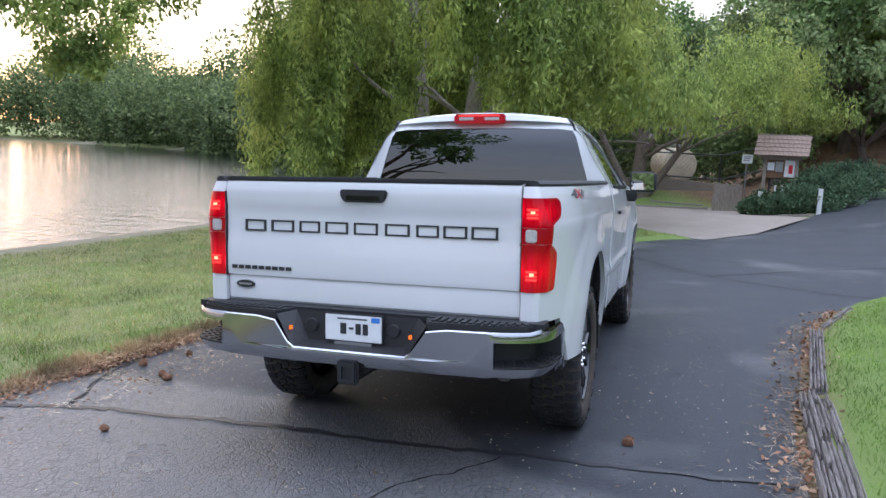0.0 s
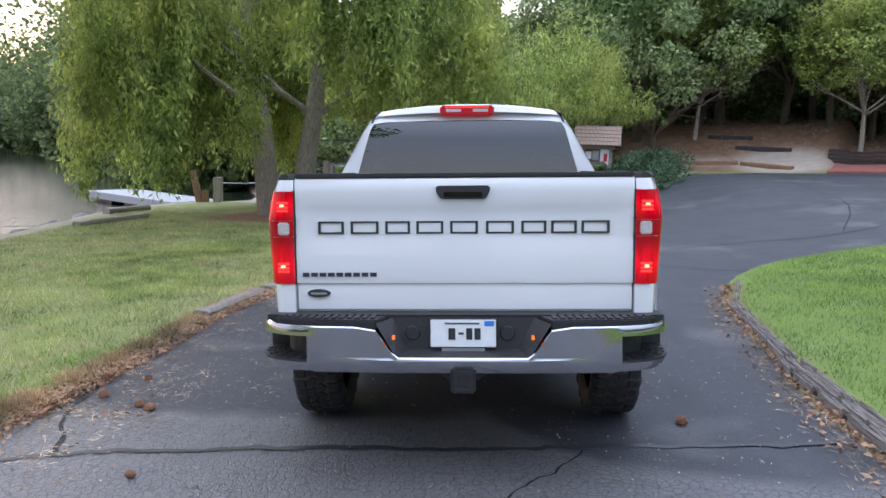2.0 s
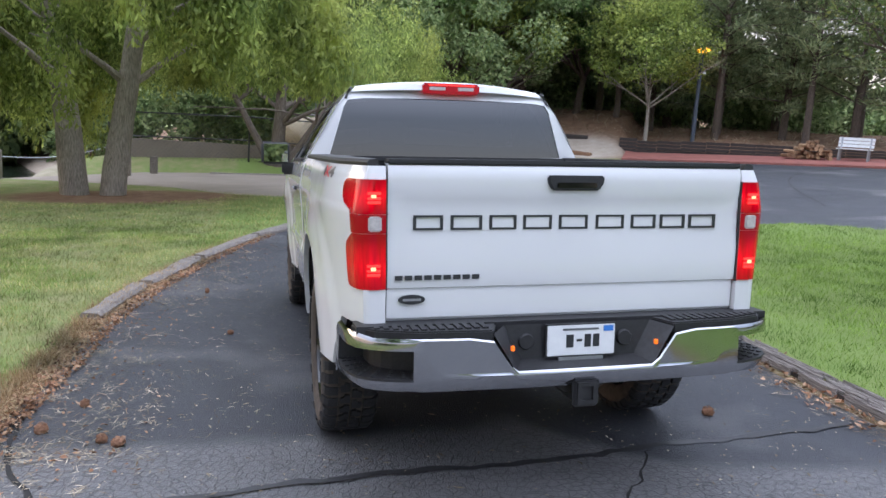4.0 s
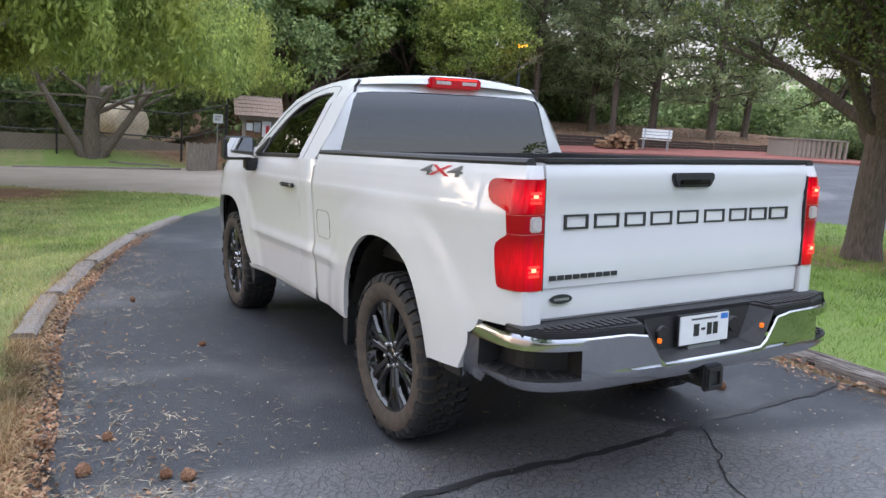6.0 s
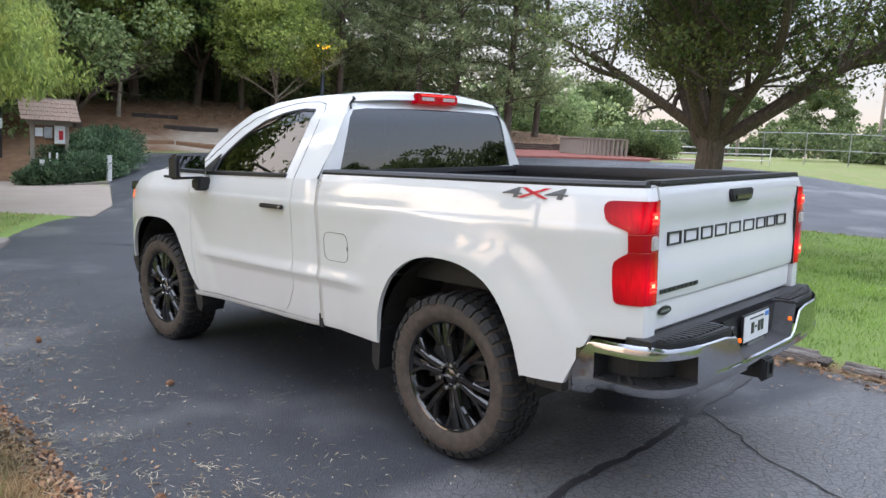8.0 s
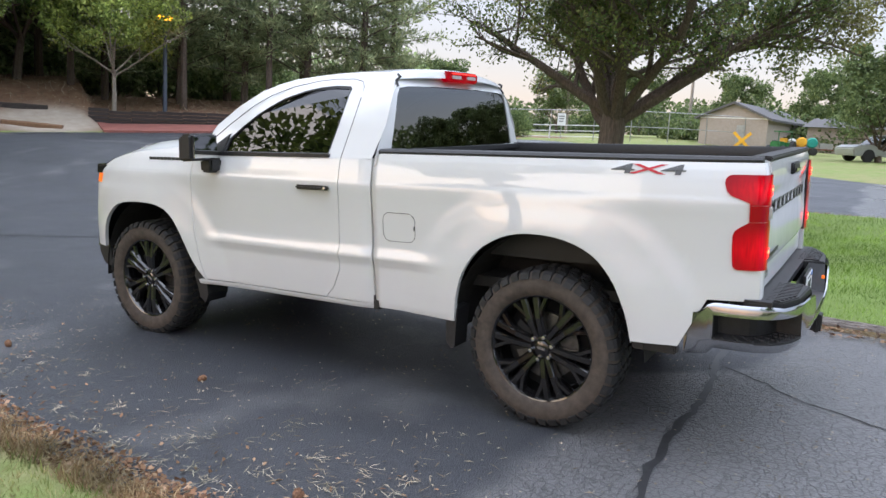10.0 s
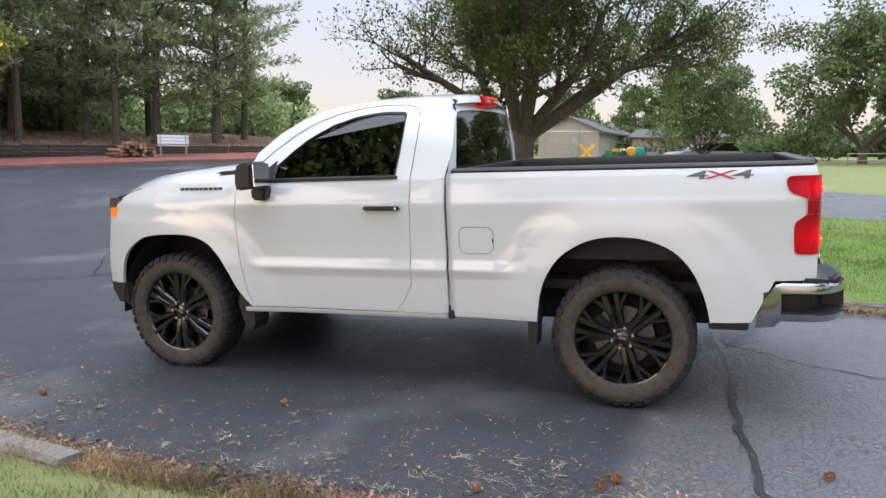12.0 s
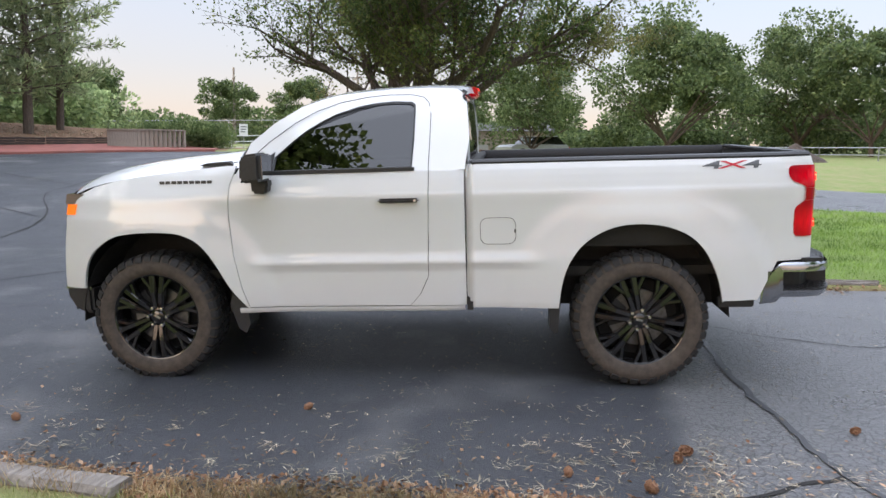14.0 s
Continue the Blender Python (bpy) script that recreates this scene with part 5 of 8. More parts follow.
for s in (-1, 1):
    bm = bmesh.new()
    top_n, prev = 4, None
    for i, (x, y) in enumerate(PLAN):
        zt, zb = bump_top(i), bump_bot(i)
        pocket = 10 <= i <= 18
        zs = [zb, zb + 0.022, zb + 0.05, 0.742, 0.747, zt - 0.018, zt - 0.012, zt]
        bulge = [-0.03, -0.004, 0.006, 0.002, 0.002, 0.0, -0.002, -0.010]
        fade, flat = float(smooth01((x - 0.62) / 0.08)), float(smooth01((x - 0.45) / 0.18))
        if x < 0.31:
            zs, bulge = [zb, zb + 0.028, 0.630, 0.634, 0.637, 0.640, 0.643, zt], [-0.03, -0.008, 0.003, 0.003, 0.002, 0.001, -0.001, -0.008]
        elif not pocket:
            zs = [zb, zb + 0.028, 0.637 - 0.012 * fade, 0.645 + 0.097 * fade, 0.649 + 0.098 * fade, zt - 0.011, zt - 0.006, zt]
            bulge = [-0.03, -0.008, 0.004 - 0.001 * flat, -0.001 + 0.004 * flat, -0.001 + 0.004 * flat, 0.003, 0.003, -0.005]
        nx, ny = (x / 0.97) ** 4, -(1 - (x / 0.97) ** 4)
        cur = [bm.verts.new((s * (x + nx * b_), y + ny * b_, z)) for z, b_ in zip(zs, bulge)]
        if prev:
            for k_ in range(7):
                if k_ == 2 and 11 <= i <= 18:
                    continue
                bm.faces.new((prev[k_], cur[k_], cur[k_ + 1], prev[k_ + 1]))
        prev = cur
    bmesh.ops.recalc_face_normals(bm, faces=bm.faces)
    part("chrome_face", bm, CHROME, bumper)
    # corner step pocket
    bm = bmesh.new()
    outer = [PLAN[i] for i in range(10, 19)]
    ins = [(0.70, -1.12), (0.74, -1.10), (0.78, -1.08), (0.82, -1.05), (0.845, -1.02), (0.86, -0.98), (0.865, -0.94), (0.87, -0.90), (0.87, -0.88)]
    to = [bm.verts.new((s * x, y, 0.744)) for x, y in outer]
    ti = [bm.verts.new((s * x, y, 0.744)) for x, y in ins]
    bi = [bm.verts.new((s * x, y, 0.632)) for x, y in ins]
    for i in range(8):
        bm.faces.new((to[i], to[i + 1], ti[i + 1], ti[i]))
        bm.faces.new((ti[i], ti[i + 1], bi[i + 1], bi[i]))
    bo = [bm.verts.new((s * (x + 0.004 * (x > 0.73)), y - 0.004 * (y < -1.05), 0.630)) for x, y in outer]
    bo2 = [bm.verts.new((s * (x + 0.004 * (x > 0.73)), y - 0.004 * (y < -1.05), 0.620)) for x, y in outer]
    for i in range(8):
        bm.faces.new((bi[i], bi[i + 1], bo[i + 1], bo[i]))
        bm.faces.new((bo[i], bo[i + 1], bo2[i + 1], bo2[i]))
    for e in (0, 8):
        bm.faces.new((to[e], ti[e], bi[e], bo[e]))
    bmesh.ops.recalc_face_normals(bm, faces=bm.faces)
    step = part("corner_step", bm, BLACK_PLASTIC, bumper, "black corner step pocket", smooth=False)
    bm = bmesh.new()
    for a in range(9):
        for b in range(4):
            t = a / 8
            i0 = min(7, int(t * 8))
            ox, oy = np.array(outer[i0]) * (1 - (t * 8 - i0)) + np.array(outer[i0 + 1]) * (t * 8 - i0)
            ix, iy = np.array(ins[i0]) * (1 - (t * 8 - i0)) + np.array(ins[i0 + 1]) * (t * 8 - i0)
            f = 0.2 + 0.22 * b
            px, py = ix + (ox - ix) * f, iy + (oy - iy) * f
            add_box(bm, (s * px - 0.008, py - 0.008, 0.627), (s * px + 0.008, py + 0.008, 0.636))
    tagged(part("step_tread", bm, BLACK_PLASTIC, step, smooth=False), kind="stuff")
    # top pad with ribs
    bm = prism([(s * 0.40, -1.235), (s * 0.70, -1.215), (s * 0.86, -1.16), (s * 0.93, -1.08), (s * 0.94, -1.02), (s * 0.78, -1.03), (s * 0.375, -1.05), (s * 0.345, -1.10)], 2, 0.772, 0.816)
    pad = part("step_pad", bm, BLACK_PLASTIC, bumper, "black ribbed step pad", smooth=False, bevel=0.006)
    bm = bmesh.new()
    for i in range(13):
        x = 0.42 + i * 0.036
        add_box(bm, (s * x - 0.011, -1.20 + max(0, x - 0.7) * 0.35, 0.814), (s * x + 0.011, -1.085, 0.823))
    part("pad_rib", bm, BLACK_PLASTIC, pad, smooth=False)
    # lamp recess beside the plate and its amber glint
    part("plate_lamp", box((s * 0.318 - 0.007, -1.245, 0.728), (s * 0.318 + 0.007, -1.228, 0.748)), AMBER, bumper, "small amber marker lamp", bevel=0.002)
# centre recess
bm = bmesh.new()
ct = [bm.verts.new(p) for p in ((-0.40, -1.235, 0.80), (0.40, -1.235, 0.80), (0.305, -1.252, 0.648), (-0.305, -1.252, 0.648))]
ci = [bm.verts.new(p) for p in ((-0.33, -1.155, 0.815), (0.33, -1.155, 0.815), (0.255, -1.165, 0.672), (-0.255, -1.165, 0.672))]
for i in range(4):
    if i != 0:
        bm.faces.new((ct[i], ct[(i + 1) % 4], ci[(i + 1) % 4], ci[i]))
bm.faces.new(ci)
bmesh.ops.recalc_face_normals(bm, faces=bm.faces)
part("plate_recess", bm, BLACK_PLASTIC, bumper, smooth=False)
part("gate_gap", box((-0.93, -1.12, 0.79), (0.93, -1.0, 0.822)), BLACK_PLASTIC, bumper)
for x, mat in ((-0.235, BLACK_PLASTIC), (0.205, AMBER_DIM)):
    bm = bmesh.new()
    add_lathe(bm, [(0.0, -0.012), (0.03, -0.012), (0.034, -0.006), (0.034, 0.02)], 20, Matrix.Translation((x, -1.165, 0.745)) @ Matrix.Rotation(radians(90), 4, "Z"))
    part("trailer_socket", bm, mat if mat is not AMBER_DIM else BLACK_PLASTIC, bumper)
plate = part("number_plate", box((-0.152, -1.190, 0.682), (0.152, -1.184, 0.812)), PLATE_W, bumper, "white number plate with plain dark bars", bevel=0.003)
part("plate_frame", box((-0.157, -1.186, 0.676), (0.157, -1.175, 0.817)), BLACK_PLASTIC, plate)
for x0, x1, z0, z1 in ((-0.068, -0.036, 0.718, 0.772), (-0.022, 0.002, 0.742, 0.752), (0.014, 0.042, 0.718, 0.772), (0.052, 0.08, 0.718, 0.772)):
    part("plate_bar", box((x0, -1.1925, z0), (x1, -1.1895, z1)), DARK_LETTER, plate)
part("plate_line", box((-0.085, -1.192, 0.790), (0.075, -1.1895, 0.798)), GREY_DECAL, plate)
part("plate_sticker", box((0.098, -1.192, 0.782), (0.142, -1.1895, 0.806)), BLUE, plate)
part("dealer_bar", box((-0.10, -1.193, 0.664), (0.10, -1.182, 0.678)), METAL_GREY, plate)
# hitch
hitch = new("tow_hitch")
hitch.parent = truck
tagged(hitch, "black tow hitch receiver")
bm = bmesh.new()
for lo, hi in (((-0.042, -1.27, 0.572), (0.042, -0.9, 0.588)), ((-0.042, -1.27, 0.496), (0.042, -0.9, 0.512)), ((-0.042, -1.27, 0.512), (-0.026, -0.9, 0.572)), ((0.026, -1.27, 0.512), (0.042, -0.9, 0.572))):
    add_box(bm, lo, hi)
part("receiver", bm, BLACK_PLASTIC, hitch, smooth=False)
part("crossbar", tube([(-0.6, -1.0, 0.57), (0.6, -1.0, 0.57)], 0.04, 10), UNDER, hitch)
part("collar", box((-0.058, -1.258, 0.48), (0.058, -1.235, 0.604)), BLACK_PLASTIC, hitch, bevel=0.01)
part("hitch_plate", prism([(-0.16, 0.60), (0.16, 0.60), (0.07, 0.53), (-0.07, 0.53)], 1, -1.2, -1.15), UNDER, hitch, smooth=False)

# chassis
for x in (-0.42, 0.42):
    part("frame_rail", box((x - 0.04, -1.05, 0.56), (x + 0.04, 3.6, 0.72)), UNDER, truck)
part("rear_axle", tube([(-0.82, 0, 0.437), (0.82, 0, 0.437)], 0.05, 10), UNDER, truck)
bm = bmesh.new()
bmesh.ops.create_uvsphere(bm, u_segments=14, v_segments=8, radius=0.16, matrix=Matrix.Translation((0.0, 0, 0.437)))
part("differential", bm, UNDER, truck)
part("front_axle", tube([(-0.8, 3.2, 0.47), (0.8, 3.2, 0.47)], 0.05, 10), UNDER, truck)
part("underbody", box((-0.80, -0.9, 0.70), (0.80, 3.6, 0.76)), UNDER, truck)
part("gearbox", box((-0.22, 1.4, 0.42), (0.22, 3.4, 0.70)), UNDER, truck, bevel=0.05)
part("fuel_tank", box((-0.80, 0.75, 0.50), (-0.45, 2.2, 0.70)), UNDER, truck, bevel=0.05)
part("exhaust", tube([(0.5, -0.4, 0.56), (0.6, -0.75, 0.57), (0.72, -0.98, 0.535)], 0.04, 10), DISC, truck)


# ---- wheels ----
def build_wheel():
    """A wheel with its outer face towards -x."""
    w = new("wheel")
    w.parent = truck
    tagged(w, "black alloy wheel with a dusty all-terrain tyre")
    R, hw = TYRE_R, 0.138
    bm = bmesh.new()
    prof = [(0.288, -hw + 0.03), (0.298, -hw + 0.012), (0.318, -hw + 0.002), (0.352, -hw - 0.004), (0.387, -hw + 0.004), (R - 0.026, -hw + 0.018), (R - 0.012, -hw + 0.036)]
    prof = prof + [(R - 0.012, 0)] + [(r, -a) for r, a in prof[::-1]]
    add_lathe(bm, prof, 56)
    bmesh.ops.recalc_face_normals(bm, faces=bm.faces)
    tyre = part("tyre", bm, SIDEWALL, w, "dusty brown-grey tyre sidewall")
    # tread blocks
    bm = bmesh.new()
    rng = random.Random(5)
    N = 40
    for i in range(N):
        a = 2 * math.pi * i / N
        for side in (-1, 1):
            rot = Matrix.Rotation(a + (0.04 if side > 0 else 0), 4, "X")
            ln = 0.0235 if i % 2 else 0.021
            add_prism(bm, [(side * 0.062, R - 0.02), (side * 0.066, R), (side * 0.112, R - 0.003), (side * 0.131, R - 0.016), (side * (0.146 if i % 2 else 0.138), R - 0.045), (side * 0.125, R - 0.05)], 1, -ln, ln, rot)
            rot2 = Matrix.Rotation(a + 0.05 * side + rng.uniform(-0.01, 0.01), 4, "X")
            sk = 0.018 * side
            add_prism(bm, [(side * 0.004 + sk * 0, -0.022), (side * 0.05, -0.026), (side * 0.056, 0.004), (side * 0.036, 0.010), (side * 0.03, 0.024), (side * 0.006, 0.02)], 2, R - 0.02, R, rot2)
    part("tread", bm, RUBBER, tyre, "chunky tread blocks", smooth=False)
    # rim
    bm = bmesh.new()
    add_lathe(bm, [(0.258, 0.10), (0.258, -0.02), (0.266, -0.08), (0.286, -0.115), (0.295, -0.118), (0.295, -0.104), (0.286, -0.10)], 48)
    bmesh.ops.recalc_face_normals(bm, faces=bm.faces)
    part("rim", bm, GLOSS_BLACK, w, "gloss black rim")
    # six paired spokes, each splitting towards the rim
    for i in range(6):
        bm = bmesh.new()
        for sgn, br in ((-1, 0), (1, 0), (-1, 1), (1, 1)):
            a = 2 * math.pi * i / 6
            pol = ((0.06, 0.24), (0.165, 0.155), (0.284, 0.135)) if not br else ((0.148, 0.17), (0.208, 0.235), (0.284, 0.36))
            p0, p1, p2 = [Vector((dx_, r_ * math.cos(a + sgn * da), r_ * math.sin(a + sgn * da))) for (r_, da), dx_ in zip(pol, (-0.086, -0.100, -0.095) if not br else (-0.092, -0.094, -0.095))]
            wd = 0.024 if not br else 0.018
            ring = []
            for p, hw_ in ((p0, wd * 0.9), (p1, wd * 0.9), (p2, wd)):
                d = Vector((0, -p.z, p.y)).normalized()
                ring.append([bm.verts.new(p + d * hw_ * e + Vector((dx, 0, 0))) for e, dx in ((-1, 0.004), (-0.55, -0.010), (0.55, -0.010), (1, 0.004), (0.8, 0.05), (-0.8, 0.05))])
            for q, r_ in zip(ring, ring[1:]):
                for k_ in range(6):
                    bm.faces.new((q[k_], q[(k_ + 1) % 6], r_[(k_ + 1) % 6], r_[k_]))
        bmesh.ops.recalc_face_normals(bm, faces=bm.faces)
        part("spoke", bm, GLOSS_BLACK, w, smooth=False)
    bm = bmesh.new()
    add_lathe(bm, [(0.085, 0.02), (0.085, -0.075), (0.078, -0.084), (0.045, -0.088), (0.042, -0.098), (0.036, -0.102), (0.0, -0.102)], 28)
    bmesh.ops.recalc_face_normals(bm, faces=bm.faces)
    part("hub", bm, GLOSS_BLACK, w)
    for i in range(6):
        a = 2 * math.pi * (i + 0.5) / 6
        bm = bmesh.new()
        add_lathe(bm, [(0.013, -0.07), (0.013, -0.106), (0.010, -0.113), (0.0, -0.114)], 8, Matrix.Translation((0, 0.064 * math.cos(a), 0.064 * math.sin(a))))
        bmesh.ops.recalc_face_normals(bm, faces=bm.faces)
        part("lug_nut", bm, NUT, w, "bright lug nut")
    part("hub_emblem", box((-0.105, -0.022, -0.007), (-0.1015, 0.022, 0.007)), NUT, w)
    bm = bmesh.new()
    add_lathe(bm, [(0.05, -0.03), (0.185, -0.03), (0.185, -0.006), (0.05, -0.006)], 36)
    bmesh.ops.recalc_face_normals(bm, faces=bm.faces)
    part("brake_disc", bm, DISC, w)
    # near-black disc added in place of the shade behind the spokes
    bm = bmesh.new()
    add_lathe(bm, [(0.05, 0.03), (0.257, 0.03), (0.257, 0.04), (0.05, 0.04)], 36)
    bmesh.ops.recalc_face_normals(bm, faces=bm.faces)
    part("spoke_backing", bm, CABIN, w)
    bm = bmesh.new()
    add_prism(bm, [(0.10 * math.cos(t), 0.10 * math.sin(t)) for t in (-0.5, 0, 0.5)] + [(0.20 * math.cos(t), 0.20 * math.sin(t)) for t in (0.5, 0, -0.5)], 0, -0.055, 0.02)
    part("brake_caliper", bm, CABIN, w, smooth=False)
    return w


wheel = build_wheel()
HUBX = 0.862
wheel.matrix_basis = Matrix.Translation((-HUBX, 0, REAR_HUB[1])) @ Matrix.Rotation(radians(14), 4, "X")
for x, (y, z), a in ((-HUBX, FRONT_HUB, 33), (HUBX, REAR_HUB, 5), (HUBX, FRONT_HUB, 21)):
    m = Matrix.Translation((x, y, z)) @ (Matrix.Rotation(radians(180), 4, "Z") if x > 0 else Matrix.Identity(4)) @ Matrix.Rotation(radians(a), 4, "X")
    copy_thing(wheel, m)


# ---- trees and shrubs ----
def grow(rng, start, direction, length, r0, r1, droop=0.0, wobble=0.25, n=6):
    """Points and radii of one bent limb."""
    p, d = Vector(start), Vector(direction).normalized()
    pts, rad = [p.copy()], [r0]
    for i in range(n):
        d = (d + Vector((rng.uniform(-1, 1), rng.uniform(-1, 1), rng.uniform(-0.6, 0.6))) * wobble * 0.5 + Vector((0, 0, -droop))).normalized()
        p = p + d * length / n
        pts.append(p.copy())
        rad.append(r0 + (r1 - r0) * (i + 1) / n)
    return pts, rad


def leaf_quads(centres, dirs, length, width, rng_np, fold=0.25):
    """Diamond leaves: a quad each, along its direction."""
    n = len(centres)
    c = np.asarray(centres, np.float32)
    d = np.asarray(dirs, np.float32)
    d /= np.linalg.norm(d, axis=1, keepdims=True) + 1e-9
    r = rng_np.normal(size=(n, 3)).astype(np.float32)
    side = np.cross(d, r)
    side /= np.linalg.norm(side, axis=1, keepdims=True) + 1e-9
    ln = (length * rng_np.uniform(0.65, 1.3, (n, 1))).astype(np.float32)
    wd = (width * rng_np.uniform(0.7, 1.25, (n, 1))).astype(np.float32)
    nrm = np.cross(d, side) * wd * fold
    v = np.stack([c, c + d * ln * 0.45 + side * wd + nrm, c + d * ln, c + d * ln * 0.5 - side * wd + nrm], 1).reshape(-1, 3)
    return v, np.arange(4 * n).reshape(-1, 4)


def blob_points(rng_np, n, centre, radii, hollow=0.55):
    u = rng_np.normal(size=(n, 3))
    u /= np.linalg.norm(u, axis=1, keepdims=True)
    k = (hollow + (1 - hollow) * rng_np.uniform(0, 1, (n, 1))) ** 0.7
    return u * k * np.array(radii) + np.array(centre), u


def broad_tree(name, seed, height, radius, trunk_r, mat, leaf=0.16, leaves=7000, label="", category="tree", clumps=46, bark=None, low=0.22, hang=(), lean=(0.0, 0.0)):
    rng, rnp = random.Random(seed), np.random.default_rng(seed)
    t = thing(name, label, category)
    bm = bmesh.new()
    fork = height * low
    pts, rad = grow(rng, (0, 0, -0.15), (rng.uniform(-0.1, 0.1), rng.uniform(-0.1, 0.1), 1), fork + 0.15, trunk_r * 1.25, trunk_r * 0.85, 0, 0.1, 4)
    add_tube(bm, pts, rad, 9)
    tips = []
    for i in range(7):
        a = 2 * math.pi * i / 7 + rng.uniform(-0.3, 0.3)
        lift = rng.uniform(0.7, 1.7)
        lp, lr = grow(rng, pts[-1] - Vector((0, 0, fork * 0.15 * rng.random())), (math.cos(a), math.sin(a), lift), height * rng.uniform(0.38, 0.6), trunk_r * 0.5, trunk_r * 0.1, 0.01, 0.3)
        add_tube(bm, lp, lr, 6)
        tips.append(lp)
        for j in range(3):
            b0 = lp[rng.randint(2, 4)]
            sp, sr = grow(rng, b0, (math.cos(a + rng.uniform(-1.2, 1.2)), math.sin(a + rng.uniform(-1.2, 1.2)), rng.uniform(0, 1)), radius * 0.6, trunk_r * 0.22, trunk_r * 0.05, 0.0, 0.3, 4)
            add_tube(bm, sp, sr, 5)
            tips.append(sp)
    part("trunk", bm, bark or BARK_DARK, t)
    cz = (fork + height) / 2 + height * 0.04
    cs, ds = [], []
    for i in range(clumps):
        a, e = rng.uniform(0, 2 * math.pi), rng.uniform(-0.75, 1)
        rr = rng.uniform(0.35, 1.08)
        hz = math.sqrt(max(0, 1 - e * e)) ** 0.8
        ctr = (lean[0] + radius * rr * hz * math.cos(a), lean[1] + radius * rr * hz * math.sin(a), cz + e * (height - fork) * 0.47 * (0.6 + 0.4 * rr))
        cr = radius * rng.uniform(0.15, 0.38)
        p, u = blob_points(rnp, leaves // clumps, ctr, (cr, cr, cr * 0.7), 0.3)
        cs.append(p)
        ds.append(u + rnp.normal(size=u.shape) * 0.7 + np.array([0, 0, -0.4]))
    hs, hd = [], []
    for x, y, z, r_ in hang:
        p, u = blob_points(rnp, 420, (x, y, z), (r_ * 0.95, r_ * 0.95, r_ * 0.8), 0.0)
        hs.append(p)
        hd.append(rnp.normal(size=u.shape) * 0.7 + np.array([0, 0, -0.9]))
    v, f = leaf_quads(np.concatenate(cs), np.concatenate(ds), leaf, leaf * 0.36, rnp)
    part_me("crown", fast_mesh("crown", v, f, 4, mat), t)
    if hang:
        v, f = leaf_quads(np.concatenate(hs), np.concatenate(hd), 0.10, 0.028, rnp)
        part_me("low_boughs", fast_mesh("low_boughs", v, f, 4, mat), t)
    return t


def pine_tree(name, seed, height, radius, label, leaves=9000, bare=0.2):
    rng, rnp = random.Random(seed), np.random.default_rng(seed)
    t = thing(name, label, "pine tree")
    bm = bmesh.new()
    pts, rad = grow(rng, (0, 0, -0.2), (0, 0, 1), height, 0.18, 0.04, 0, 0.04, 9)
    add_tube(bm, pts, rad, 8)
    cs, ds = [], []
    n_b = 60
    for i in range(n_b):
        f = i / (n_b - 1)
        z = height * (bare + (0.97 - bare) * f)
        a = i * 2.4 + rng.uniform(-0.3, 0.3)
        ln = radius * (1.05 - 0.75 * f ** 1.3) * rng.uniform(0.6, 1.1) * (0.75 if f < 0.12 else 1)
        bp, br = grow(rng, (0, 0, z), (math.cos(a), math.sin(a), rng.uniform(0.05, 0.45)), ln, 0.045, 0.012, 0.02, 0.2, 5)
        add_tube(bm, bp, br, 4, False)
        m = int(leaves / n_b)
        for j in range(5):
            q = bp[min(5, 1 + j)]
            cr = 0.5 * (0.6 + 0.4 * rng.random())
            p, u = blob_points(rnp, m // 5, tuple(q), (cr, cr, cr * 0.5), 0.15)
            cs.append(p)
            ds.append(u * 0.6 + np.array([math.cos(a), math.sin(a), 0.9]) * 0.5 + rnp.normal(size=u.shape) * 0.5)
    part("trunk", bm, BARK_DARK, t)
    v, f = leaf_quads(np.concatenate(cs), np.concatenate(ds), 0.34, 0.032, rnp, 0.1)
    part_me("crown", fast_mesh("crown", v, f, 4, LEAF_PINE), t)
    return t


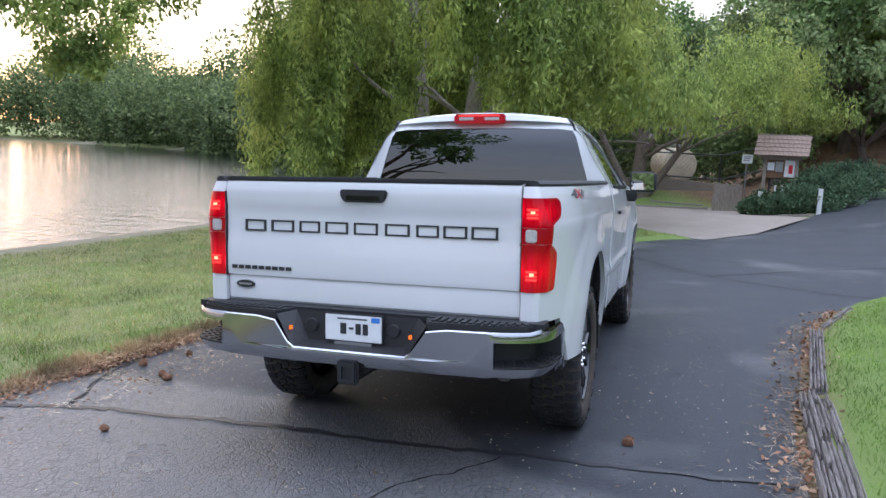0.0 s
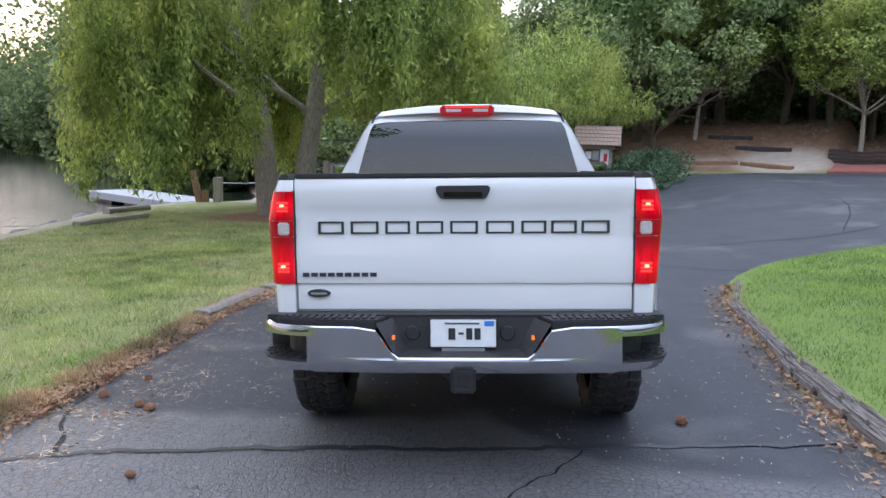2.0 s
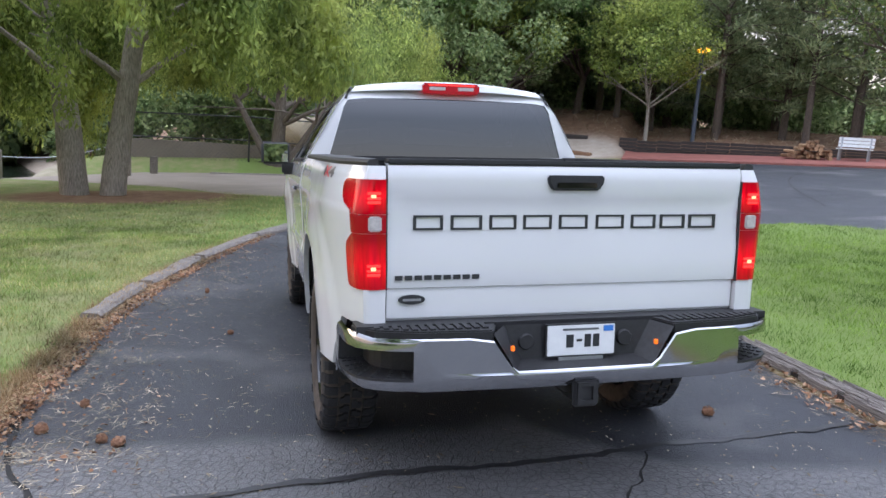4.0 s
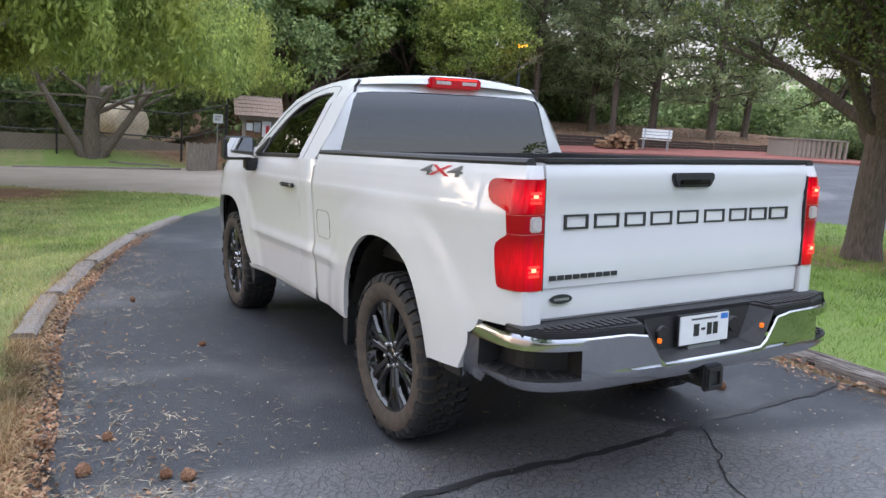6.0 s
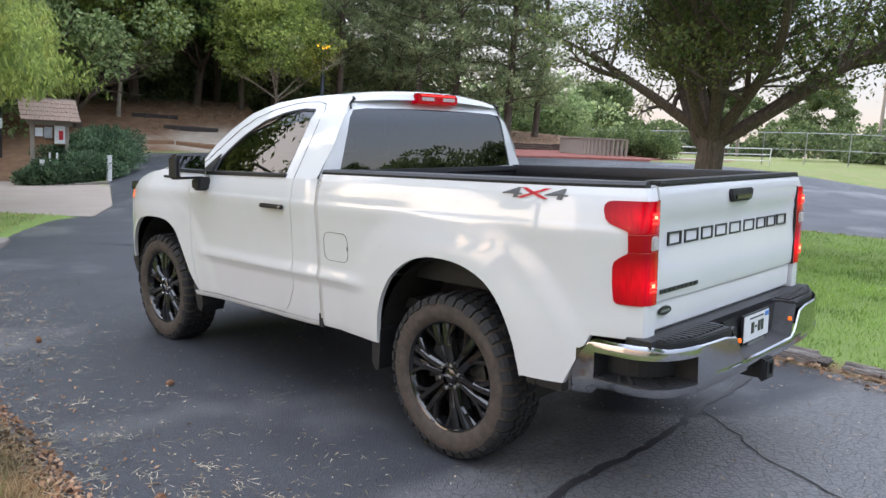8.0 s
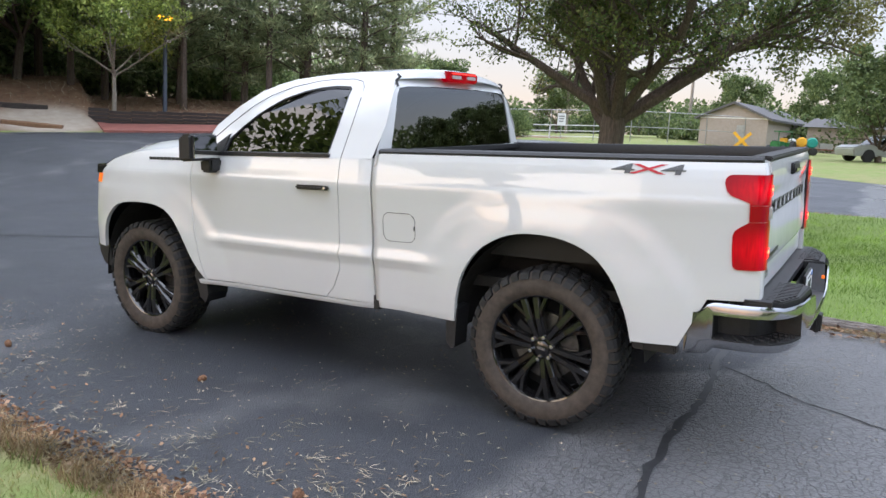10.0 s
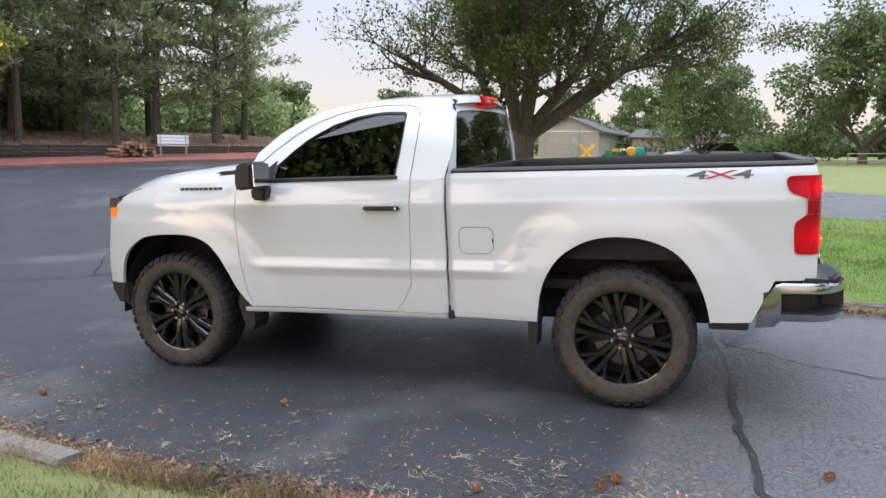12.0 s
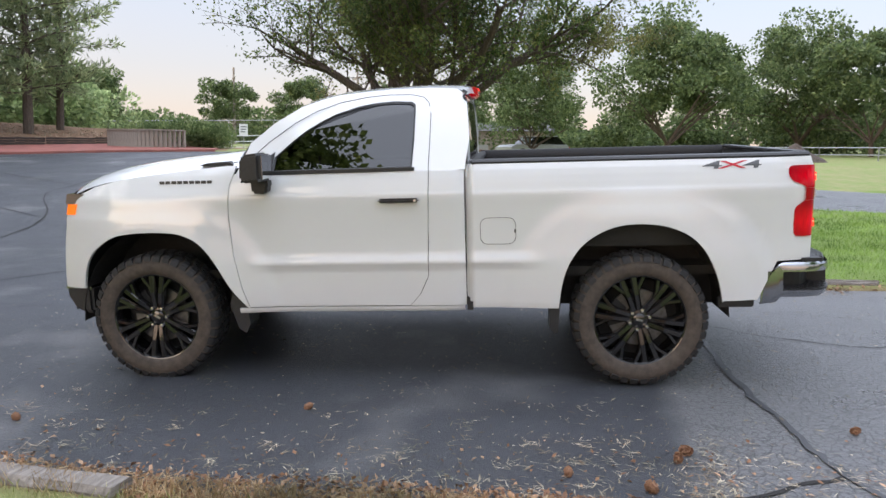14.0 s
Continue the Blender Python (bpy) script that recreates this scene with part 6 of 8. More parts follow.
def willow(name, seed, label, m, trunks, crown_r, crown_h, strands, low, bark=None, per=40):
    """Drooping tree: stems, arching limbs, and hanging strands of narrow leaves."""
    rng, rnp = random.Random(seed), np.random.default_rng(seed)
    t = thing(name, label, "willow tree", m)
    bm = bmesh.new()
    anchors = []
    for (bx, by, dx, dy, r) in trunks:
        pts, rad = grow(rng, (bx, by, -0.3), (dx, dy, 1), crown_h * 0.52, r * 1.3, r * 0.62, 0, 0.12, 7)
        add_tube(bm, pts, rad, 10)
        for i in range(9):
            a = 2 * math.pi * i / 9 + rng.uniform(-0.4, 0.4)
            st = pts[rng.randint(3, 7)]
            ln = crown_r * rng.uniform(0.45, 0.75)
            lp, lr = grow(rng, st, (math.cos(a), math.sin(a), rng.uniform(0.5, 1.2)), ln, r * 0.4, 0.015, 0.05, 0.45, 7)
            add_tube(bm, lp, lr, 6)
            anchors += lp[2:]
    part("trunk", bm, bark or BARK, t)
    cs, ds = [], []
    tufts = [(rng.uniform(0, 2 * math.pi), math.sqrt(rng.uniform(0.06, 1.0)) ** 0.8, rng.random()) for _ in range(120)]
    for i in range(strands):
        a, rr, up_ = tufts[i % len(tufts)]
        ox, oy = rng.gauss(0, 0.23), rng.gauss(0, 0.23)
        ox, oy = crown_r * rr * math.cos(a) * (1.35 if math.cos(a) > 0 else 1) + ox, crown_r * rr * math.sin(a) + oy
        a, rr = math.atan2(oy, ox), math.hypot(ox, oy)
        topz = crown_h * math.sqrt(max(0.12, 1 - (rr / (crown_r * 1.3)) ** 2)) * rng.uniform(0.62, 1.0)
        lumpy = 0.5 + 0.5 * math.sin(a * 5 + 1.3) * math.sin(rr * 0.9 + a * 2)
        endz = low(a) + rng.expovariate(1.0) * 0.5 + 0.8 * lumpy
        drop = rng.uniform(1.2, 4.0)
        if topz - endz < 0.4:
            continue
        drop = min(drop, topz - endz)
        topz = endz + drop + (topz - endz - drop) * min(1.0, max(0.0, up_ + rng.gauss(0, 0.07))) ** 1.3
        n = int(0.92 * per * drop / 2.6) + 8
        f = np.sort(rnp.uniform(0, 1, n))
        wob = rnp.normal(size=(n, 3)) * np.array([0.10, 0.10, 0.03])
        lean = np.array([math.cos(a), math.sin(a), 0]) * 0.35
        cx, cy = rr * math.cos(a), rr * math.sin(a)
        p = np.stack([cx + lean[0] * f ** 0.6, cy + lean[1] * f ** 0.6, topz - drop * f], 1) + wob
        cs.append(p)
        d = rnp.normal(size=(n, 3)) * 0.62 + np.array([0, 0, -1.15])
        ds.append(d)
    v, f = leaf_quads(np.concatenate(cs), np.concatenate(ds), 0.175, 0.029, rnp, 0.25)
    part_me("crown", fast_mesh("crown", v, f, 4, LEAF_WILLOW), t)
    return t


# the large willow on the lawn by the lake
willow("willow_tree", 3, "large willow with twin grey trunks and drooping branches", upright(-6.4, 19.4), [(-0.42, 0.1, -0.06, 0.02, 0.25), (0.38, -0.05, 0.12, 0.05, 0.23)], 4.7, 13.0, 3000,
       lambda a: 0.35 + 1.9 * (math.cos(a) > 0.1) + 0.3 * math.sin(3 * a), per=58)
willow("willow_tree", 8, "spreading willow beside the fuel tank", upright(-1.9, 30.0), [(0, 0, 0.0, 0.0, 0.24), (0.12, 0.0, 0.62, -0.1, 0.13), (-0.12, 0.0, -0.55, 0.0, 0.13)], 6.2, 8.0, 2300, lambda a: 2.3, BARK_MID, per=46)


# the pear tree on the lawn island
def pear_tree():
    rng, rnp = random.Random(21), np.random.default_rng(21)
    t = thing("pear_tree", "spreading tree with thin yellowing foliage and bare twigs", "tree", upright(5.6, 6.9))
    bm = bmesh.new()
    pts, rad = grow(rng, (0, 0, -0.1), (0.02, 0.0, 1), 1.85, 0.24, 0.185, 0, 0.06, 5)
    rad[0], rad[1] = 0.30, 0.23
    add_tube(bm, pts, rad, 12)
    top = pts[-1]
    cs, ds = [], []

    def twig(start, d, ln, r, depth, bare):
        lp, lr = grow(rng, start, d, ln, r, r * 0.45, -0.015 if depth < 2 else 0.01, 0.42, 6 if depth < 2 else 4)
        add_tube(bm, lp, lr, 7 if depth < 1 else (5 if depth < 3 else 3), False)
        if depth < 3:
            for j in range((7, 6, 4)[depth]):
                k_ = rng.randint(2, len(lp) - 1)
                axis = (lp[k_] - lp[k_ - 1]).normalized()
                side = Vector((rng.uniform(-1, 1), rng.uniform(-1, 1), rng.uniform(-0.25, 0.9))).normalized()
                twig(lp[k_], axis * 0.55 + side * 0.9, ln * rng.uniform(0.42, 0.62), max(0.005, lr[k_] * 0.55), depth + 1, bare)
        if depth >= 1:
            for q in lp[1:]:
                for _ in range(3 if depth > 1 else 1):
                    if rng.random() < bare:
                        continue
                    n = 6
                    cs.append(np.array(q) + rnp.normal(size=(n, 3)) * 0.085)
                    ds.append(rnp.normal(size=(n, 3)) + np.array([0, 0, -0.5]))
    limbs = [(0.9, 0.15, 1.0), (-0.85, 0.3, 1.0), (0.35, 0.9, 1.1), (-0.3, -0.9, 1.0), (0.75, -0.65, 0.95), (-0.1, 0.1, 1.6), (-0.7, -0.55, 1.3), (0.1, -0.95, 0.5), (0.5, 0.5, 1.5), (-0.05, 0.95, 0.6)]
    for d in limbs:
        bare = 0.85 if d[1] > 0.6 else 0.5
        twig(top - Vector((0, 0, rng.uniform(0, 0.35))), d, rng.uniform(2.3, 3.0), 0.10, 0, bare)
    part("trunk", bm, BARK_DARK, t)
    v, f = leaf_quads(np.concatenate(cs), np.concatenate(ds), 0.066, 0.018, rnp)
    part_me("crown", fast_mesh("crown", v, f, 4, LEAF_PEAR), t)


pear_tree()

# woods behind the car park and along the north side
PINES = [pine_tree("pine_tree", 31, 12.5, 3.2, "tall dark pine behind the retaining wall", 11000, 0.12), pine_tree("pine_tree", 32, 10.5, 2.7, "dark pine behind the retaining wall", 9000, 0.12), pine_tree("pine_tree", 33, 13.5, 2.9, "tall thin-crowned pine with a bare lower trunk", 7500, 0.24)]
BROADS = [broad_tree("broadleaf_tree", 41, 8.5, 3.4, 0.17, LEAF_BROAD, 0.25, 8500, "green broadleaf tree on the straw slope"),
          broad_tree("broadleaf_tree", 42, 10.0, 3.8, 0.2, LEAF_BRIGHT, 0.25, 8500, "bright green broadleaf tree"),
          broad_tree("broadleaf_tree", 43, 7.0, 3.2, 0.14, LEAF_FIELD, 0.26, 8500, "rounded dark green tree", low=0.12),
          broad_tree("young_tree", 44, 6.4, 2.7, 0.085, LEAF_WILLOW, 0.15, 13000, "slim young tree with a pale stem and airy crown", bark=BARK, low=0.26, clumps=90),
          broad_tree("feathery_tree", 45, 8.5, 3.3, 0.16, LEAF_WOODS, 0.17, 20000, "grey-green tree with boughs sweeping to the ground", low=0.07, clumps=80),
          broad_tree("field_tree", 46, 7.4, 3.5, 0.2, LEAF_FIELD, 0.2, 19000, "full-crowned olive green tree at the field's edge", low=0.1, clumps=75)]


def plant(src, spots, group):
    first = True
    for x, y, turn, k_ in spots:
        m = upright(x, y, turn)
        src.scale = (k_, k_, k_)
        if first:
            src.matrix_basis = m @ Matrix.Scale(k_, 4)
            tagged(src, group=group)
            first = False
        else:
            c = copy_thing(src, m)
            c.scale = (k_, k_, k_)


plant(PINES[0], [(21.9, 27.6, 0, 1.0), (25.6, 25.4, 80, 0.95), (18.6, 32.6, 140, 1.05), (14.9, 37.9, 20, 1.1)], "pines behind the car park")
plant(PINES[1], [(23.6, 25.6, 30, 1.0), (20.3, 30.1, 100, 1.0), (16.6, 35.4, 220, 1.1), (12.1, 41.2, 60, 1.2), (22.7, 33.8, 0, 1.2)], "pines behind the car park")
plant(PINES[2], [(19.9, 28.1, 0, 1.0), (17.4, 30.9, 90, 0.95), (24.4, 30.1, 30, 1.0), (14.1, 34.2, 180, 0.9)], "pines behind the car park")
plant(BROADS[0], [(10.4, 37.5, 0, 1.0), (4.5, 47.0, 70, 1.1), (-4.5, 50.0, 150, 1.1), (-9.0, 44.0, 10, 1.0), (1.0, 55.0, 30, 1.2), (15.8, 42.8, 200, 1.2), (-14.0, 54.0, 90, 1.1), (6.8, 46.9, 60, 1.3)], "woods north of the apron")
plant(BROADS[1], [(5.9, 35.0, 0, 0.95), (12.9, 36.3, 40, 0.85), (-2.0, 58.0, 160, 1.2), (9.2, 42.8, 80, 1.2), (19.9, 39.5, 120, 1.1)], "woods north of the apron")
plant(BROADS[2], [(42.0, -17.5, 200, 0.9), (36.0, -20.0, 80, 0.9), (30.0, -26.0, 20, 0.62), (64.0, -14.0, 60, 1.2), (66.0, 33.0, 0, 0.9), (74.0, 27.0, 100, 1.0), (58.0, 42.0, 200, 1.0), (22.0, -30.0, 10, 0.6), (80.0, 10.0, 30, 1.1), (48.0, -26.0, 0, 1.0), (90.0, 20.0, 30, 1.1), (70, 50, 30, 1.1)], "trees round the field")
plant(BROADS[3], [(14.2, 31.4, 0, 1.12), (8.4, 34.5, 60, 1.0)], "young trees on the straw slope")


plant(BROADS[5], [(44.6, -5.6, 0, 0.9), (39.0, 3.8, 120, 0.82), (48.6, -15.6, 40, 1.25)], "full trees at the field's edge")
plant(BROADS[4], [(6.4, 33.6, 0, 1.0), (9.6, 38.0, 130, 1.1)], "sweeping trees behind the kiosk")


# far shore: a continuous belt of bushes and small trees
def leaf_belt(name, label, spots, leaf, mat, seed, per=900):
    rnp = np.random.default_rng(seed)
    cs, ds = [], []
    for x, y, z, r, h in spots:
        for _ in range(5):
            c = np.array([x, y, z + h * 0.5]) + rnp.normal(size=3) * np.array([r, r, h * 0.5]) * 0.42
            p, u = blob_points(rnp, per // 5, c, (r * 0.62, r * 0.62, h * 0.36), 0.5)
            p[:, 2] = np.maximum(p[:, 2], z)
            cs.append(p)
            ds.append(u + rnp.normal(size=u.shape) * 0.6)
    v, f = leaf_quads(np.concatenate(cs), np.concatenate(ds), leaf, leaf * 0.38, rnp)
    ob = part_me(name, fast_mesh(name, v, f, 4, mat))
    return tagged(ob, label, "woods", kind="stuff")


rng = random.Random(9)
dip = lambda i: 1 - 0.5 * math.exp(-((i - 41) / 7.0) ** 2)
shore = smooth_line([(-13, 36), (-17, 43), (-24, 53), (-35, 66), (-50, 77), (-72, 86), (-99, 91), (-142, 88), (-200, 60)], 9)
leaf_belt("far_shore_woods", "dense green bushes and trees along the far shore", [(x + rng.uniform(-1, 2), y + rng.uniform(0, 3), -1.2, rng.uniform(2.0, 3.2) * (1 + i / 60), rng.uniform(3.6, 5.6) * (1 + i / 45)) for i, (x, y) in enumerate(shore[:60])], 0.5, LEAF_BROAD, 5, 1500)
leaf_belt("far_shore_woods", "taller trees behind the far shore", [(x * 1.06 - 2, y * 1.06 + 6, -1.0, rng.uniform(3.0, 4.5) * (1 + i / 60), rng.uniform(7.5, 10.5) * (1 + i / 60) * dip(i + 1)) for i, (x, y) in enumerate(shore[1:54])], 0.5, LEAF_BROAD, 6, 1500)
leaf_belt("far_shore_woods", "high trees closing the far bank", [(x * 1.12 - 3, y * 1.12 + 11, -0.8, rng.uniform(4.5, 6.0) * (1 + i / 60), rng.uniform(9.0, 12.5) * (1 + i / 70) * dip(i + 2)) for i, (x, y) in enumerate(shore[2:54])], 0.6, LEAF_BROAD, 16, 1400)
leaf_belt("north_woods", "dark undergrowth behind the fence", [(x, 36.5 + rng.uniform(-0.5, 3) + max(0, x - 3) * 0.4, land1(x, 37) - 0.2, 2.0, rng.uniform(2.8, 5.5)) for x in np.linspace(-11, 14, 22)], 0.25, LEAF_WOODS, 7, 1800)
leaf_belt("hill_undergrowth", "undergrowth among the pines", [(13 + 20 * f + rng.uniform(-2, 2), 41.5 - 13 * f + rng.uniform(-1, 5), land1(13 + 20 * f, 41.5 - 13 * f), 2.2, rng.uniform(2.6, 4.4)) for f in np.linspace(0, 1, 24)], 0.28, LEAF_WOODS, 8, 1600)
leaf_belt("hill_undergrowth", "low dark thicket behind the pines", [(14 + 26 * f, 45 - 11 * f + rng.uniform(-1, 1), land1(14 + 26 * f, 45 - 11 * f) - 0.3, 2.4, rng.uniform(3.0, 4.6)) for f in np.linspace(0, 1, 18)], 0.36, LEAF_BROAD, 18, 1300)
leaf_belt("hill_woods", "dense dark woods closing the hill", [(-12 + 46 * f + rng.uniform(-2, 2), 55 - 17 * f ** 1.5 + rng.uniform(-1, 4), land1(-12 + 46 * f, 55 - 17 * f ** 1.5) - 0.3, rng.uniform(2.6, 3.6), rng.uniform(7.5, 12.0) * (1 - 0.62 * f)) for f in np.linspace(0, 0.74, 22)], 0.42, LEAF_WOODS, 14, 2400)
leaf_belt("field_hedge", "distant hedges and trees round the field", [(70 + 60 * math.cos(a) * 0.9, 20 + 75 * math.sin(a), land1(70 + 54 * math.cos(a), 20 + 75 * math.sin(a)), 5.0, rng.uniform(3.5, 7.5)) for a in np.linspace(-1.35, 1.1, 30)], 0.7, LEAF_FIELD, 9, 1600)
leaf_belt("field_undergrowth", "low bushes under the field trees", [(60 - 12 * f + rng.uniform(-2, 2), 22 - 52 * f, land1(60 - 12 * f, 22 - 52 * f), 2.4, rng.uniform(1.8, 3.4)) for f in np.linspace(0, 1, 22)], 0.3, LEAF_FIELD, 12, 1200)
# woods behind the path, which close the place to the south
leaf_belt("south_woods", "trees south of the drive", [(40 * math.cos(a) - 2 + rng.uniform(-3, 3), -14 + 34 * math.sin(a), land1(40 * math.cos(a), -14 + 34 * math.sin(a)), 4.0, rng.uniform(2.6, 6.2)) for a in np.linspace(-2.75, -0.35, 30)], 0.6, LEAF_BROAD, 10, 1100)

# lakeside tree whose boughs overhang the lawn
t_ = broad_tree("lakeside_tree", 55, 12.5, 4.3, 0.26, LEAF_WILLOW, 0.2, 42000, "lakeside tree with low overhanging boughs", lean=(0.6, 2.8), low=0.36, clumps=110,
                hang=[(2.47, -1.01, 4.39, 0.62), (2.89, -0.86, 3.99, 0.5), (3.06, -1.26, 4.41, 0.6), (3.05, -0.15, 4.53, 0.6), (3.57, -0.08, 4.26, 0.5), (3.59, -0.46, 3.84, 0.42), (3.22, -0.67, 3.67, 0.42), (2.76, -0.57, 3.56, 0.38), (3.37, 0.53, 4.71, 0.5), (2.86, -0.46, 4.37, 0.5), (3.47, -0.71, 3.45, 0.32), (3.55, 1.06, 4.74, 0.5)])
t_.matrix_world = upright(-11.6, 9.4)
c_ = copy_thing(BROADS[1], upright(-9.7, -6.6, 130))


# ---- built things round the car park ----
def along_rim(f):
    """Point on the lot's rim and its outward direction at segment f."""
    i = min(int(f), len(LOT_RIM) - 2)
    t = f - i
    (x1, y1), (x2, y2) = LOT_RIM[i], LOT_RIM[i + 1]
    d = Vector((x2 - x1, y2 - y1)).normalized()
    return Vector((x1 + (x2 - x1) * t, y1 + (y2 - y1) * t)), Vector((-d.y, d.x))


def offset_line(f0, f1, n, off):
    out = []
    for i in range(n + 1):
        p, o = along_rim(f0 + (f1 - f0) * i / n)
        p2, o2 = along_rim(max(0, f0 + (f1 - f0) * i / n - 0.25))
        p3, o3 = along_rim(min(6.99, f0 + (f1 - f0) * i / n + 0.25))
        o = (o + o2 + o3).normalized()
        out.append((p.x + o.x * off, p.y + o.y * off))
    return out


def build_wall_and_paving():
    # red paving between kerb and wall
    a, b = offset_line(2.6, 6.9, 30, 0.0), offset_line(2.6, 6.9, 30, 2.9)
    bm = bmesh.new()
    rows = []
    for p, q in zip(a, b):
        rows.append([bm.verts.new((p[0] + (q[0] - p[0]) * f, p[1] + (q[1] - p[1]) * f, land1(p[0] + (q[0] - p[0]) * f, p[1] + (q[1] - p[1]) * f) + 0.09)) for f in (0, 0.33, 0.66, 1)])
    for r1, r2 in zip(rows, rows[1:]):
        for i in range(3):
            bm.faces.new((r1[i], r2[i], r2[i + 1], r1[i + 1]))
    bmesh.ops.recalc_face_normals(bm, faces=bm.faces)
    if sum(f.normal.z for f in bm.faces) < 0:
        bmesh.ops.reverse_faces(bm, faces=bm.faces)
    r = bmesh.ops.extrude_edge_only(bm, edges=[e for e in bm.edges if e.is_boundary])
    for g in r["geom"]:
        if isinstance(g, bmesh.types.BMVert):
            g.co.z -= 0.3
    tagged(part("pavement_red", bm, RED_PAVE, smooth=False), "red tinted kerb and walk before the timber wall", "pavement", kind="structure")
    # timber retaining wall, course by course
    wall = thing("wall_retaining", "dark timber retaining wall of stacked beams", "retaining wall", kind="structure")
    line = offset_line(2.5, 6.6, 18, 3.0)
    rng = random.Random(4)
    for i, (p, q) in enumerate(zip(line, line[1:])):
        p, q = Vector(p), Vector(q)
        d = (q - p)
        z0 = min(land1(*(p - d.orthogonal().normalized() * 0)), 99)
        n = d.normalized()
        o = Vector((-n.y, n.x))
        base = min(land1(p.x - o.x * 0.5, p.y - o.y * 0.5), land1(q.x - o.x * 0.5, q.y - o.y * 0.5))
        top = (land1(p.x + o.x * 1.0, p.y + o.y * 1.0) + land1(q.x + o.x * 1.0, q.y + o.y * 1.0)) / 2
        courses = 5
        hgt = (top - base + 0.12) / courses
        for c in range(courses):
            ang = math.atan2(d.y, d.x)
            m = Matrix.Translation(((p.x + q.x) / 2 + o.x * rng.uniform(-0.02, 0.02), (p.y + q.y) / 2 + o.y * rng.uniform(-0.02, 0.02), base - 0.05 + hgt * (c + 0.5))) @ Matrix.Rotation(ang, 4, "Z")
            ob = part("beam", box((-d.length / 2 + 0.005, -0.11, -hgt / 2 + 0.008), (d.length / 2 - 0.005, 0.11, hgt / 2 - 0.008)), WOOD_DARK, wall, bevel=0.015)
            ob.matrix_basis = m


build_wall_and_paving()


def street_lamp(x, y):
    t = thing("street_lamp", "blue-grey street lamp with a glowing orange head", "street lamp", upright(x, y))
    part("pole", tube([(0, 0, -0.2), (0, 0, 1.8), (0, 0, 3.65)], [0.10, 0.09, 0.075], 12), POLE_BLUE, t)
    bm = bmesh.new()
    bmesh.ops.create_uvsphere(bm, u_segments=16, v_segments=10, radius=1, matrix=Matrix.Translation((0, 0, 4.0)) @ Matrix.Diagonal((0.32, 0.32, 0.13, 1)))
    part("globe", bm, STREET_GLOW, t, "glowing orange lamp head")
    part("cap", tube([(0, 0, 4.07), (0, 0, 4.15)], [0.31, 0.09], 16), POLE_BLUE, t)
    part("neck", tube([(0, 0, 3.6), (0, 0, 3.9)], [0.09, 0.15], 12), POLE_BLUE, t)
    part("fixture", box((0.08, -0.07, 3.0), (0.25, 0.07, 3.1)), WHITE_PAINT, t, "small white flood lamp", bevel=0.01)


street_lamp(15.9, 30.3)


def bench(x, y, turn):
    t = thing("park_bench", "white slatted park bench before the timber wall", "bench", upright(x, y, turn, 0.09))
    for i in range(3):
        part("seat_slat", box((-0.62, -0.20 + i * 0.15, 0.43), (0.62, -0.07 + i * 0.15, 0.47)), WHITE_PAINT, t)
        part("back_slat", box((-0.62, 0.27 + i * 0.025, 0.52 + i * 0.13), (0.62, 0.30 + i * 0.025, 0.63 + i * 0.13)), WHITE_PAINT, t)
    for sx in (-0.5, 0.5):
        part("leg", prism([(-0.2, 0.0), (-0.12, 0.0), (-0.1, 0.43), (0.2, 0.43), (0.2, 0.0), (0.28, 0.0), (0.36, 0.88), (0.31, 0.88), (0.25, 0.47), (-0.2, 0.47)], 0, sx - 0.03, sx + 0.03), METAL_GREY, t, smooth=False)


bench(19.4, 24.75, -50)


def woodpile(x, y, turn):
    t = thing("woodpile", "stack of split firewood logs on the red walk", "woodpile", upright(x, y, turn, 0.09) @ Matrix.Scale(1.05, 4))
    rng = random.Random(12)
    row = 0
    for lev, n in enumerate((9, 8, 6, 4, 2)):
        for i in range(n):
            r = rng.uniform(0.055, 0.095)
            x0 = (i - (n - 1) / 2) * 0.19 + rng.uniform(-0.03, 0.03) + 0.1 * lev * 0.4
            zz, tw = 0.08 + lev * 0.14 + rng.uniform(-0.02, 0.03), rng.uniform(-0.22, 0.22)
            bm = tube([(x0 - tw, -0.24 + rng.uniform(-0.08, 0.08), zz), (x0 + tw, 0.24, zz + rng.uniform(-0.03, 0.05))], r, 6)
            part("log", bm, rng.choice((LOG_END, WOOD_BROWN, LOG_END)), t, smooth=False)


LOG_END = simple("cut_log", (0.42, 0.27, 0.15), (0.22, 0.13, 0.07), 8, 0.85, bump=0.3)
woodpile(18.3, 25.9, -45)


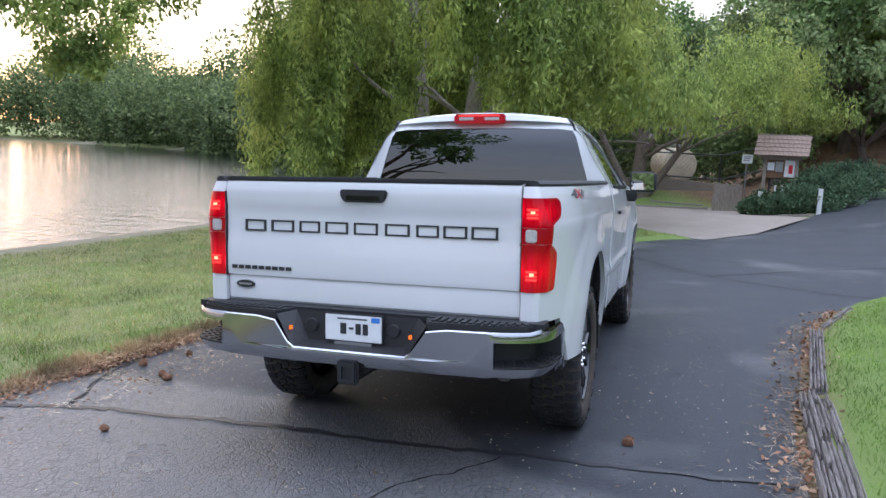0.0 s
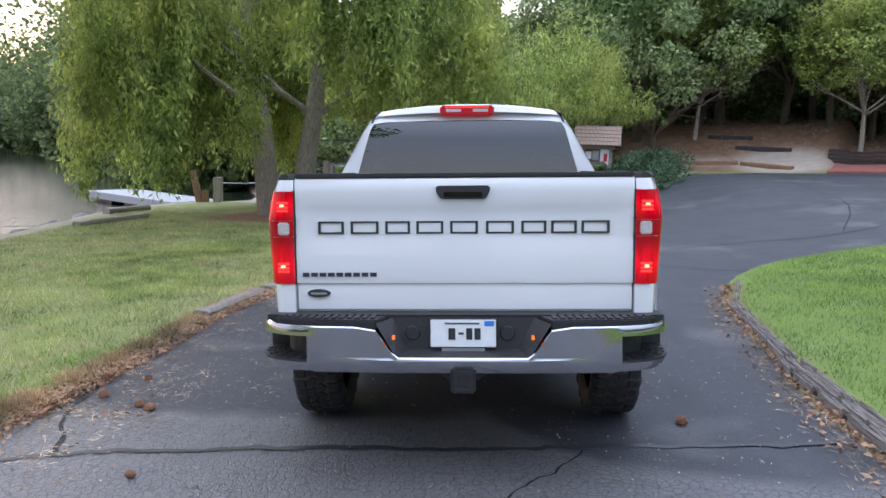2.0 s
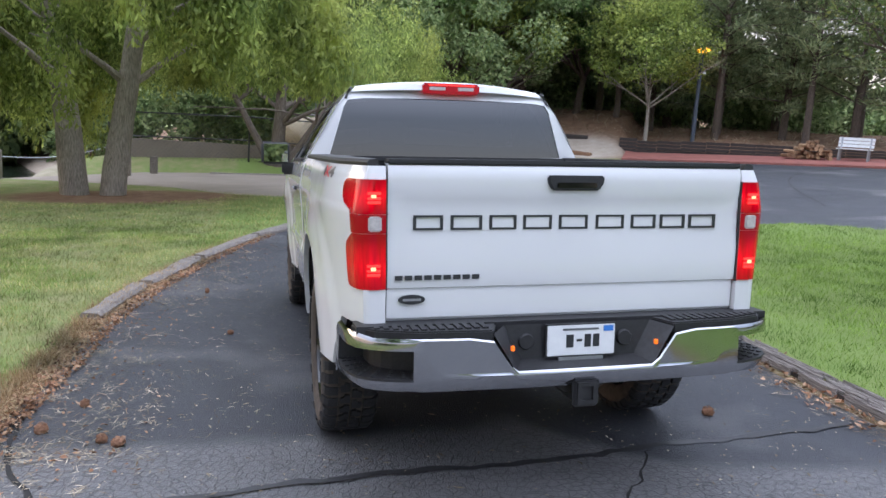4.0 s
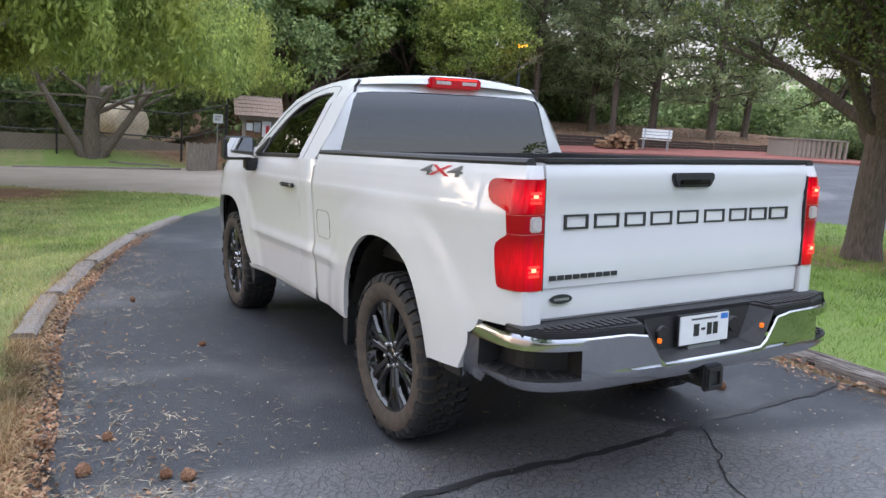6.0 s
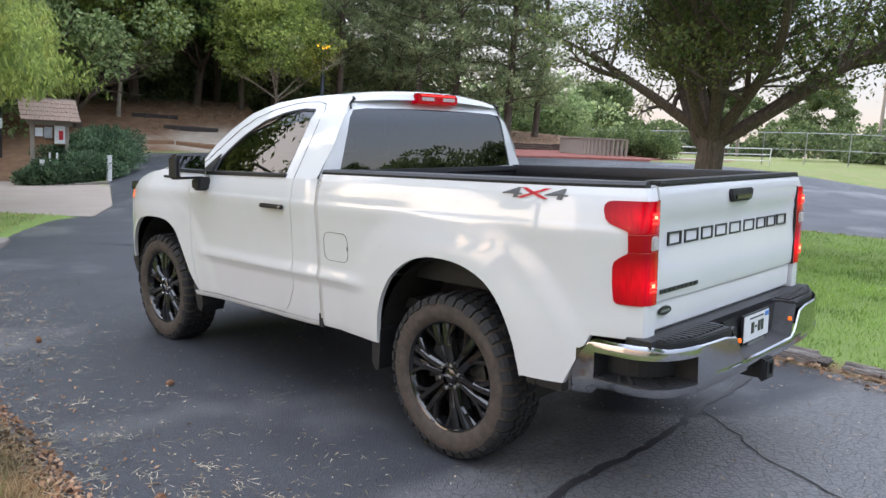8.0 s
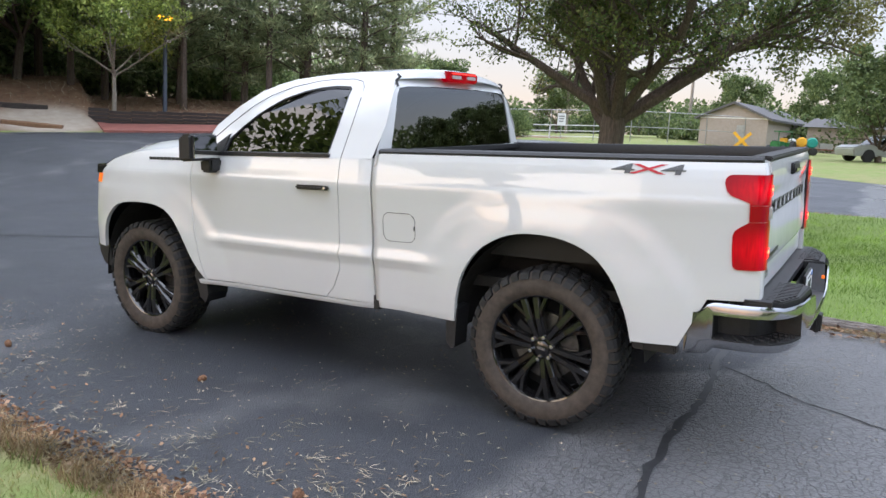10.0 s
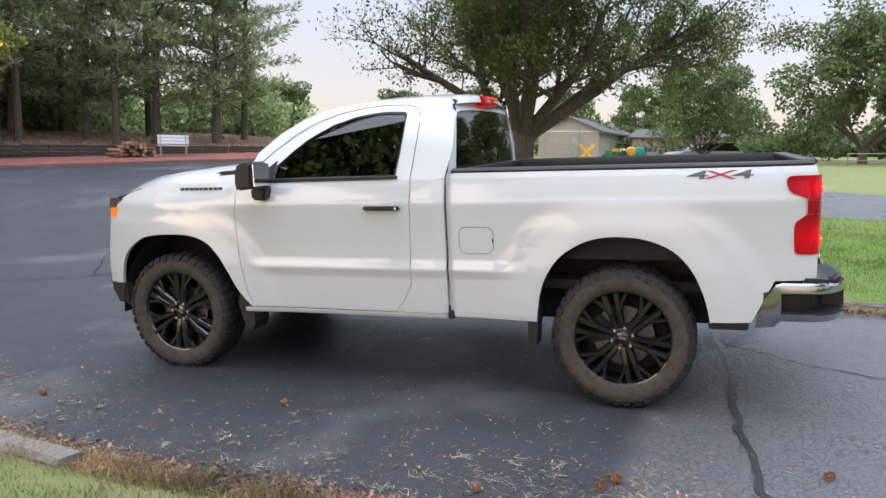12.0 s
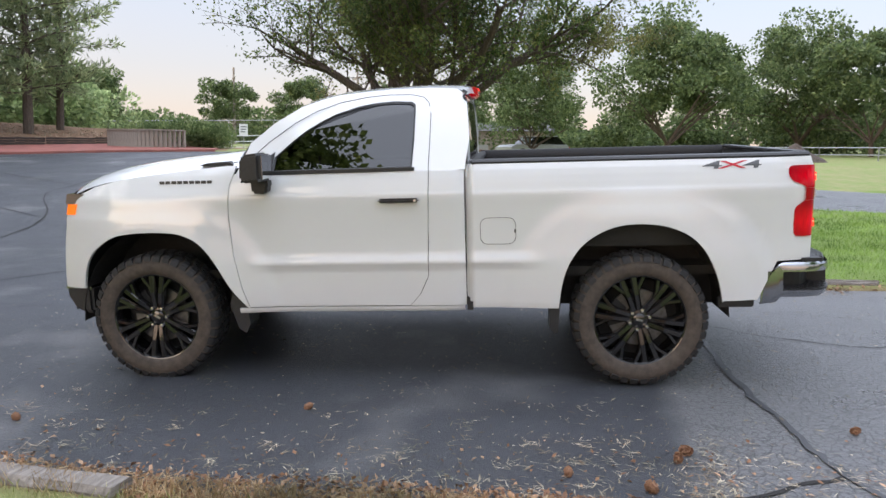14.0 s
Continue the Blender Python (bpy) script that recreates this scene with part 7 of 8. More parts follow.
def hedge(name, label, x, y, rx, ry, h, n, seed, mat=None, leaf=0.07, zoff=0.0, group=""):
    rnp = np.random.default_rng(seed)
    t = thing(name, label, "shrub", upright(x, y, 0, zoff), group=group)
    bm = bmesh.new()
    rng = random.Random(seed)
    for i in range(6):
        a = rng.uniform(0, 6.28)
        pts, rad = grow(rng, (0, 0, -0.1), (math.cos(a), math.sin(a), 0.9), min(rx, h) * 0.8, 0.03, 0.01, 0, 0.3, 4)
        add_tube(bm, pts, rad, 5)
    part("stems", bm, BARK_DARK, t)
    cs, ds = [], []
    k_ = max(6, int(14))
    for i in range(k_):
        a, r = 2 * math.pi * i / k_, rng.uniform(0.2, 0.75)
        c = (rx * r * math.cos(a), ry * r * math.sin(a), h * rng.uniform(0.3, 0.62))
        p, u = blob_points(rnp, n // k_, c, (rx * 0.5, ry * 0.5, h * 0.42), 0.4)
        p[:, 2] = np.maximum(p[:, 2], 0.02)
        cs.append(p)
        ds.append(u + np.array([0, 0, 0.5]) + rnp.normal(size=u.shape) * 0.5)
    v, f = leaf_quads(np.concatenate(cs), np.concatenate(ds), leaf, leaf * 0.3, rnp)
    part_me("foliage", fast_mesh("foliage", v, f, 4, mat or LEAF_JUNIPER), t)


def planter():
    t = thing("planter", "curved planter of upright grey timber boards", "planter", upright(21.9, 19.8, 0, 0.05))
    n = 20
    for i in range(n):
        f = i / (n - 1)
        # bowed line seen side-on from the drive
        px, py = 0.45 * (2 * f - 1) ** 2 + 0.5 * f - 0.2, 1.45 - 2.9 * f
        ob = part("board", box((-0.035, -0.073, -0.1), (0.035, 0.073, 0.70)), WOOD_GREY, t, bevel=0.006)
        ob.matrix_basis = Matrix.Translation((px, py, 0)) @ Matrix.Rotation((2 * f - 1) * -0.45, 4, "Z")
    line = [(0.45 * (2 * f - 1) ** 2 + 0.5 * f - 0.2, 1.5 - 3.0 * f, 0.70) for f in np.linspace(0, 1, 12)]
    bm = bmesh.new()
    rows = [[bm.verts.new((x + dx, y, z + dz)) for dx, dz in ((-0.09, 0), (0.09, 0), (0.09, 0.05), (-0.09, 0.05))] for x, y, z in line]
    for a, b in zip(rows, rows[1:]):
        for i in range(4):
            bm.faces.new((a[i], a[(i + 1) % 4], b[(i + 1) % 4], b[i]))
    bmesh.ops.recalc_face_normals(bm, faces=bm.faces)
    part("cap_rail", bm, WOOD_GREY, t, smooth=False)


planter()
hedge("hedge", "clipped green hedge in the planter", 23.8, 19.6, 1.3, 2.1, 1.3, 9000, 61, LEAF_BROAD, 0.10)
hedge("hedge", "clipped green hedge beside the planter", 24.3, 18.0, 1.0, 1.2, 1.2, 6000, 62, LEAF_BROAD, 0.10)


# ---- kiosk corner ----
def kiosk():
    t = thing("notice_kiosk", "wooden notice kiosk with a shingled roof and posted papers", "kiosk", upright(2.6, 25.35, -10) @ Matrix.Diagonal((0.82, 0.85, 0.93, 1)))
    H = 2.05
    for x in (-0.55, 0.55):
        part("post", box((x - 0.06, -0.06, -0.1), (x + 0.06, 0.06, H - 0.05)), WOOD_GREY, t, bevel=0.008)
        part("brace", tube([(x, 0.02, 0.9), (x * 1.0, 0.55, H - 0.1)], 0.035, 6), WOOD_GREY, t)
    part("beam", box((-0.72, -0.08, H - 0.28), (0.72, 0.0, H - 0.12)), WOOD_GREY, t, bevel=0.006)
    part("back_board", box((-0.52, 0.03, 1.18), (0.52, 0.07, H - 0.22)), WOOD_BROWN, t)
    roof = new("roof")
    roof.parent = t
    tagged(roof, "grey-brown shingled roof")
    slope = Matrix.Translation((0, -0.32, H - 0.14)) @ Matrix.Rotation(radians(36), 4, "X")
    ob = part("deck", box((-0.93, 0.0, -0.02), (0.93, 1.12, 0.0)), WOOD_GREY, roof)
    ob.matrix_basis = slope
    rng = random.Random(3)
    for r in range(5):
        x = -0.94
        while x < 0.92:
            w = min(rng.uniform(0.12, 0.22), 0.94 - x)
            if w < 0.05:
                break
            ob = part("shingle", box((0, 0, 0), (w - 0.008, 0.29 + rng.uniform(-0.015, 0.015), 0.03)), SHINGLE, roof, smooth=False)
            ob.matrix_basis = slope @ Matrix.Translation((x, -0.04 + r * 0.225 + rng.uniform(-0.012, 0.012), 0.012 + 0.012)) @ Matrix.Rotation(radians(-3.5), 4, "X")
            x += w
    part("ridge_board", box((-0.94, 0.53, H + 0.48), (0.94, 0.6, H + 0.56)), WOOD_GREY, t)
    for lo, hi, mat, nm in (((-0.46, -0.03, 1.42), (-0.22, 0.02, 1.68), PLATE_W, "paper"), ((-0.18, -0.03, 1.38), (0.08, 0.02, 1.72), METAL_GREY, "paper"), ((0.14, -0.06, 1.22), (0.48, 0.02, 1.78), WHITE_PAINT, "white_box")):
        part(nm, box(lo, hi), mat, t)
    part("red_sign", box((0.28, -0.072, 1.34), (0.42, -0.062, 1.62)), RED_DECAL, t)
    for x in (0.15, -0.08):
        part("stake", box((x - 0.03, -0.5, -0.1), (x + 0.03, -0.44, 0.95)), WHITE_PAINT, t)


kiosk()
rng = random.Random(77)
for i, (x, y, r, h) in enumerate(((2.0, 24.4, 0.6, 0.6), (2.6, 24.1, 0.75, 0.7), (3.3, 24.1, 0.85, 0.85), (4.0, 24.9, 0.95, 1.1), (4.6, 26.2, 1.05, 1.25), (5.2, 27.8, 1.1, 1.2), (3.7, 26.8, 1.0, 1.2))):
    hedge("juniper_shrub", "low blue-green juniper round the kiosk", x, y, r, r, h, 5200, 80 + i, LEAF_JUNIPER, 0.10, 0.0, "junipers round the kiosk")


def wood_box(x, y):
    t = thing("board_enclosure", "grey upright-board bin enclosure", "enclosure", upright(x, y, -4) @ Matrix.Scale(0.88, 4))
    rng = random.Random(8)
    for side, n in ((0, 8), (1, 6), (2, 6)):
        for i in range(n):
            w = 0.125
            if side == 0:
                lo, hi = (-0.5 + i * 0.127, -0.02, -0.05), (-0.5 + i * 0.127 + w - 0.01, 0.02, 1.05 + rng.uniform(-0.03, 0.03))
            else:
                xx = -0.5 if side == 1 else 0.5
                lo, hi = (xx - 0.02, 0.03 + i * 0.127, -0.05), (xx + 0.02, 0.03 + i * 0.127 + w - 0.01, 1.05 + rng.uniform(-0.03, 0.03))
            part("board", box(lo, hi), WOOD_GREY, t)


wood_box(1.2, 26.9)


def sign_post(x, y, z, w, h, mat, label, turn=0):
    t = thing("sign", label, "sign", upright(x, y, turn))
    part("post", tube([(0, 0, -0.2), (0, 0, z + h / 2)], 0.025, 8), METAL_GREY, t)
    p = part("panel", box((-w / 2, -0.035, z - h / 2), (w / 2, -0.025, z + h / 2)), mat, t, bevel=0.003)
    for i in range(3):
        part("text_bar", box((-w * 0.35, -0.038, z + h * (0.22 - 0.2 * i)), (w * (0.35 - 0.08 * i), -0.034, z + h * (0.30 - 0.2 * i))), GREY_DECAL, p)


sign_post(1.75, 27.3, 1.75, 0.33, 0.3, PLATE_W, "small white notice sign on a thin post")


def marker_post(x, y, h, mat, label, name="marker_post", r=0.06):
    t = thing(name, label, "post", upright(x, y))
    part("shaft", box((-r, -r, -0.15), (r, r, h)), mat, t, bevel=0.01)
    part("cap", box((-r * 1.05, -r * 1.05, h), (r * 1.05, r * 1.05, h + 0.02)), mat, t)


marker_post(2.0, 24.2, 0.74, WHITE_PAINT, "white marker post at the shrubs")
marker_post(3.5, 23.4, 0.7, WHITE_PAINT, "white marker post at the shrubs")


def fuel_tank():
    t = thing("fuel_tank", "horizontal tan steel fuel tank with rusty top", "tank", upright(-0.75, 32.2, 22, 0.35) @ Matrix.Scale(0.62, 4))
    bm = bmesh.new()
    rings = add_lathe(bm, [(0.0, -0.12), (0.7, -0.06), (1.02, 0.0), (1.08, 0.06), (1.08, 2.6), (1.02, 2.7), (0, 2.8)], 32, Matrix.Translation((0, -1.4, 1.12)) @ Matrix.Rotation(radians(90), 4, "Z"))
    bmesh.ops.recalc_face_normals(bm, faces=bm.faces)
    part("shell", bm, TANK_PAINT, t)
    bm = bmesh.new()
    add_lathe(bm, [(0.0, -0.13), (0.7, -0.07), (1.01, -0.008)], 32, Matrix.Translation((0, -1.4, 1.12)) @ Matrix.Rotation(radians(90), 4, "Z"))
    bmesh.ops.recalc_face_normals(bm, faces=bm.faces)
    part("end_cap", bm, TANK_PAINT, t, "tan painted tank end")
    for y in (-0.9, 0.8):
        part("saddle", box((-0.8, y - 0.12, -0.4), (0.8, y + 0.12, 0.35)), CONCRETE, t)
    part("vent_pipe", tube([(0.35, -0.6, 2.1), (0.35, -0.6, 4.5)], 0.055, 8), METAL_GREY, t)
    part("top_pipe", tube([(-0.9, -1.2, 2.35), (0.5, -1.2, 2.35)], 0.06, 8), METAL_GREY, t)
    part("label_plate", box((0.98, -0.6, 1.3), (1.11, 0.1, 1.75)), PLATE_W, t)


fuel_tank()
part_ = part("containment_wall", prism([(-7.5, -0.7), (1.3, -0.7), (1.3, 0.22), (-0.2, 0.34), (-7.5, 0.34)], 1, 30.75, 30.95), CONCRETE, None, smooth=False)
tagged(part_, "low concrete containment wall before the fuel tank", "low wall", kind="structure")


def chain_fence(name, pts, h, label, mat=None, rails=2, mesh=True, step=2.6):
    t = thing(name, label, "fence")
    mat = mat or METAL_GREY
    for (x1, y1), (x2, y2) in zip(pts, pts[1:]):
        L = math.hypot(x2 - x1, y2 - y1)
        n = max(1, int(L / step))
        for i in range(n + 1):
            x, y = x1 + (x2 - x1) * i / n, y1 + (y2 - y1) * i / n
            z = land1(x, y)
            part("post", tube([(x, y, z - 0.2), (x, y, z + h)], 0.035, 7), mat, t)
        for r in range(rails):
            zz = h * (1 - r / max(1, rails))
            part("rail", tube([(x1 + (x2 - x1) * i / n, y1 + (y2 - y1) * i / n, land1(x1 + (x2 - x1) * i / n, y1 + (y2 - y1) * i / n) + zz - 0.02) for i in range(n + 1)], 0.026, 6), mat, t)
        if mesh:
            vs, fs = [], []
            m = int(L / 0.16)
            for i in range(m):
                for sgn in (-1, 1):
                    f0 = i / m
                    f1 = min(1, max(0, f0 + sgn * h / L))
                    a = (x1 + (x2 - x1) * f0, y1 + (y2 - y1) * f0)
                    b = (x1 + (x2 - x1) * f1, y1 + (y2 - y1) * f1)
                    za, zb = land1(*a), land1(*b) + h
                    zb = za + (zb - za) * abs(f1 - f0) * L / h
                    w = 0.004
                    k0 = len(vs)
                    vs += [(a[0] - w, a[1], za), (a[0] + w, a[1], za), (b[0] + w, b[1], zb), (b[0] - w, b[1], zb)]
                    fs.append((k0, k0 + 1, k0 + 2, k0 + 3))
            part_me("wire_mesh", mesh_of("wire_mesh", vs, fs, mat), t)


FENCE_DARK = simple("dark_wire", (0.06, 0.06, 0.06), (0.04, 0.04, 0.04), 10, 0.6)
chain_fence("chain_link_fence", [(-8.0, 30.6), (-3.0, 30.2), (1.0, 29.6), (2.8, 30.6), (3.4, 33.0)], 1.75, "dark chain-link fence round the fuel tank", FENCE_DARK)
chain_fence("field_fence", [(43.0, 34.0), (46.5, 22.0), (51.0, 12.5)], 2.2, "grey chain-link field fence", METAL_GREY)
chain_fence("rail_fence", [(40.0, 26.5), (44.0, 20.5)], 1.15, "white pipe rail fence", WHITE_PAINT, 3, False)
chain_fence("rail_fence", [(40.0, -4.0), (34.6, -11.4), (29.0, -24.0)], 0.75, "low grey rail fence by the road", METAL_GREY, 2, False, 2.6)


def low_timber(x1, y1, x2, y2, w, h, mat, name, label, lift=0.0, seed=0, group="", category="timber"):
    rng = random.Random(seed)
    L = math.hypot(x2 - x1, y2 - y1)
    bm = bmesh.new()
    n = 7
    rings = []
    for i in range(n + 1):
        f = i / n
        ring = []
        for j, (dx, dz) in enumerate(((-0.5, 0), (0.5, 0), (0.5, 0.8), (0.36, 1), (-0.34, 1), (-0.5, 0.78))):
            e = rng.uniform(-0.06, 0.06)
            ring.append(bm.verts.new(((f - 0.5) * L, (dx + e) * w, -0.05 + (dz + rng.uniform(-0.07, 0.05) * (dz > 0.5)) * h)))
        rings.append(ring)
    for a, b in zip(rings, rings[1:]):
        for j in range(6):
            bm.faces.new((a[j], a[(j + 1) % 6], b[(j + 1) % 6], b[j]))
    bm.faces.new(rings[0])
    bm.faces.new(rings[-1])
    bmesh.ops.recalc_face_normals(bm, faces=bm.faces)
    ob = part(name, bm, mat, None, "", smooth=False)
    za, zb = land1(x1, y1), land1(x2, y2)
    ob.matrix_world = Matrix.Translation(((x1 + x2) / 2, (y1 + y2) / 2, (za + zb) / 2 + lift)) @ Matrix.Rotation(math.atan2(y2 - y1, x2 - x1), 4, "Z") @ Matrix.Rotation(-math.atan2(zb - za, L), 4, "Y")
    return tagged(ob, label, category, group)


# edging timbers along the drive
LE = "grey weathered landscape timber edging the drive"
for i, (a, b, c, d) in enumerate(((-4.13, 7.05, -3.92, 8.35), (-3.88, 8.45, -3.5, 9.95), (-3.46, 10.05, -2.82, 11.95), (-2.78, 12.05, -1.85, 13.95))):
    low_timber(a, b, c, d, 0.16, 0.13, TIMBER, "edging_timber", LE, 0.0, 100 + i, "edging timbers")


def rotten_log(x1, y1, x2, y2, w, h, seed, strips, label):
    """A long timber weathered into loose splintered strips."""
    rng = random.Random(seed)
    L = math.hypot(x2 - x1, y2 - y1)
    za, zb = land1(x1, y1), land1(x2, y2)
    m = Matrix.Translation(((x1 + x2) / 2, (y1 + y2) / 2, (za + zb) / 2)) @ Matrix.Rotation(math.atan2(y2 - y1, x2 - x1), 4, "Z") @ Matrix.Rotation(-math.atan2(zb - za, L), 4, "Y")
    t = thing("edging_log", label, "timber", m, "edging timbers")
    heart = box((-L / 2, -w * 0.42, -0.05), (L / 2, w * 0.42, h * 0.45))
    part("heartwood", heart, WOOD_DARK, t, smooth=False)
    for k_ in range(strips):
        c = -w / 2 + w * (k_ + 0.5) / strips
        pos = -L / 2 + rng.uniform(0, 0.12)
        while pos < L / 2 - 0.15:
            ln = min(rng.uniform(0.3, 0.95), L / 2 - pos)
            sw = w / strips * rng.uniform(0.55, 0.95)
            hh = h * (0.65 + 0.35 * math.cos(c / w * 2.4)) * rng.uniform(0.75, 1.1)
            bm = bmesh.new()
            n = 5
            rings = []
            for q in range(n + 1):
                f = q / n
                taper = 0.6 + 0.4 * min(1, 6 * f, 6 * (1 - f))
                dy, dz = rng.uniform(-0.002, 0.002), rng.uniform(-0.004, 0.004)
                rings.append([bm.verts.new((pos + f * ln, c + dy + e * sw / 2 * taper, z_ + dz)) for e, z_ in ((-1, -0.03), (1, -0.03), (0.9, hh * 0.85), (0.15, hh), (-0.85, hh * 0.9))])
            for a, b in zip(rings, rings[1:]):
                for g in range(5):
                    bm.faces.new((a[g], a[(g + 1) % 5], b[(g + 1) % 5], b[g]))
            bm.faces.new(rings[0])
            bm.faces.new(rings[-1])
            bmesh.ops.recalc_face_normals(bm, faces=bm.faces)
            part("splinter", bm, ROTTEN, t, smooth=False)
            pos += ln + rng.uniform(0.01, 0.09)


ROTTEN = simple("split_grey_wood", (0.38, 0.34, 0.31), (0.07, 0.055, 0.045), 5, 0.95, bump=1.0, dist=0.008, stretch=(1.5, 30, 30))
rotten_log(0.70, 1.4, 0.76, 3.45, 0.13, 0.075, 1, 5, "split grey timber edging the lawn")
rotten_log(0.80, 3.55, 0.91, 5.38, 0.21, 0.09, 2, 8, "wide rotting log split into grey splinters")
rotten_log(0.95, 5.48, 1.24, 7.65, 0.12, 0.08, 3, 5, "dark split timber edging the lawn")
rotten_log(1.32, 7.75, 1.78, 9.0, 0.10, 0.06, 4, 4, "dark split timber edging the lawn")
low_timber(-10.4, 16.4, -9.9, 18.9, 0.22, 0.2, WOOD_GREY, "shore_timber", "grey timber kerb near the shore", 0, 131, "shore timbers")
low_timber(-11.5, 20.0, -11.0, 21.5, 0.24, 0.24, WOOD_GREY, "shore_timber", "grey timber kerb near the shore", 0, 132, "shore timbers")
low_timber(-4.3, 28.9, 0.6, 27.4, 0.18, 0.14, TIMBER, "kerb_timber", "pale timber kerb along the grass strip", 0, 133, "kerb timbers")
low_timber(1.6, 24.0, 3.3, 22.9, 0.18, 0.12, TIMBER, "kerb_timber", "pale timber kerb before the shrubs", 0, 134, "kerb timbers")
low_timber(-1.4, 29.5, 0.5, 29.0, 0.12, 0.14, TIMBER, "kerb_timber", "pale timber kerb below the fence", 0, 135, "kerb timbers")
for i, (a, b, c, d) in enumerate(((9.4, 31.2, 10.9, 29.8), (6.6, 31.7, 9.3, 31.3), (5.6, 29.6, 6.6, 31.6), (9.0, 34.5, 10.8, 34.0), (9.8, 33.2, 11.8, 32.2))):
    low_timber(a, b, c, d, 0.26, 0.22, WOOD_BROWN if i < 3 else WOOD_DARK, "slope_log", "fallen log on the straw slope", 0.0, 140 + i, "slope logs", "log")


# ---- waterside ----
def dock():
    t = thing("dock", "pale floating dock at the lake's edge", "dock")
    a, b = Vector((-11.3, 26.3, 0)), Vector((-16.2, 30.0, 0))
    d = (b - a).normalized()
    o = Vector((-d.y, d.x, 0))
    L = (b - a).length
    m = Matrix.Translation((a + b) / 2 + Vector((0, 0, LAKE_Z + 0.34))) @ Matrix.Rotation(math.atan2(d.y, d.x), 4, "Z")
    n = 22
    for i in range(n):
        ob = part("deck_plank", box((-L / 2 + i * L / n, -1.0, 0.02), (-L / 2 + (i + 1) * L / n - 0.012, 1.0, 0.06)), DOCK_TOP, t)
        ob.matrix_basis = m
    ob = part("side_beam", box((-L / 2, -1.02, -0.2), (L / 2, -0.94, 0.015)), DOCK_TOP, t)
    ob.matrix_basis = m
    ob = part("side_beam", box((-L / 2, 0.94, -0.2), (L / 2, 1.02, 0.015)), DOCK_TOP, t)
    ob.matrix_basis = m
    for f in (-0.35, 0.0, 0.35):
        ob = part("float", box((L * f - 0.6, -0.8, -0.45), (L * f + 0.6, 0.8, -0.02)), BLACK_PLASTIC, t)
        ob.matrix_basis = m


dock()


def rope_posts():
    t = thing("mooring_post", "leaning reddish brown mooring board", "post", upright(-10.75, 25.0))
    part("board", tube([(0.1, 0, -0.3), (-0.22, 0, 1.1)], [0.14, 0.13], 4), WOOD_BROWN, t, smooth=False)
    part("plank", box((-0.02, -0.06, -0.1), (0.34, 0.02, 0.42)), WOOD_BROWN, t)
    marker_post(-10.1, 25.0, 0.86, WOOD_GREY, "grey timber bollard at the apron", "bollard", 0.13)
    marker_post(-6.85, 27.2, 1.35, WOOD_GREY, "grey timber gate post at the apron", "gate_post", 0.10)
    marker_post(-6.2, 28.6, 0.62, TIMBER, "short pale timber post at the apron", "bollard", 0.12)
    t = thing("rope", "slack rope between the posts", "rope")
    z0 = land1(-10.1, 25.0) + 0.7
    z1 = land1(-6.85, 27.2) + 1.2
    pts = [(-10.1 + 3.25 * f, 25.0 + 2.2 * f, z0 + (z1 - z0) * f - 0.25 * math.sin(math.pi * f)) for f in np.linspace(0, 1, 9)]
    part("strand", tube(pts, 0.018, 6), METAL_GREY, t)


rope_posts()


def rock(x, y, r, seed):
    rng = random.Random(seed)
    bm = bmesh.new()
    bmesh.ops.create_icosphere(bm, subdivisions=3, radius=1)
    off = Vector((rng.uniform(0, 9), rng.uniform(0, 9), rng.uniform(0, 9)))
    for v in bm.verts:
        k_ = 1 + 0.35 * noise.noise(v.co * 1.1 + off) + 0.12 * noise.noise(v.co * 3 + off)
        v.co = Vector((v.co.x * k_ * r, v.co.y * k_ * r * 0.75, v.co.z * k_ * r * 0.6))
    ob = part("shore_rock", bm, ROCK, None)
    z = land1(x, y)
    ob.matrix_world = Matrix.Translation((x, y, max(z, LAKE_Z - 0.05) + r * 0.15)) @ Matrix.Rotation(rng.uniform(0, 6), 4, "Z")
    tagged(ob, "rounded grey boulder on the lake shore", "rock", "shore rocks")


rng = random.Random(15)
for i, (x, y, r) in enumerate(((-12.2, 15.8, 0.38), (-11.9, 14.2, 0.27), (-12.4, 17.0, 0.33), (-12.9, 18.4, 0.42), (-12.5, 16.5, 0.24), (-13.3, 20.5, 0.4), (-13.5, 22.4, 0.45), (-13.0, 19.4, 0.3), (-13.2, 23.6, 0.36), (-12.6, 24.7, 0.4), (-12.0, 25.3, 0.35), (-12.1, 12.9, 0.22), (-13.4, 21.5, 0.3), (-11.4, 25.9, 0.3))):
    rock(x, y, r, 200 + i)


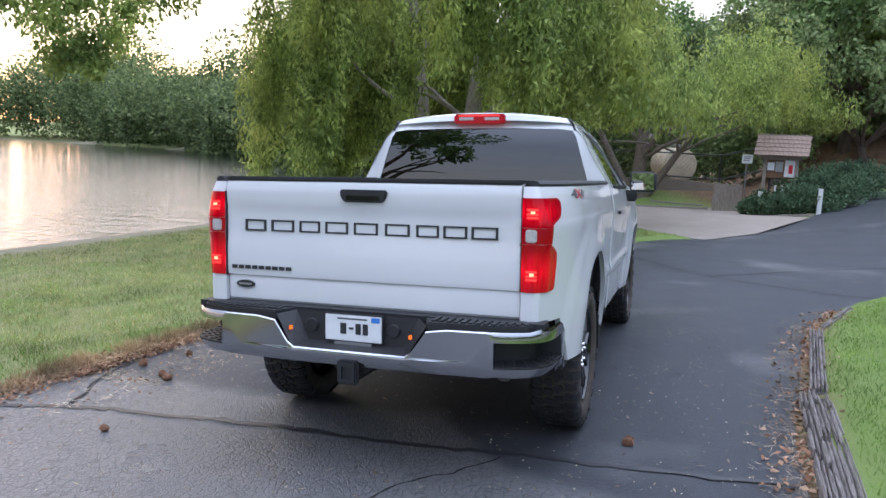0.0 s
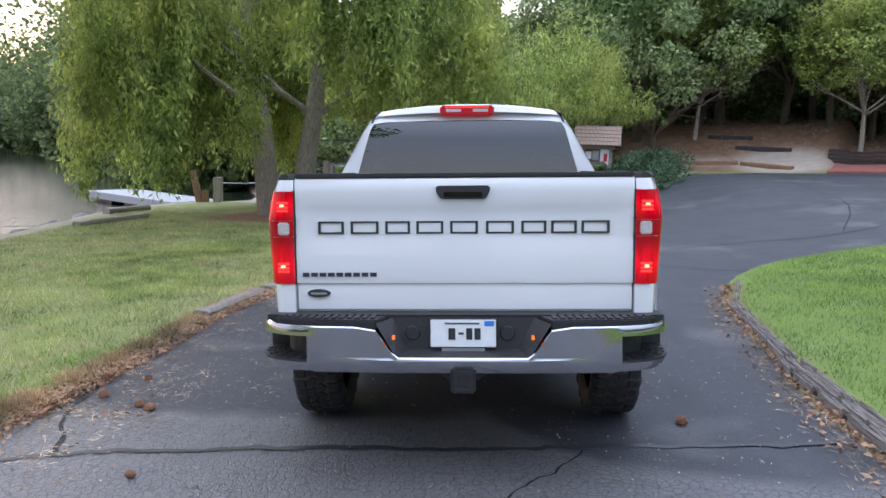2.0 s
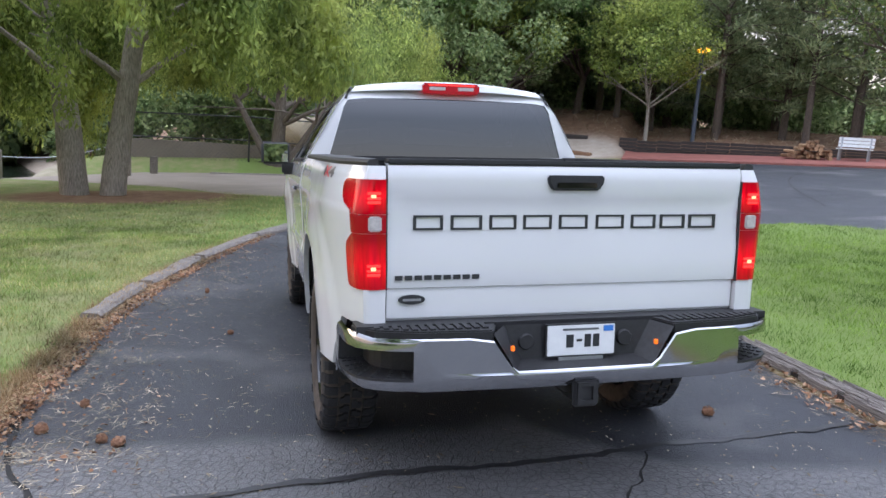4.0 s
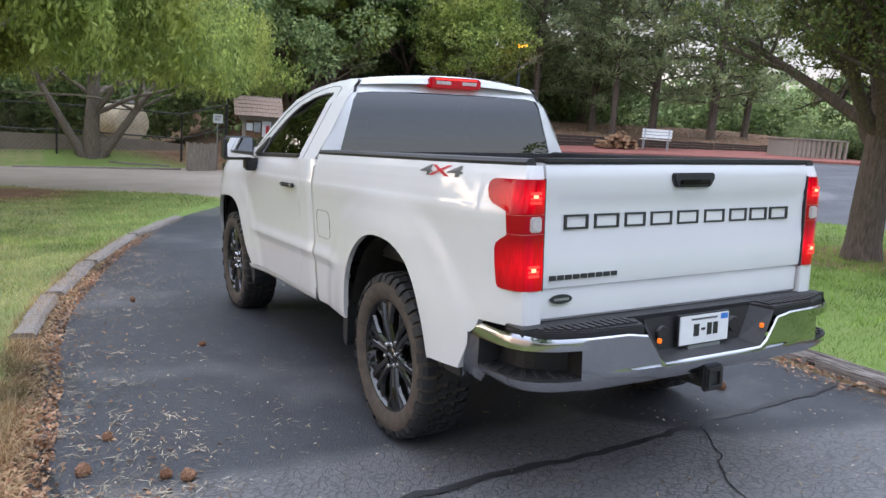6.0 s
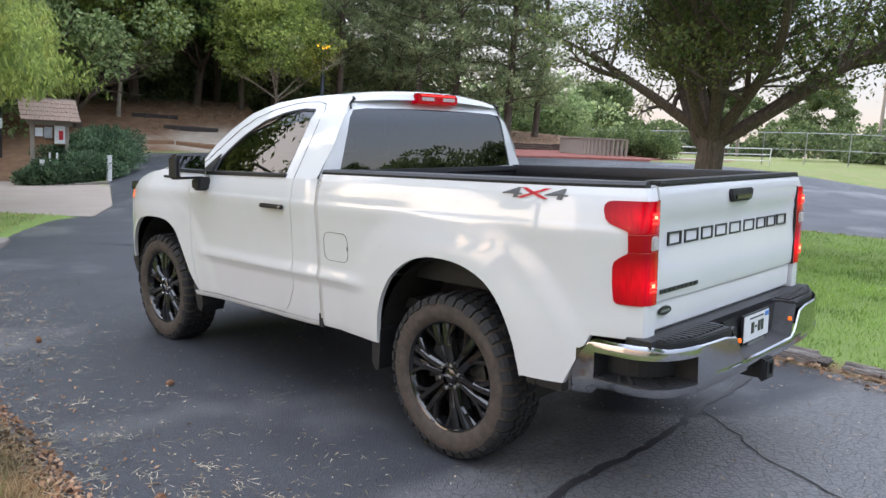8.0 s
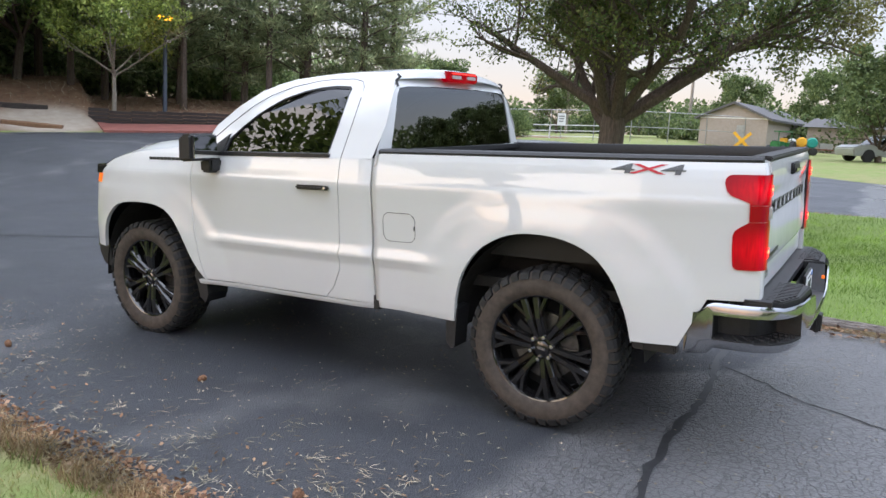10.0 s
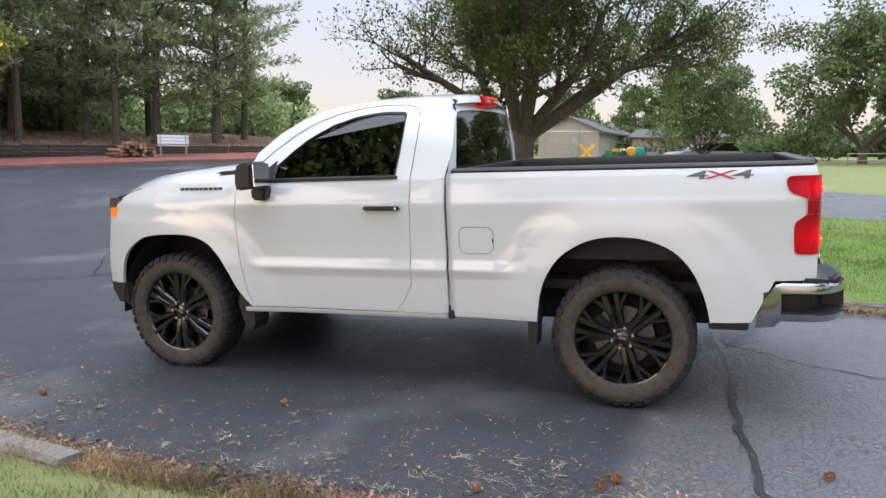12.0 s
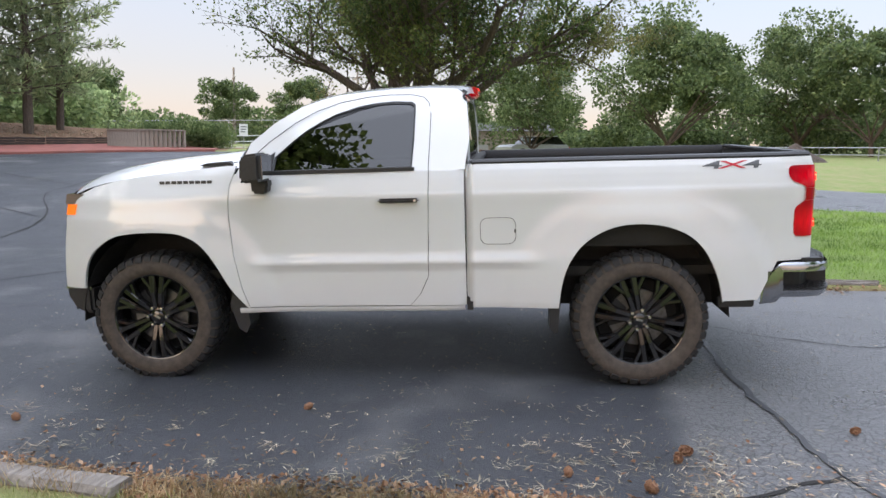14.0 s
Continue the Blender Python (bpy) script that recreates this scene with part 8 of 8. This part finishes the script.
# ---- across the field ----
def soil_mound(x, y, r, h):
    rng = random.Random(31)
    bm = bmesh.new()
    off = Vector((3.1, 7.7, 1.3))
    rings = []
    for i in range(9):
        f = i / 8
        row = []
        for j in range(28):
            a = 2 * math.pi * j / 28
            px, py = r * f * math.cos(a), r * 0.7 * f * math.sin(a)
            pz = h * (1 - f) ** 0.85 * (1 + 0.25 * noise.noise(Vector((px, py, 0)) * 1.4 + off)) + 0.05 * noise.noise(Vector((px, py, 2)) * 5) - 0.08 * f
            row.append(bm.verts.new((px, py, pz)))
        rings.append(row)
    for p, q in zip(rings[1:], rings[2:]):
        for j in range(28):
            bm.faces.new((p[j], q[j], q[(j + 1) % 28], p[(j + 1) % 28]))
    for j in range(28):
        bm.faces.new((rings[0][0], rings[1][j], rings[1][(j + 1) % 28]))
    bmesh.ops.delete(bm, geom=[v for v in bm.verts if not v.link_faces], context="VERTS")
    bmesh.ops.recalc_face_normals(bm, faces=bm.faces)
    ob = part("soil_mound", bm, SOIL, None)
    ob.matrix_world = upright(x, y, 70)
    tagged(ob, "heap of dark brown soil beside the field road", "soil heap")


SOIL = simple("dark_soil", (0.10, 0.075, 0.058), (0.035, 0.026, 0.02), 9, 0.95, bump=0.8, dist=0.03)
soil_mound(32.3, -9.3, 1.7, 0.95)


def x_sign():
    t = thing("x_sign", "yellow crossed-board sign on the grass", "sign", upright(30.9, 9.2, -82, -0.1) @ Matrix.Scale(0.78, 4))
    for a in (45, -45):
        ob = part("board", box((-0.68, -0.02, -0.09), (0.68, 0.02, 0.09)), YELLOW, t)
        ob.matrix_basis = Matrix.Translation((0, 0.03 * (a > 0), 1.12)) @ Matrix.Rotation(radians(a), 4, "Y")
    part("post", box((-0.05, 0.05, -0.2), (0.05, 0.12, 1.2)), WOOD_GREY, t)


x_sign()


def field_building():
    t = thing("field_building", "tan gabled building with a grey roof", "building", upright(54.5, 13.0, -8))
    part("wall", prism([(-2.4, -0.3), (2.4, -0.3), (2.4, 2.0), (0, 3.0), (-2.4, 2.0)], 0, -3.0, 9.0), SIDING, t, smooth=False)
    for sy in (-1, 1):
        part("roof", prism([(0.0, 3.0), (sy * 2.75, 1.85), (sy * 2.75, 2.0), (0, 3.16)], 0, -3.3, 9.2), ROOF_GREY, t, smooth=False)
    part("door", box((-3.03, -0.9, 0.0), (-2.98, -0.3, 1.5)), METAL_GREY, t, "grey door")
    part("gable_trim", box((-3.04, -2.4, 1.95), (-2.99, 2.4, 2.02)), WHITE_PAINT, t)
    t2 = thing("low_shed", "long low grey-roofed shed", "building", upright(58.0, 5.0, -8))
    part("wall", box((-3, -3.5, -0.3), (3, 3.5, 1.8)), SIDING, t2)
    part("roof", prism([(-3.4, 1.8), (3.4, 1.8), (0, 2.6)], 1, -3.8, 3.8), ROOF_GREY, t2, smooth=False)


field_building()


def small_wheels(t, spots, r, w, axis=0):
    for x, y in spots:
        bm = bmesh.new()
        add_lathe(bm, [(0.0, -w / 2), (r * 0.55, -w / 2), (r, -w / 2 + 0.02), (r, w / 2 - 0.02), (r * 0.55, w / 2), (0, w / 2)], 18, Matrix.Translation((x, y, r)))
        bmesh.ops.recalc_face_normals(bm, faces=bm.faces)
        part("wheel", bm, RUBBER, t)


def tractor():
    t = thing("tractor", "small green tractor beside the fence", "tractor", upright(46.0, 9.4, 80) @ Matrix.Scale(0.8, 4))
    part("hood", box((-0.35, -0.1, 0.5), (0.35, 1.5, 1.0)), GREEN_PAINT, t, bevel=0.08)
    part("fender", box((-0.7, -1.1, 0.6), (0.7, -0.2, 0.95)), GREEN_PAINT, t, bevel=0.1)
    part("seat", box((-0.25, -0.9, 0.95), (0.25, -0.45, 1.3)), YELLOW, t, bevel=0.05)
    part("canopy", box((-0.6, -1.0, 1.75), (0.6, 0.1, 1.83)), GREEN_PAINT, t)
    part("roll_bar", tube([(-0.5, -0.9, 0.9), (-0.5, -0.9, 1.78)], 0.04, 6), GREEN_PAINT, t)
    part("roll_bar", tube([(0.5, -0.9, 0.9), (0.5, -0.9, 1.78)], 0.04, 6), GREEN_PAINT, t)
    small_wheels(t, ((-0.7, -0.7), (0.7, -0.7)), 0.55, 0.3)
    small_wheels(t, ((-0.55, 1.1), (0.55, 1.1)), 0.35, 0.2)


tractor()


def trailer():
    t = thing("tank_trailer", "flat trailer carrying yellow and teal tanks", "trailer", upright(47.5, 8.0, 8) @ Matrix.Scale(0.68, 4))
    part("bed", box((-0.9, -2.2, 0.55), (0.9, 2.2, 0.68)), RUST, t)
    part("tongue", tube([(0, 2.2, 0.58), (0, 3.6, 0.5)], 0.06, 6), RUST, t)
    for y, mat, r in ((0.55, YELLOW, 0.5), (-0.35, TEAL, 0.5), (1.4, WHITE_PAINT, 0.42)):
        bm = bmesh.new()
        add_lathe(bm, [(0, -0.62), (r * 0.8, -0.6), (r, -0.5), (r, 0.5), (r * 0.8, 0.6), (0, 0.62)], 20, Matrix.Translation((0, y, 0.68 + r)))
        bmesh.ops.recalc_face_normals(bm, faces=bm.faces)
        part("tank", bm, mat, t)
    part("crate", box((-0.7, 1.85, 0.68), (0.7, 2.2, 1.6)), BLACK_PLASTIC, t)
    part("pump_box", box((-0.8, -2.1, 0.68), (0.8, -1.0, 1.2)), METAL_GREY, t)
    small_wheels(t, ((-1.0, 0.3), (1.0, 0.3), (-1.0, -0.5), (1.0, -0.5)), 0.36, 0.22)


trailer()


def parked_car(name, x, y, turn, mat, label):
    t = thing(name, label, "car", upright(x, y, turn))
    part("body", prism([(-2.2, 0.3), (2.2, 0.3), (2.25, 0.7), (1.9, 0.85), (0.9, 0.92), (-2.1, 0.95), (-2.25, 0.7)], 0, -0.88, 0.88), mat, t, bevel=0.06)
    part("cabin", prism([(0.95, 0.9), (0.35, 1.38), (-1.4, 1.42), (-2.0, 0.93)], 0, -0.76, 0.76), GLOSS_BLACK, t, bevel=0.05)
    part("roof", prism([(0.32, 1.385), (0.3, 1.43), (-1.35, 1.47), (-1.4, 1.425)], 0, -0.7, 0.7), mat, t)
    small_wheels(t, ((-0.8, 1.4), (0.8, 1.4), (-0.8, -1.35), (0.8, -1.35)), 0.33, 0.22)
    for sx in (-0.7, 0.7):
        part("tail_lamp", box((sx - 0.12, -2.27, 0.68), (sx + 0.12, -2.2, 0.82)), RED_DECAL, t)


SILVER = simple("silver_paint", (0.42, 0.43, 0.44), (0.36, 0.37, 0.38), 6, 0.3, 0.6)
parked_car("parked_car", 40.0, 3.6, 35, SILVER, "silver car parked at the field's edge")


def utility_pole(x, y, h, label):
    t = thing("utility_pole", label, "utility pole", upright(x, y, 25))
    part("shaft", tube([(0, 0, -0.3), (0, 0, h)], [0.16, 0.10], 8), WOOD_GREY, t)
    part("crossarm", box((-1.1, -0.06, h - 1.1), (1.1, 0.06, h - 0.96)), WOOD_GREY, t)
    for sx in (-0.9, -0.4, 0.4, 0.9):
        part("insulator", tube([(sx, 0, h - 0.96), (sx, 0, h - 0.8)], 0.05, 6), WHITE_PAINT, t)


utility_pole(66.0, 32.0, 7.5, "distant wooden utility pole with a crossarm")
utility_pole(60.0, 18.5, 7.0, "distant wooden utility pole behind the fence")
sign_post(41.8, 22.6, 1.5, 0.55, 0.8, PLATE_W, "white notice on the field fence", -60)


# ---- small things on the ground ----
def ribbon(name, pts, width, mat, label, seed, lift=0.007):
    rng = random.Random(seed)
    pts = smooth_line(pts, 8)
    bm = bmesh.new()
    prev = None
    off = 0.0
    for i, (x, y) in enumerate(pts):
        a, b = pts[max(0, i - 1)], pts[min(len(pts) - 1, i + 1)]
        d = Vector((b[0] - a[0], b[1] - a[1])).normalized()
        off = off * 0.7 + rng.uniform(-0.022, 0.022)
        w = width * rng.uniform(0.55, 1.25) * (0.4 if i in (0, len(pts) - 1) else 1)
        c = [bm.verts.new((x - d.y * (off + s_ * w), y + d.x * (off + s_ * w), land1(x, y) + lift)) for s_ in (-0.5, 0.5)]
        if prev:
            bm.faces.new((prev[0], prev[1], c[1], c[0]))
        prev = c
    bmesh.ops.recalc_face_normals(bm, faces=bm.faces)
    if sum(f.normal.z for f in bm.faces) < 0:
        bmesh.ops.reverse_faces(bm, faces=bm.faces)
    ob = part(name, bm, mat, None)
    tagged(ob, label, "crack", kind="structure")


SEALER = simple("crack_sealer", (0.042, 0.042, 0.045), (0.026, 0.026, 0.028), 20, 0.45, bump=0.3)
CRACK = simple("open_crack", (0.012, 0.012, 0.012), (0.02, 0.018, 0.016), 20, 0.9)
ribbon("crack_sealed", [(-4.2, 3.5), (-3.6, 3.68), (-3.0, 3.76), (-2.2, 3.77), (-1.4, 3.78), (-0.8, 3.83), (0.05, 3.84), (0.65, 3.95)], 0.048, SEALER, "dark sealed crack across the drive", 1)
ribbon("crack_open", [(-0.83, 3.80), (-1.05, 3.5), (-1.26, 3.2), (-1.5, 2.7), (-1.45, 2.2)], 0.013, CRACK, "thin open crack in the asphalt", 2)
ribbon("crack_open", [(-3.7, 3.65), (-3.95, 4.3), (-4.05, 4.9)], 0.03, CRACK, "thin open crack in the asphalt", 3)
ribbon("crack_open", [(-1.0, 13.2), (-0.6, 12.6), (0.35, 11.1), (1.65, 10.15), (2.4, 9.9)], 0.03, CRACK, "long crack where drive meets car park", 4)
ribbon("crack_open", [(0.35, 11.1), (2.5, 12.6), (5.0, 13.2), (8.0, 15.0), (11.0, 15.6)], 0.028, CRACK, "long crack in the car park", 5)
ribbon("crack_open", [(5.0, 13.2), (6.8, 17.0), (7.6, 21.0), (9.0, 26.0)], 0.03, CRACK, "long crack in the car park", 7)
ribbon("crack_open", [(9.0, 14.0), (12.0, 19.0), (16.0, 22.0), (19.0, 21.6)], 0.03, CRACK, "long crack in the car park", 8)


def pine_cone_mesh():
    bm = bmesh.new()
    rng = random.Random(2)
    bmesh.ops.create_uvsphere(bm, u_segments=10, v_segments=8, radius=1, matrix=Matrix.Diagonal((0.026, 0.026, 0.034, 1)))
    for r in range(6):
        z = -0.026 + r * 0.010
        rad = 0.034 * math.sqrt(max(0.15, 1 - (z / 0.036) ** 2))
        for j in range(9):
            a = 2 * math.pi * (j + 0.5 * (r % 2)) / 9
            m = Matrix.Rotation(a + rng.uniform(-0.15, 0.15), 4, "Z") @ Matrix.Translation((rad * rng.uniform(0.85, 1.1), 0, z)) @ Matrix.Rotation(radians(rng.uniform(-60, -20)), 4, "Y") @ Matrix.Diagonal((0.022, 0.016, 0.003, 1))
            bmesh.ops.create_cube(bm, size=1, matrix=m)
    me = bpy.data.meshes.new("pine_cone")
    bm.to_mesh(me)
    bm.free()
    me.materials.append(CONE)
    return me


CONE = simple("pine_cone", (0.34, 0.18, 0.10), (0.12, 0.06, 0.034), 60, 0.85)
cone = pine_cone_mesh()
rng = random.Random(6)
for x, y in ((-0.21, 4.2), (-3.15, 3.4), (-3.57, 4.44), (-3.48, 4.38), (-3.76, 5.0), (-3.9, 4.63), (-3.26, 8.14), (-2.99, 6.48)):
    ob = new("pine_cone", cone)
    s_ = rng.uniform(0.8, 1.15)
    ob.matrix_world = Matrix.Translation((x, y, land1(x, y) + 0.02 * s_)) @ Euler((rng.uniform(1.1, 1.9), rng.uniform(0, 6), rng.uniform(0, 6))).to_matrix().to_4x4() @ Matrix.Diagonal((s_ * 0.8, s_ * 0.62, s_ * 0.85, 1))
    tagged(ob, "brown pine cone lying on the asphalt", "pine cone", "fallen pine cones")


def scatter(name, label, pts, size, wide, mat, seed, lift=0.012, flat=0.5, category="litter"):
    """Curled leaves, twigs or needles, a bent quad each."""
    rnp = np.random.default_rng(seed)
    pts = np.asarray(pts)
    n = len(pts)
    z = land(pts[:, 0], pts[:, 1]) + lift * rnp.uniform(0.3, 2.2, n)
    if pts.shape[1] > 2:
        z = z + pts[:, 2]
    a = rnp.uniform(0, 2 * np.pi, n)
    d = np.stack([np.cos(a), np.sin(a), rnp.normal(size=n) * flat], 1)
    c = np.stack([pts[:, 0], pts[:, 1], z], 1) - d * size * 0.5
    d /= np.linalg.norm(d, axis=1, keepdims=True)
    up = np.stack([rnp.normal(size=n) * flat, rnp.normal(size=n) * flat, np.ones(n)], 1)
    side = np.cross(d, up)
    side /= np.linalg.norm(side, axis=1, keepdims=True)
    nrm = np.cross(side, d)
    ln = size * rnp.uniform(0.5, 1.4, (n, 1))
    wd = wide * rnp.uniform(0.6, 1.3, (n, 1))
    cup = wd * 0.6
    v = np.stack([c, c + d * ln * 0.4 + side * wd + nrm * cup, c + d * ln + nrm * cup * rnp.uniform(-0.5, 1.5, (n, 1)), c + d * ln * 0.5 - side * wd + nrm * cup], 1).reshape(-1, 3)
    v[:, 2] = np.maximum(v[:, 2], np.repeat(z - lift * 0.4, 4))
    ob = part_me(name, fast_mesh(name, v, np.arange(4 * n).reshape(-1, 4), 4, mat))
    tagged(ob, label, category, kind="stuff")


def edge_points(line, n, lo, hi, side, y0, y1, seed, power=1.0):
    rnp = np.random.default_rng(seed)
    line = [p for p in line if y0 <= p[1] <= y1]
    out = []
    for _ in range(n):
        i = rnp.integers(0, len(line) - 1)
        t = rnp.uniform()
        (x1, y1_), (x2, y2) = line[i], line[i + 1]
        d = np.array([x2 - x1, y2 - y1_])
        d /= np.linalg.norm(d)
        o = lo + (hi - lo) * rnp.uniform() ** power
        out.append((x1 + (x2 - x1) * t - d[1] * o * side, y1_ + (y2 - y1_) * t + d[0] * o * side))
    return np.array(out)


# dead leaves banked along both edges (a positive offset runs into the lawn)
scatter("leaf_litter", "brown dead leaves banked along the drive's edge", edge_points(EDGE_LEFT, 7000, -0.16, 0.20, 1, 0.5, 12.5, 1), 0.036, 0.0105, LEAF_BROWN, 11, 0.016, 0.7)
scatter("leaf_litter", "brown dead leaves strewn on the asphalt", edge_points(EDGE_LEFT, 620, -1.3, -0.05, 1, 1.0, 12.0, 2, 0.3), 0.032, 0.009, LEAF_BROWN, 12, 0.008, 0.4)
scatter("leaf_litter", "brown dead leaves along the lawn timbers", edge_points(EDGE_RIGHT, 2200, -0.02, 0.28, -1, 1.0, 9.0, 3), 0.045, 0.014, LEAF_BROWN, 13, 0.016, 0.7)
STRAW = leaf_material("pine_straw", (0.12, 0.085, 0.055), (0.24, 0.185, 0.13), (0.42, 0.36, 0.28), 0.1)
scatter("pine_straw_litter", "pale pine needles and twigs strewn on the asphalt", edge_points(EDGE_LEFT, 1800, -1.5, 0.2, 1, 0.5, 12.0, 4, 0.35), 0.075, 0.0024, STRAW, 14, 0.007, 0.1)
scatter("pine_straw_litter", "tan dead grass and needles banked on the drive's edge", edge_points(EDGE_LEFT, 9000, -0.07, 0.16, 1, 0.5, 13.0, 41), 0.075, 0.0028, LEAF_TAN, 44, 0.022, 0.5)
scatter("pine_straw_litter", "pale dry needles along the lawn timbers", edge_points(EDGE_RIGHT, 5200, -0.2, 0.22, -1, 1.5, 9.0, 5, 0.6), 0.075, 0.0022, STRAW, 15, 0.008, 0.12)
scatter("pine_straw_litter", "tan straw fanned out over the asphalt by the timbers", edge_points(EDGE_RIGHT, 1700, -0.05, 0.30, 1, 1.8, 8.5, 51, 2.2), 0.09, 0.003, STRAW, 52, 0.008, 0.12)
scatter("leaf_litter", "brown leaves gathered against the timbers", edge_points(EDGE_RIGHT, 700, -0.05, 0.22, 1, 1.8, 9.0, 53, 1.6), 0.045, 0.014, LEAF_BROWN, 54, 0.01, 0.5)
rnp = np.random.default_rng(19)
hub = edge_points(EDGE_LEFT, 150, -1.6, -0.02, 1, 0.8, 11.0, 45, 0.28)
clump = np.repeat(hub, 14, 0) + rnp.normal(size=(len(hub) * 14, 2)) * np.repeat(rnp.uniform(0.015, 0.07, len(hub)), 14)[:, None]
STRAW_PALE = leaf_material("bleached_straw", (0.26, 0.21, 0.155), (0.44, 0.375, 0.295), (0.64, 0.57, 0.47), 0.1)
scatter("pine_straw_litter", "pale clumps of dry pine straw on the asphalt", clump, 0.06, 0.0024, STRAW_PALE, 46, 0.007, 0.12)
scatter("asphalt_debris", "pale specks and twigs on the asphalt", np.stack([rnp.uniform(-4.2, 0.5, 900), rnp.uniform(0.5, 9.0, 900)], 1), 0.045, 0.0055, STRAW, 16, 0.006, 0.15)
scatter("asphalt_debris", "tiny pale chips on the asphalt", np.stack([rnp.uniform(-4.2, 0.6, 2600), rnp.uniform(0.3, 10.0, 2600)], 1), 0.016, 0.005, STRAW_PALE, 47, 0.005, 0.15)
q = np.stack([rnp.uniform(9, 26, 9000), rnp.uniform(21, 40, 9000)], 1)
rd, rs, _ = rim_distance(q[:, 0], q[:, 1])
scatter("slope_straw", "dry grass and straw on the slope above the wall", q[(rd > 3.4) & (rs > 0)], 0.28, 0.012, STRAW, 17, 0.05, 1.2)


def grass(name, label, pts, h, w, mat, seed):
    rnp = np.random.default_rng(seed)
    n = len(pts)
    z = land(pts[:, 0], pts[:, 1]) + 0.03
    a = rnp.uniform(0, 2 * np.pi, n)
    side = np.stack([np.cos(a), np.sin(a), np.zeros(n)], 1) * (w * rnp.uniform(0.6, 1.3, (n, 1)))
    lean = rnp.normal(size=(n, 2)) * 0.45
    hh = h * rnp.uniform(0.5, 1.35, (n, 1))
    base = np.stack([pts[:, 0], pts[:, 1], z], 1)
    tip = base + np.concatenate([lean * hh, hh], 1)
    v = np.stack([base - side, base + side, tip], 1).reshape(-1, 3)
    ob = part_me(name, fast_mesh(name, v, np.arange(3 * n).reshape(-1, 3), 3, mat))
    tagged(ob, label, "grass", kind="stuff")


def lawn_points(n, x0, x1, y0, y1, seed, inside, power=None):
    rnp = np.random.default_rng(seed)
    x, y = rnp.uniform(x0, x1, n), rnp.uniform(y0, y1, n)
    sd = np.minimum(road_distance(x, y), poly_distance(x, y, PAD))
    keep = (sd > 0.10 + rnp.uniform(0, 0.14, n)) & inside(x, y) & (poly_distance(x, y, LAKE) > 1.9)
    rim = np.minimum(np.minimum(x - x0, x1 - x), np.minimum(y - y0, y1 - y))
    keep &= rnp.uniform(0, 1, n) < rim / 1.6
    return np.stack([x[keep], y[keep]], 1)


left_side = lambda x, y: x < 0
patchy = lambda x, y: np.sin(1.7 * x + 0.8) * np.sin(1.3 * y) + 0.7 * np.sin(0.9 * x - 0.7 * y + 2) + 0.4 * np.sin(4.1 * x + 1.1) * np.sin(3.7 * y)
dry_side = lambda x, y: (x < 0) & ((patchy(x, y) < 1.15) | (x < -5.9) | (y > 12.5)) & (np.hypot((x + 6.4) / 1.4, y - 19.2) > 2.1)
green_side = lambda x, y: (x < 0) & (patchy(x, y) > 0.1)
right_side = lambda x, y: poly_distance(x, y, EDGE_RIGHT) < -0.15 - 0.13 * ((y > 3.4) & (y < 5.5))
grass("lawn_grass", "short mixed green and dry lawn blades", lawn_points(150000, -8.2, -2.2, -0.8, 13.5, 1, dry_side), 0.05, 0.0032, LEAF_GRASS_DRY, 1)
grass("lawn_grass", "short mixed green and dry lawn blades", lawn_points(120000, -12.5, 0.5, 2.5, 21.5, 2, dry_side), 0.06, 0.006, LEAF_GRASS_DRY, 2)
grass("lawn_grass", "short green lawn blades beside the drive", lawn_points(120000, -7.6, -1.8, 1.5, 14.5, 3, green_side), 0.055, 0.0032, LEAF_GRASS, 3)
grass("lawn_grass", "bright green lawn blades on the island", lawn_points(170000, -1.2, 6.8, -1.5, 13.5, 4, right_side), 0.055, 0.0036, LEAF_GRASS, 4)
grass("lawn_grass", "bright green lawn blades on the island", lawn_points(80000, 1.5, 10.8, -5.0, 13.5, 5, right_side), 0.06, 0.006, LEAF_GRASS, 5)
tuft = edge_points(EDGE_LEFT, 5500, 0.02, 0.2, 1, 1.0, 12.0, 8)
grass("edge_tufts", "longer grass tufts along the drive's edge", tuft[np.sin(tuft[:, 1] * 5.0) + np.sin(tuft[:, 1] * 13.1) > -0.9], 0.085, 0.003, LEAF_TAN, 6)
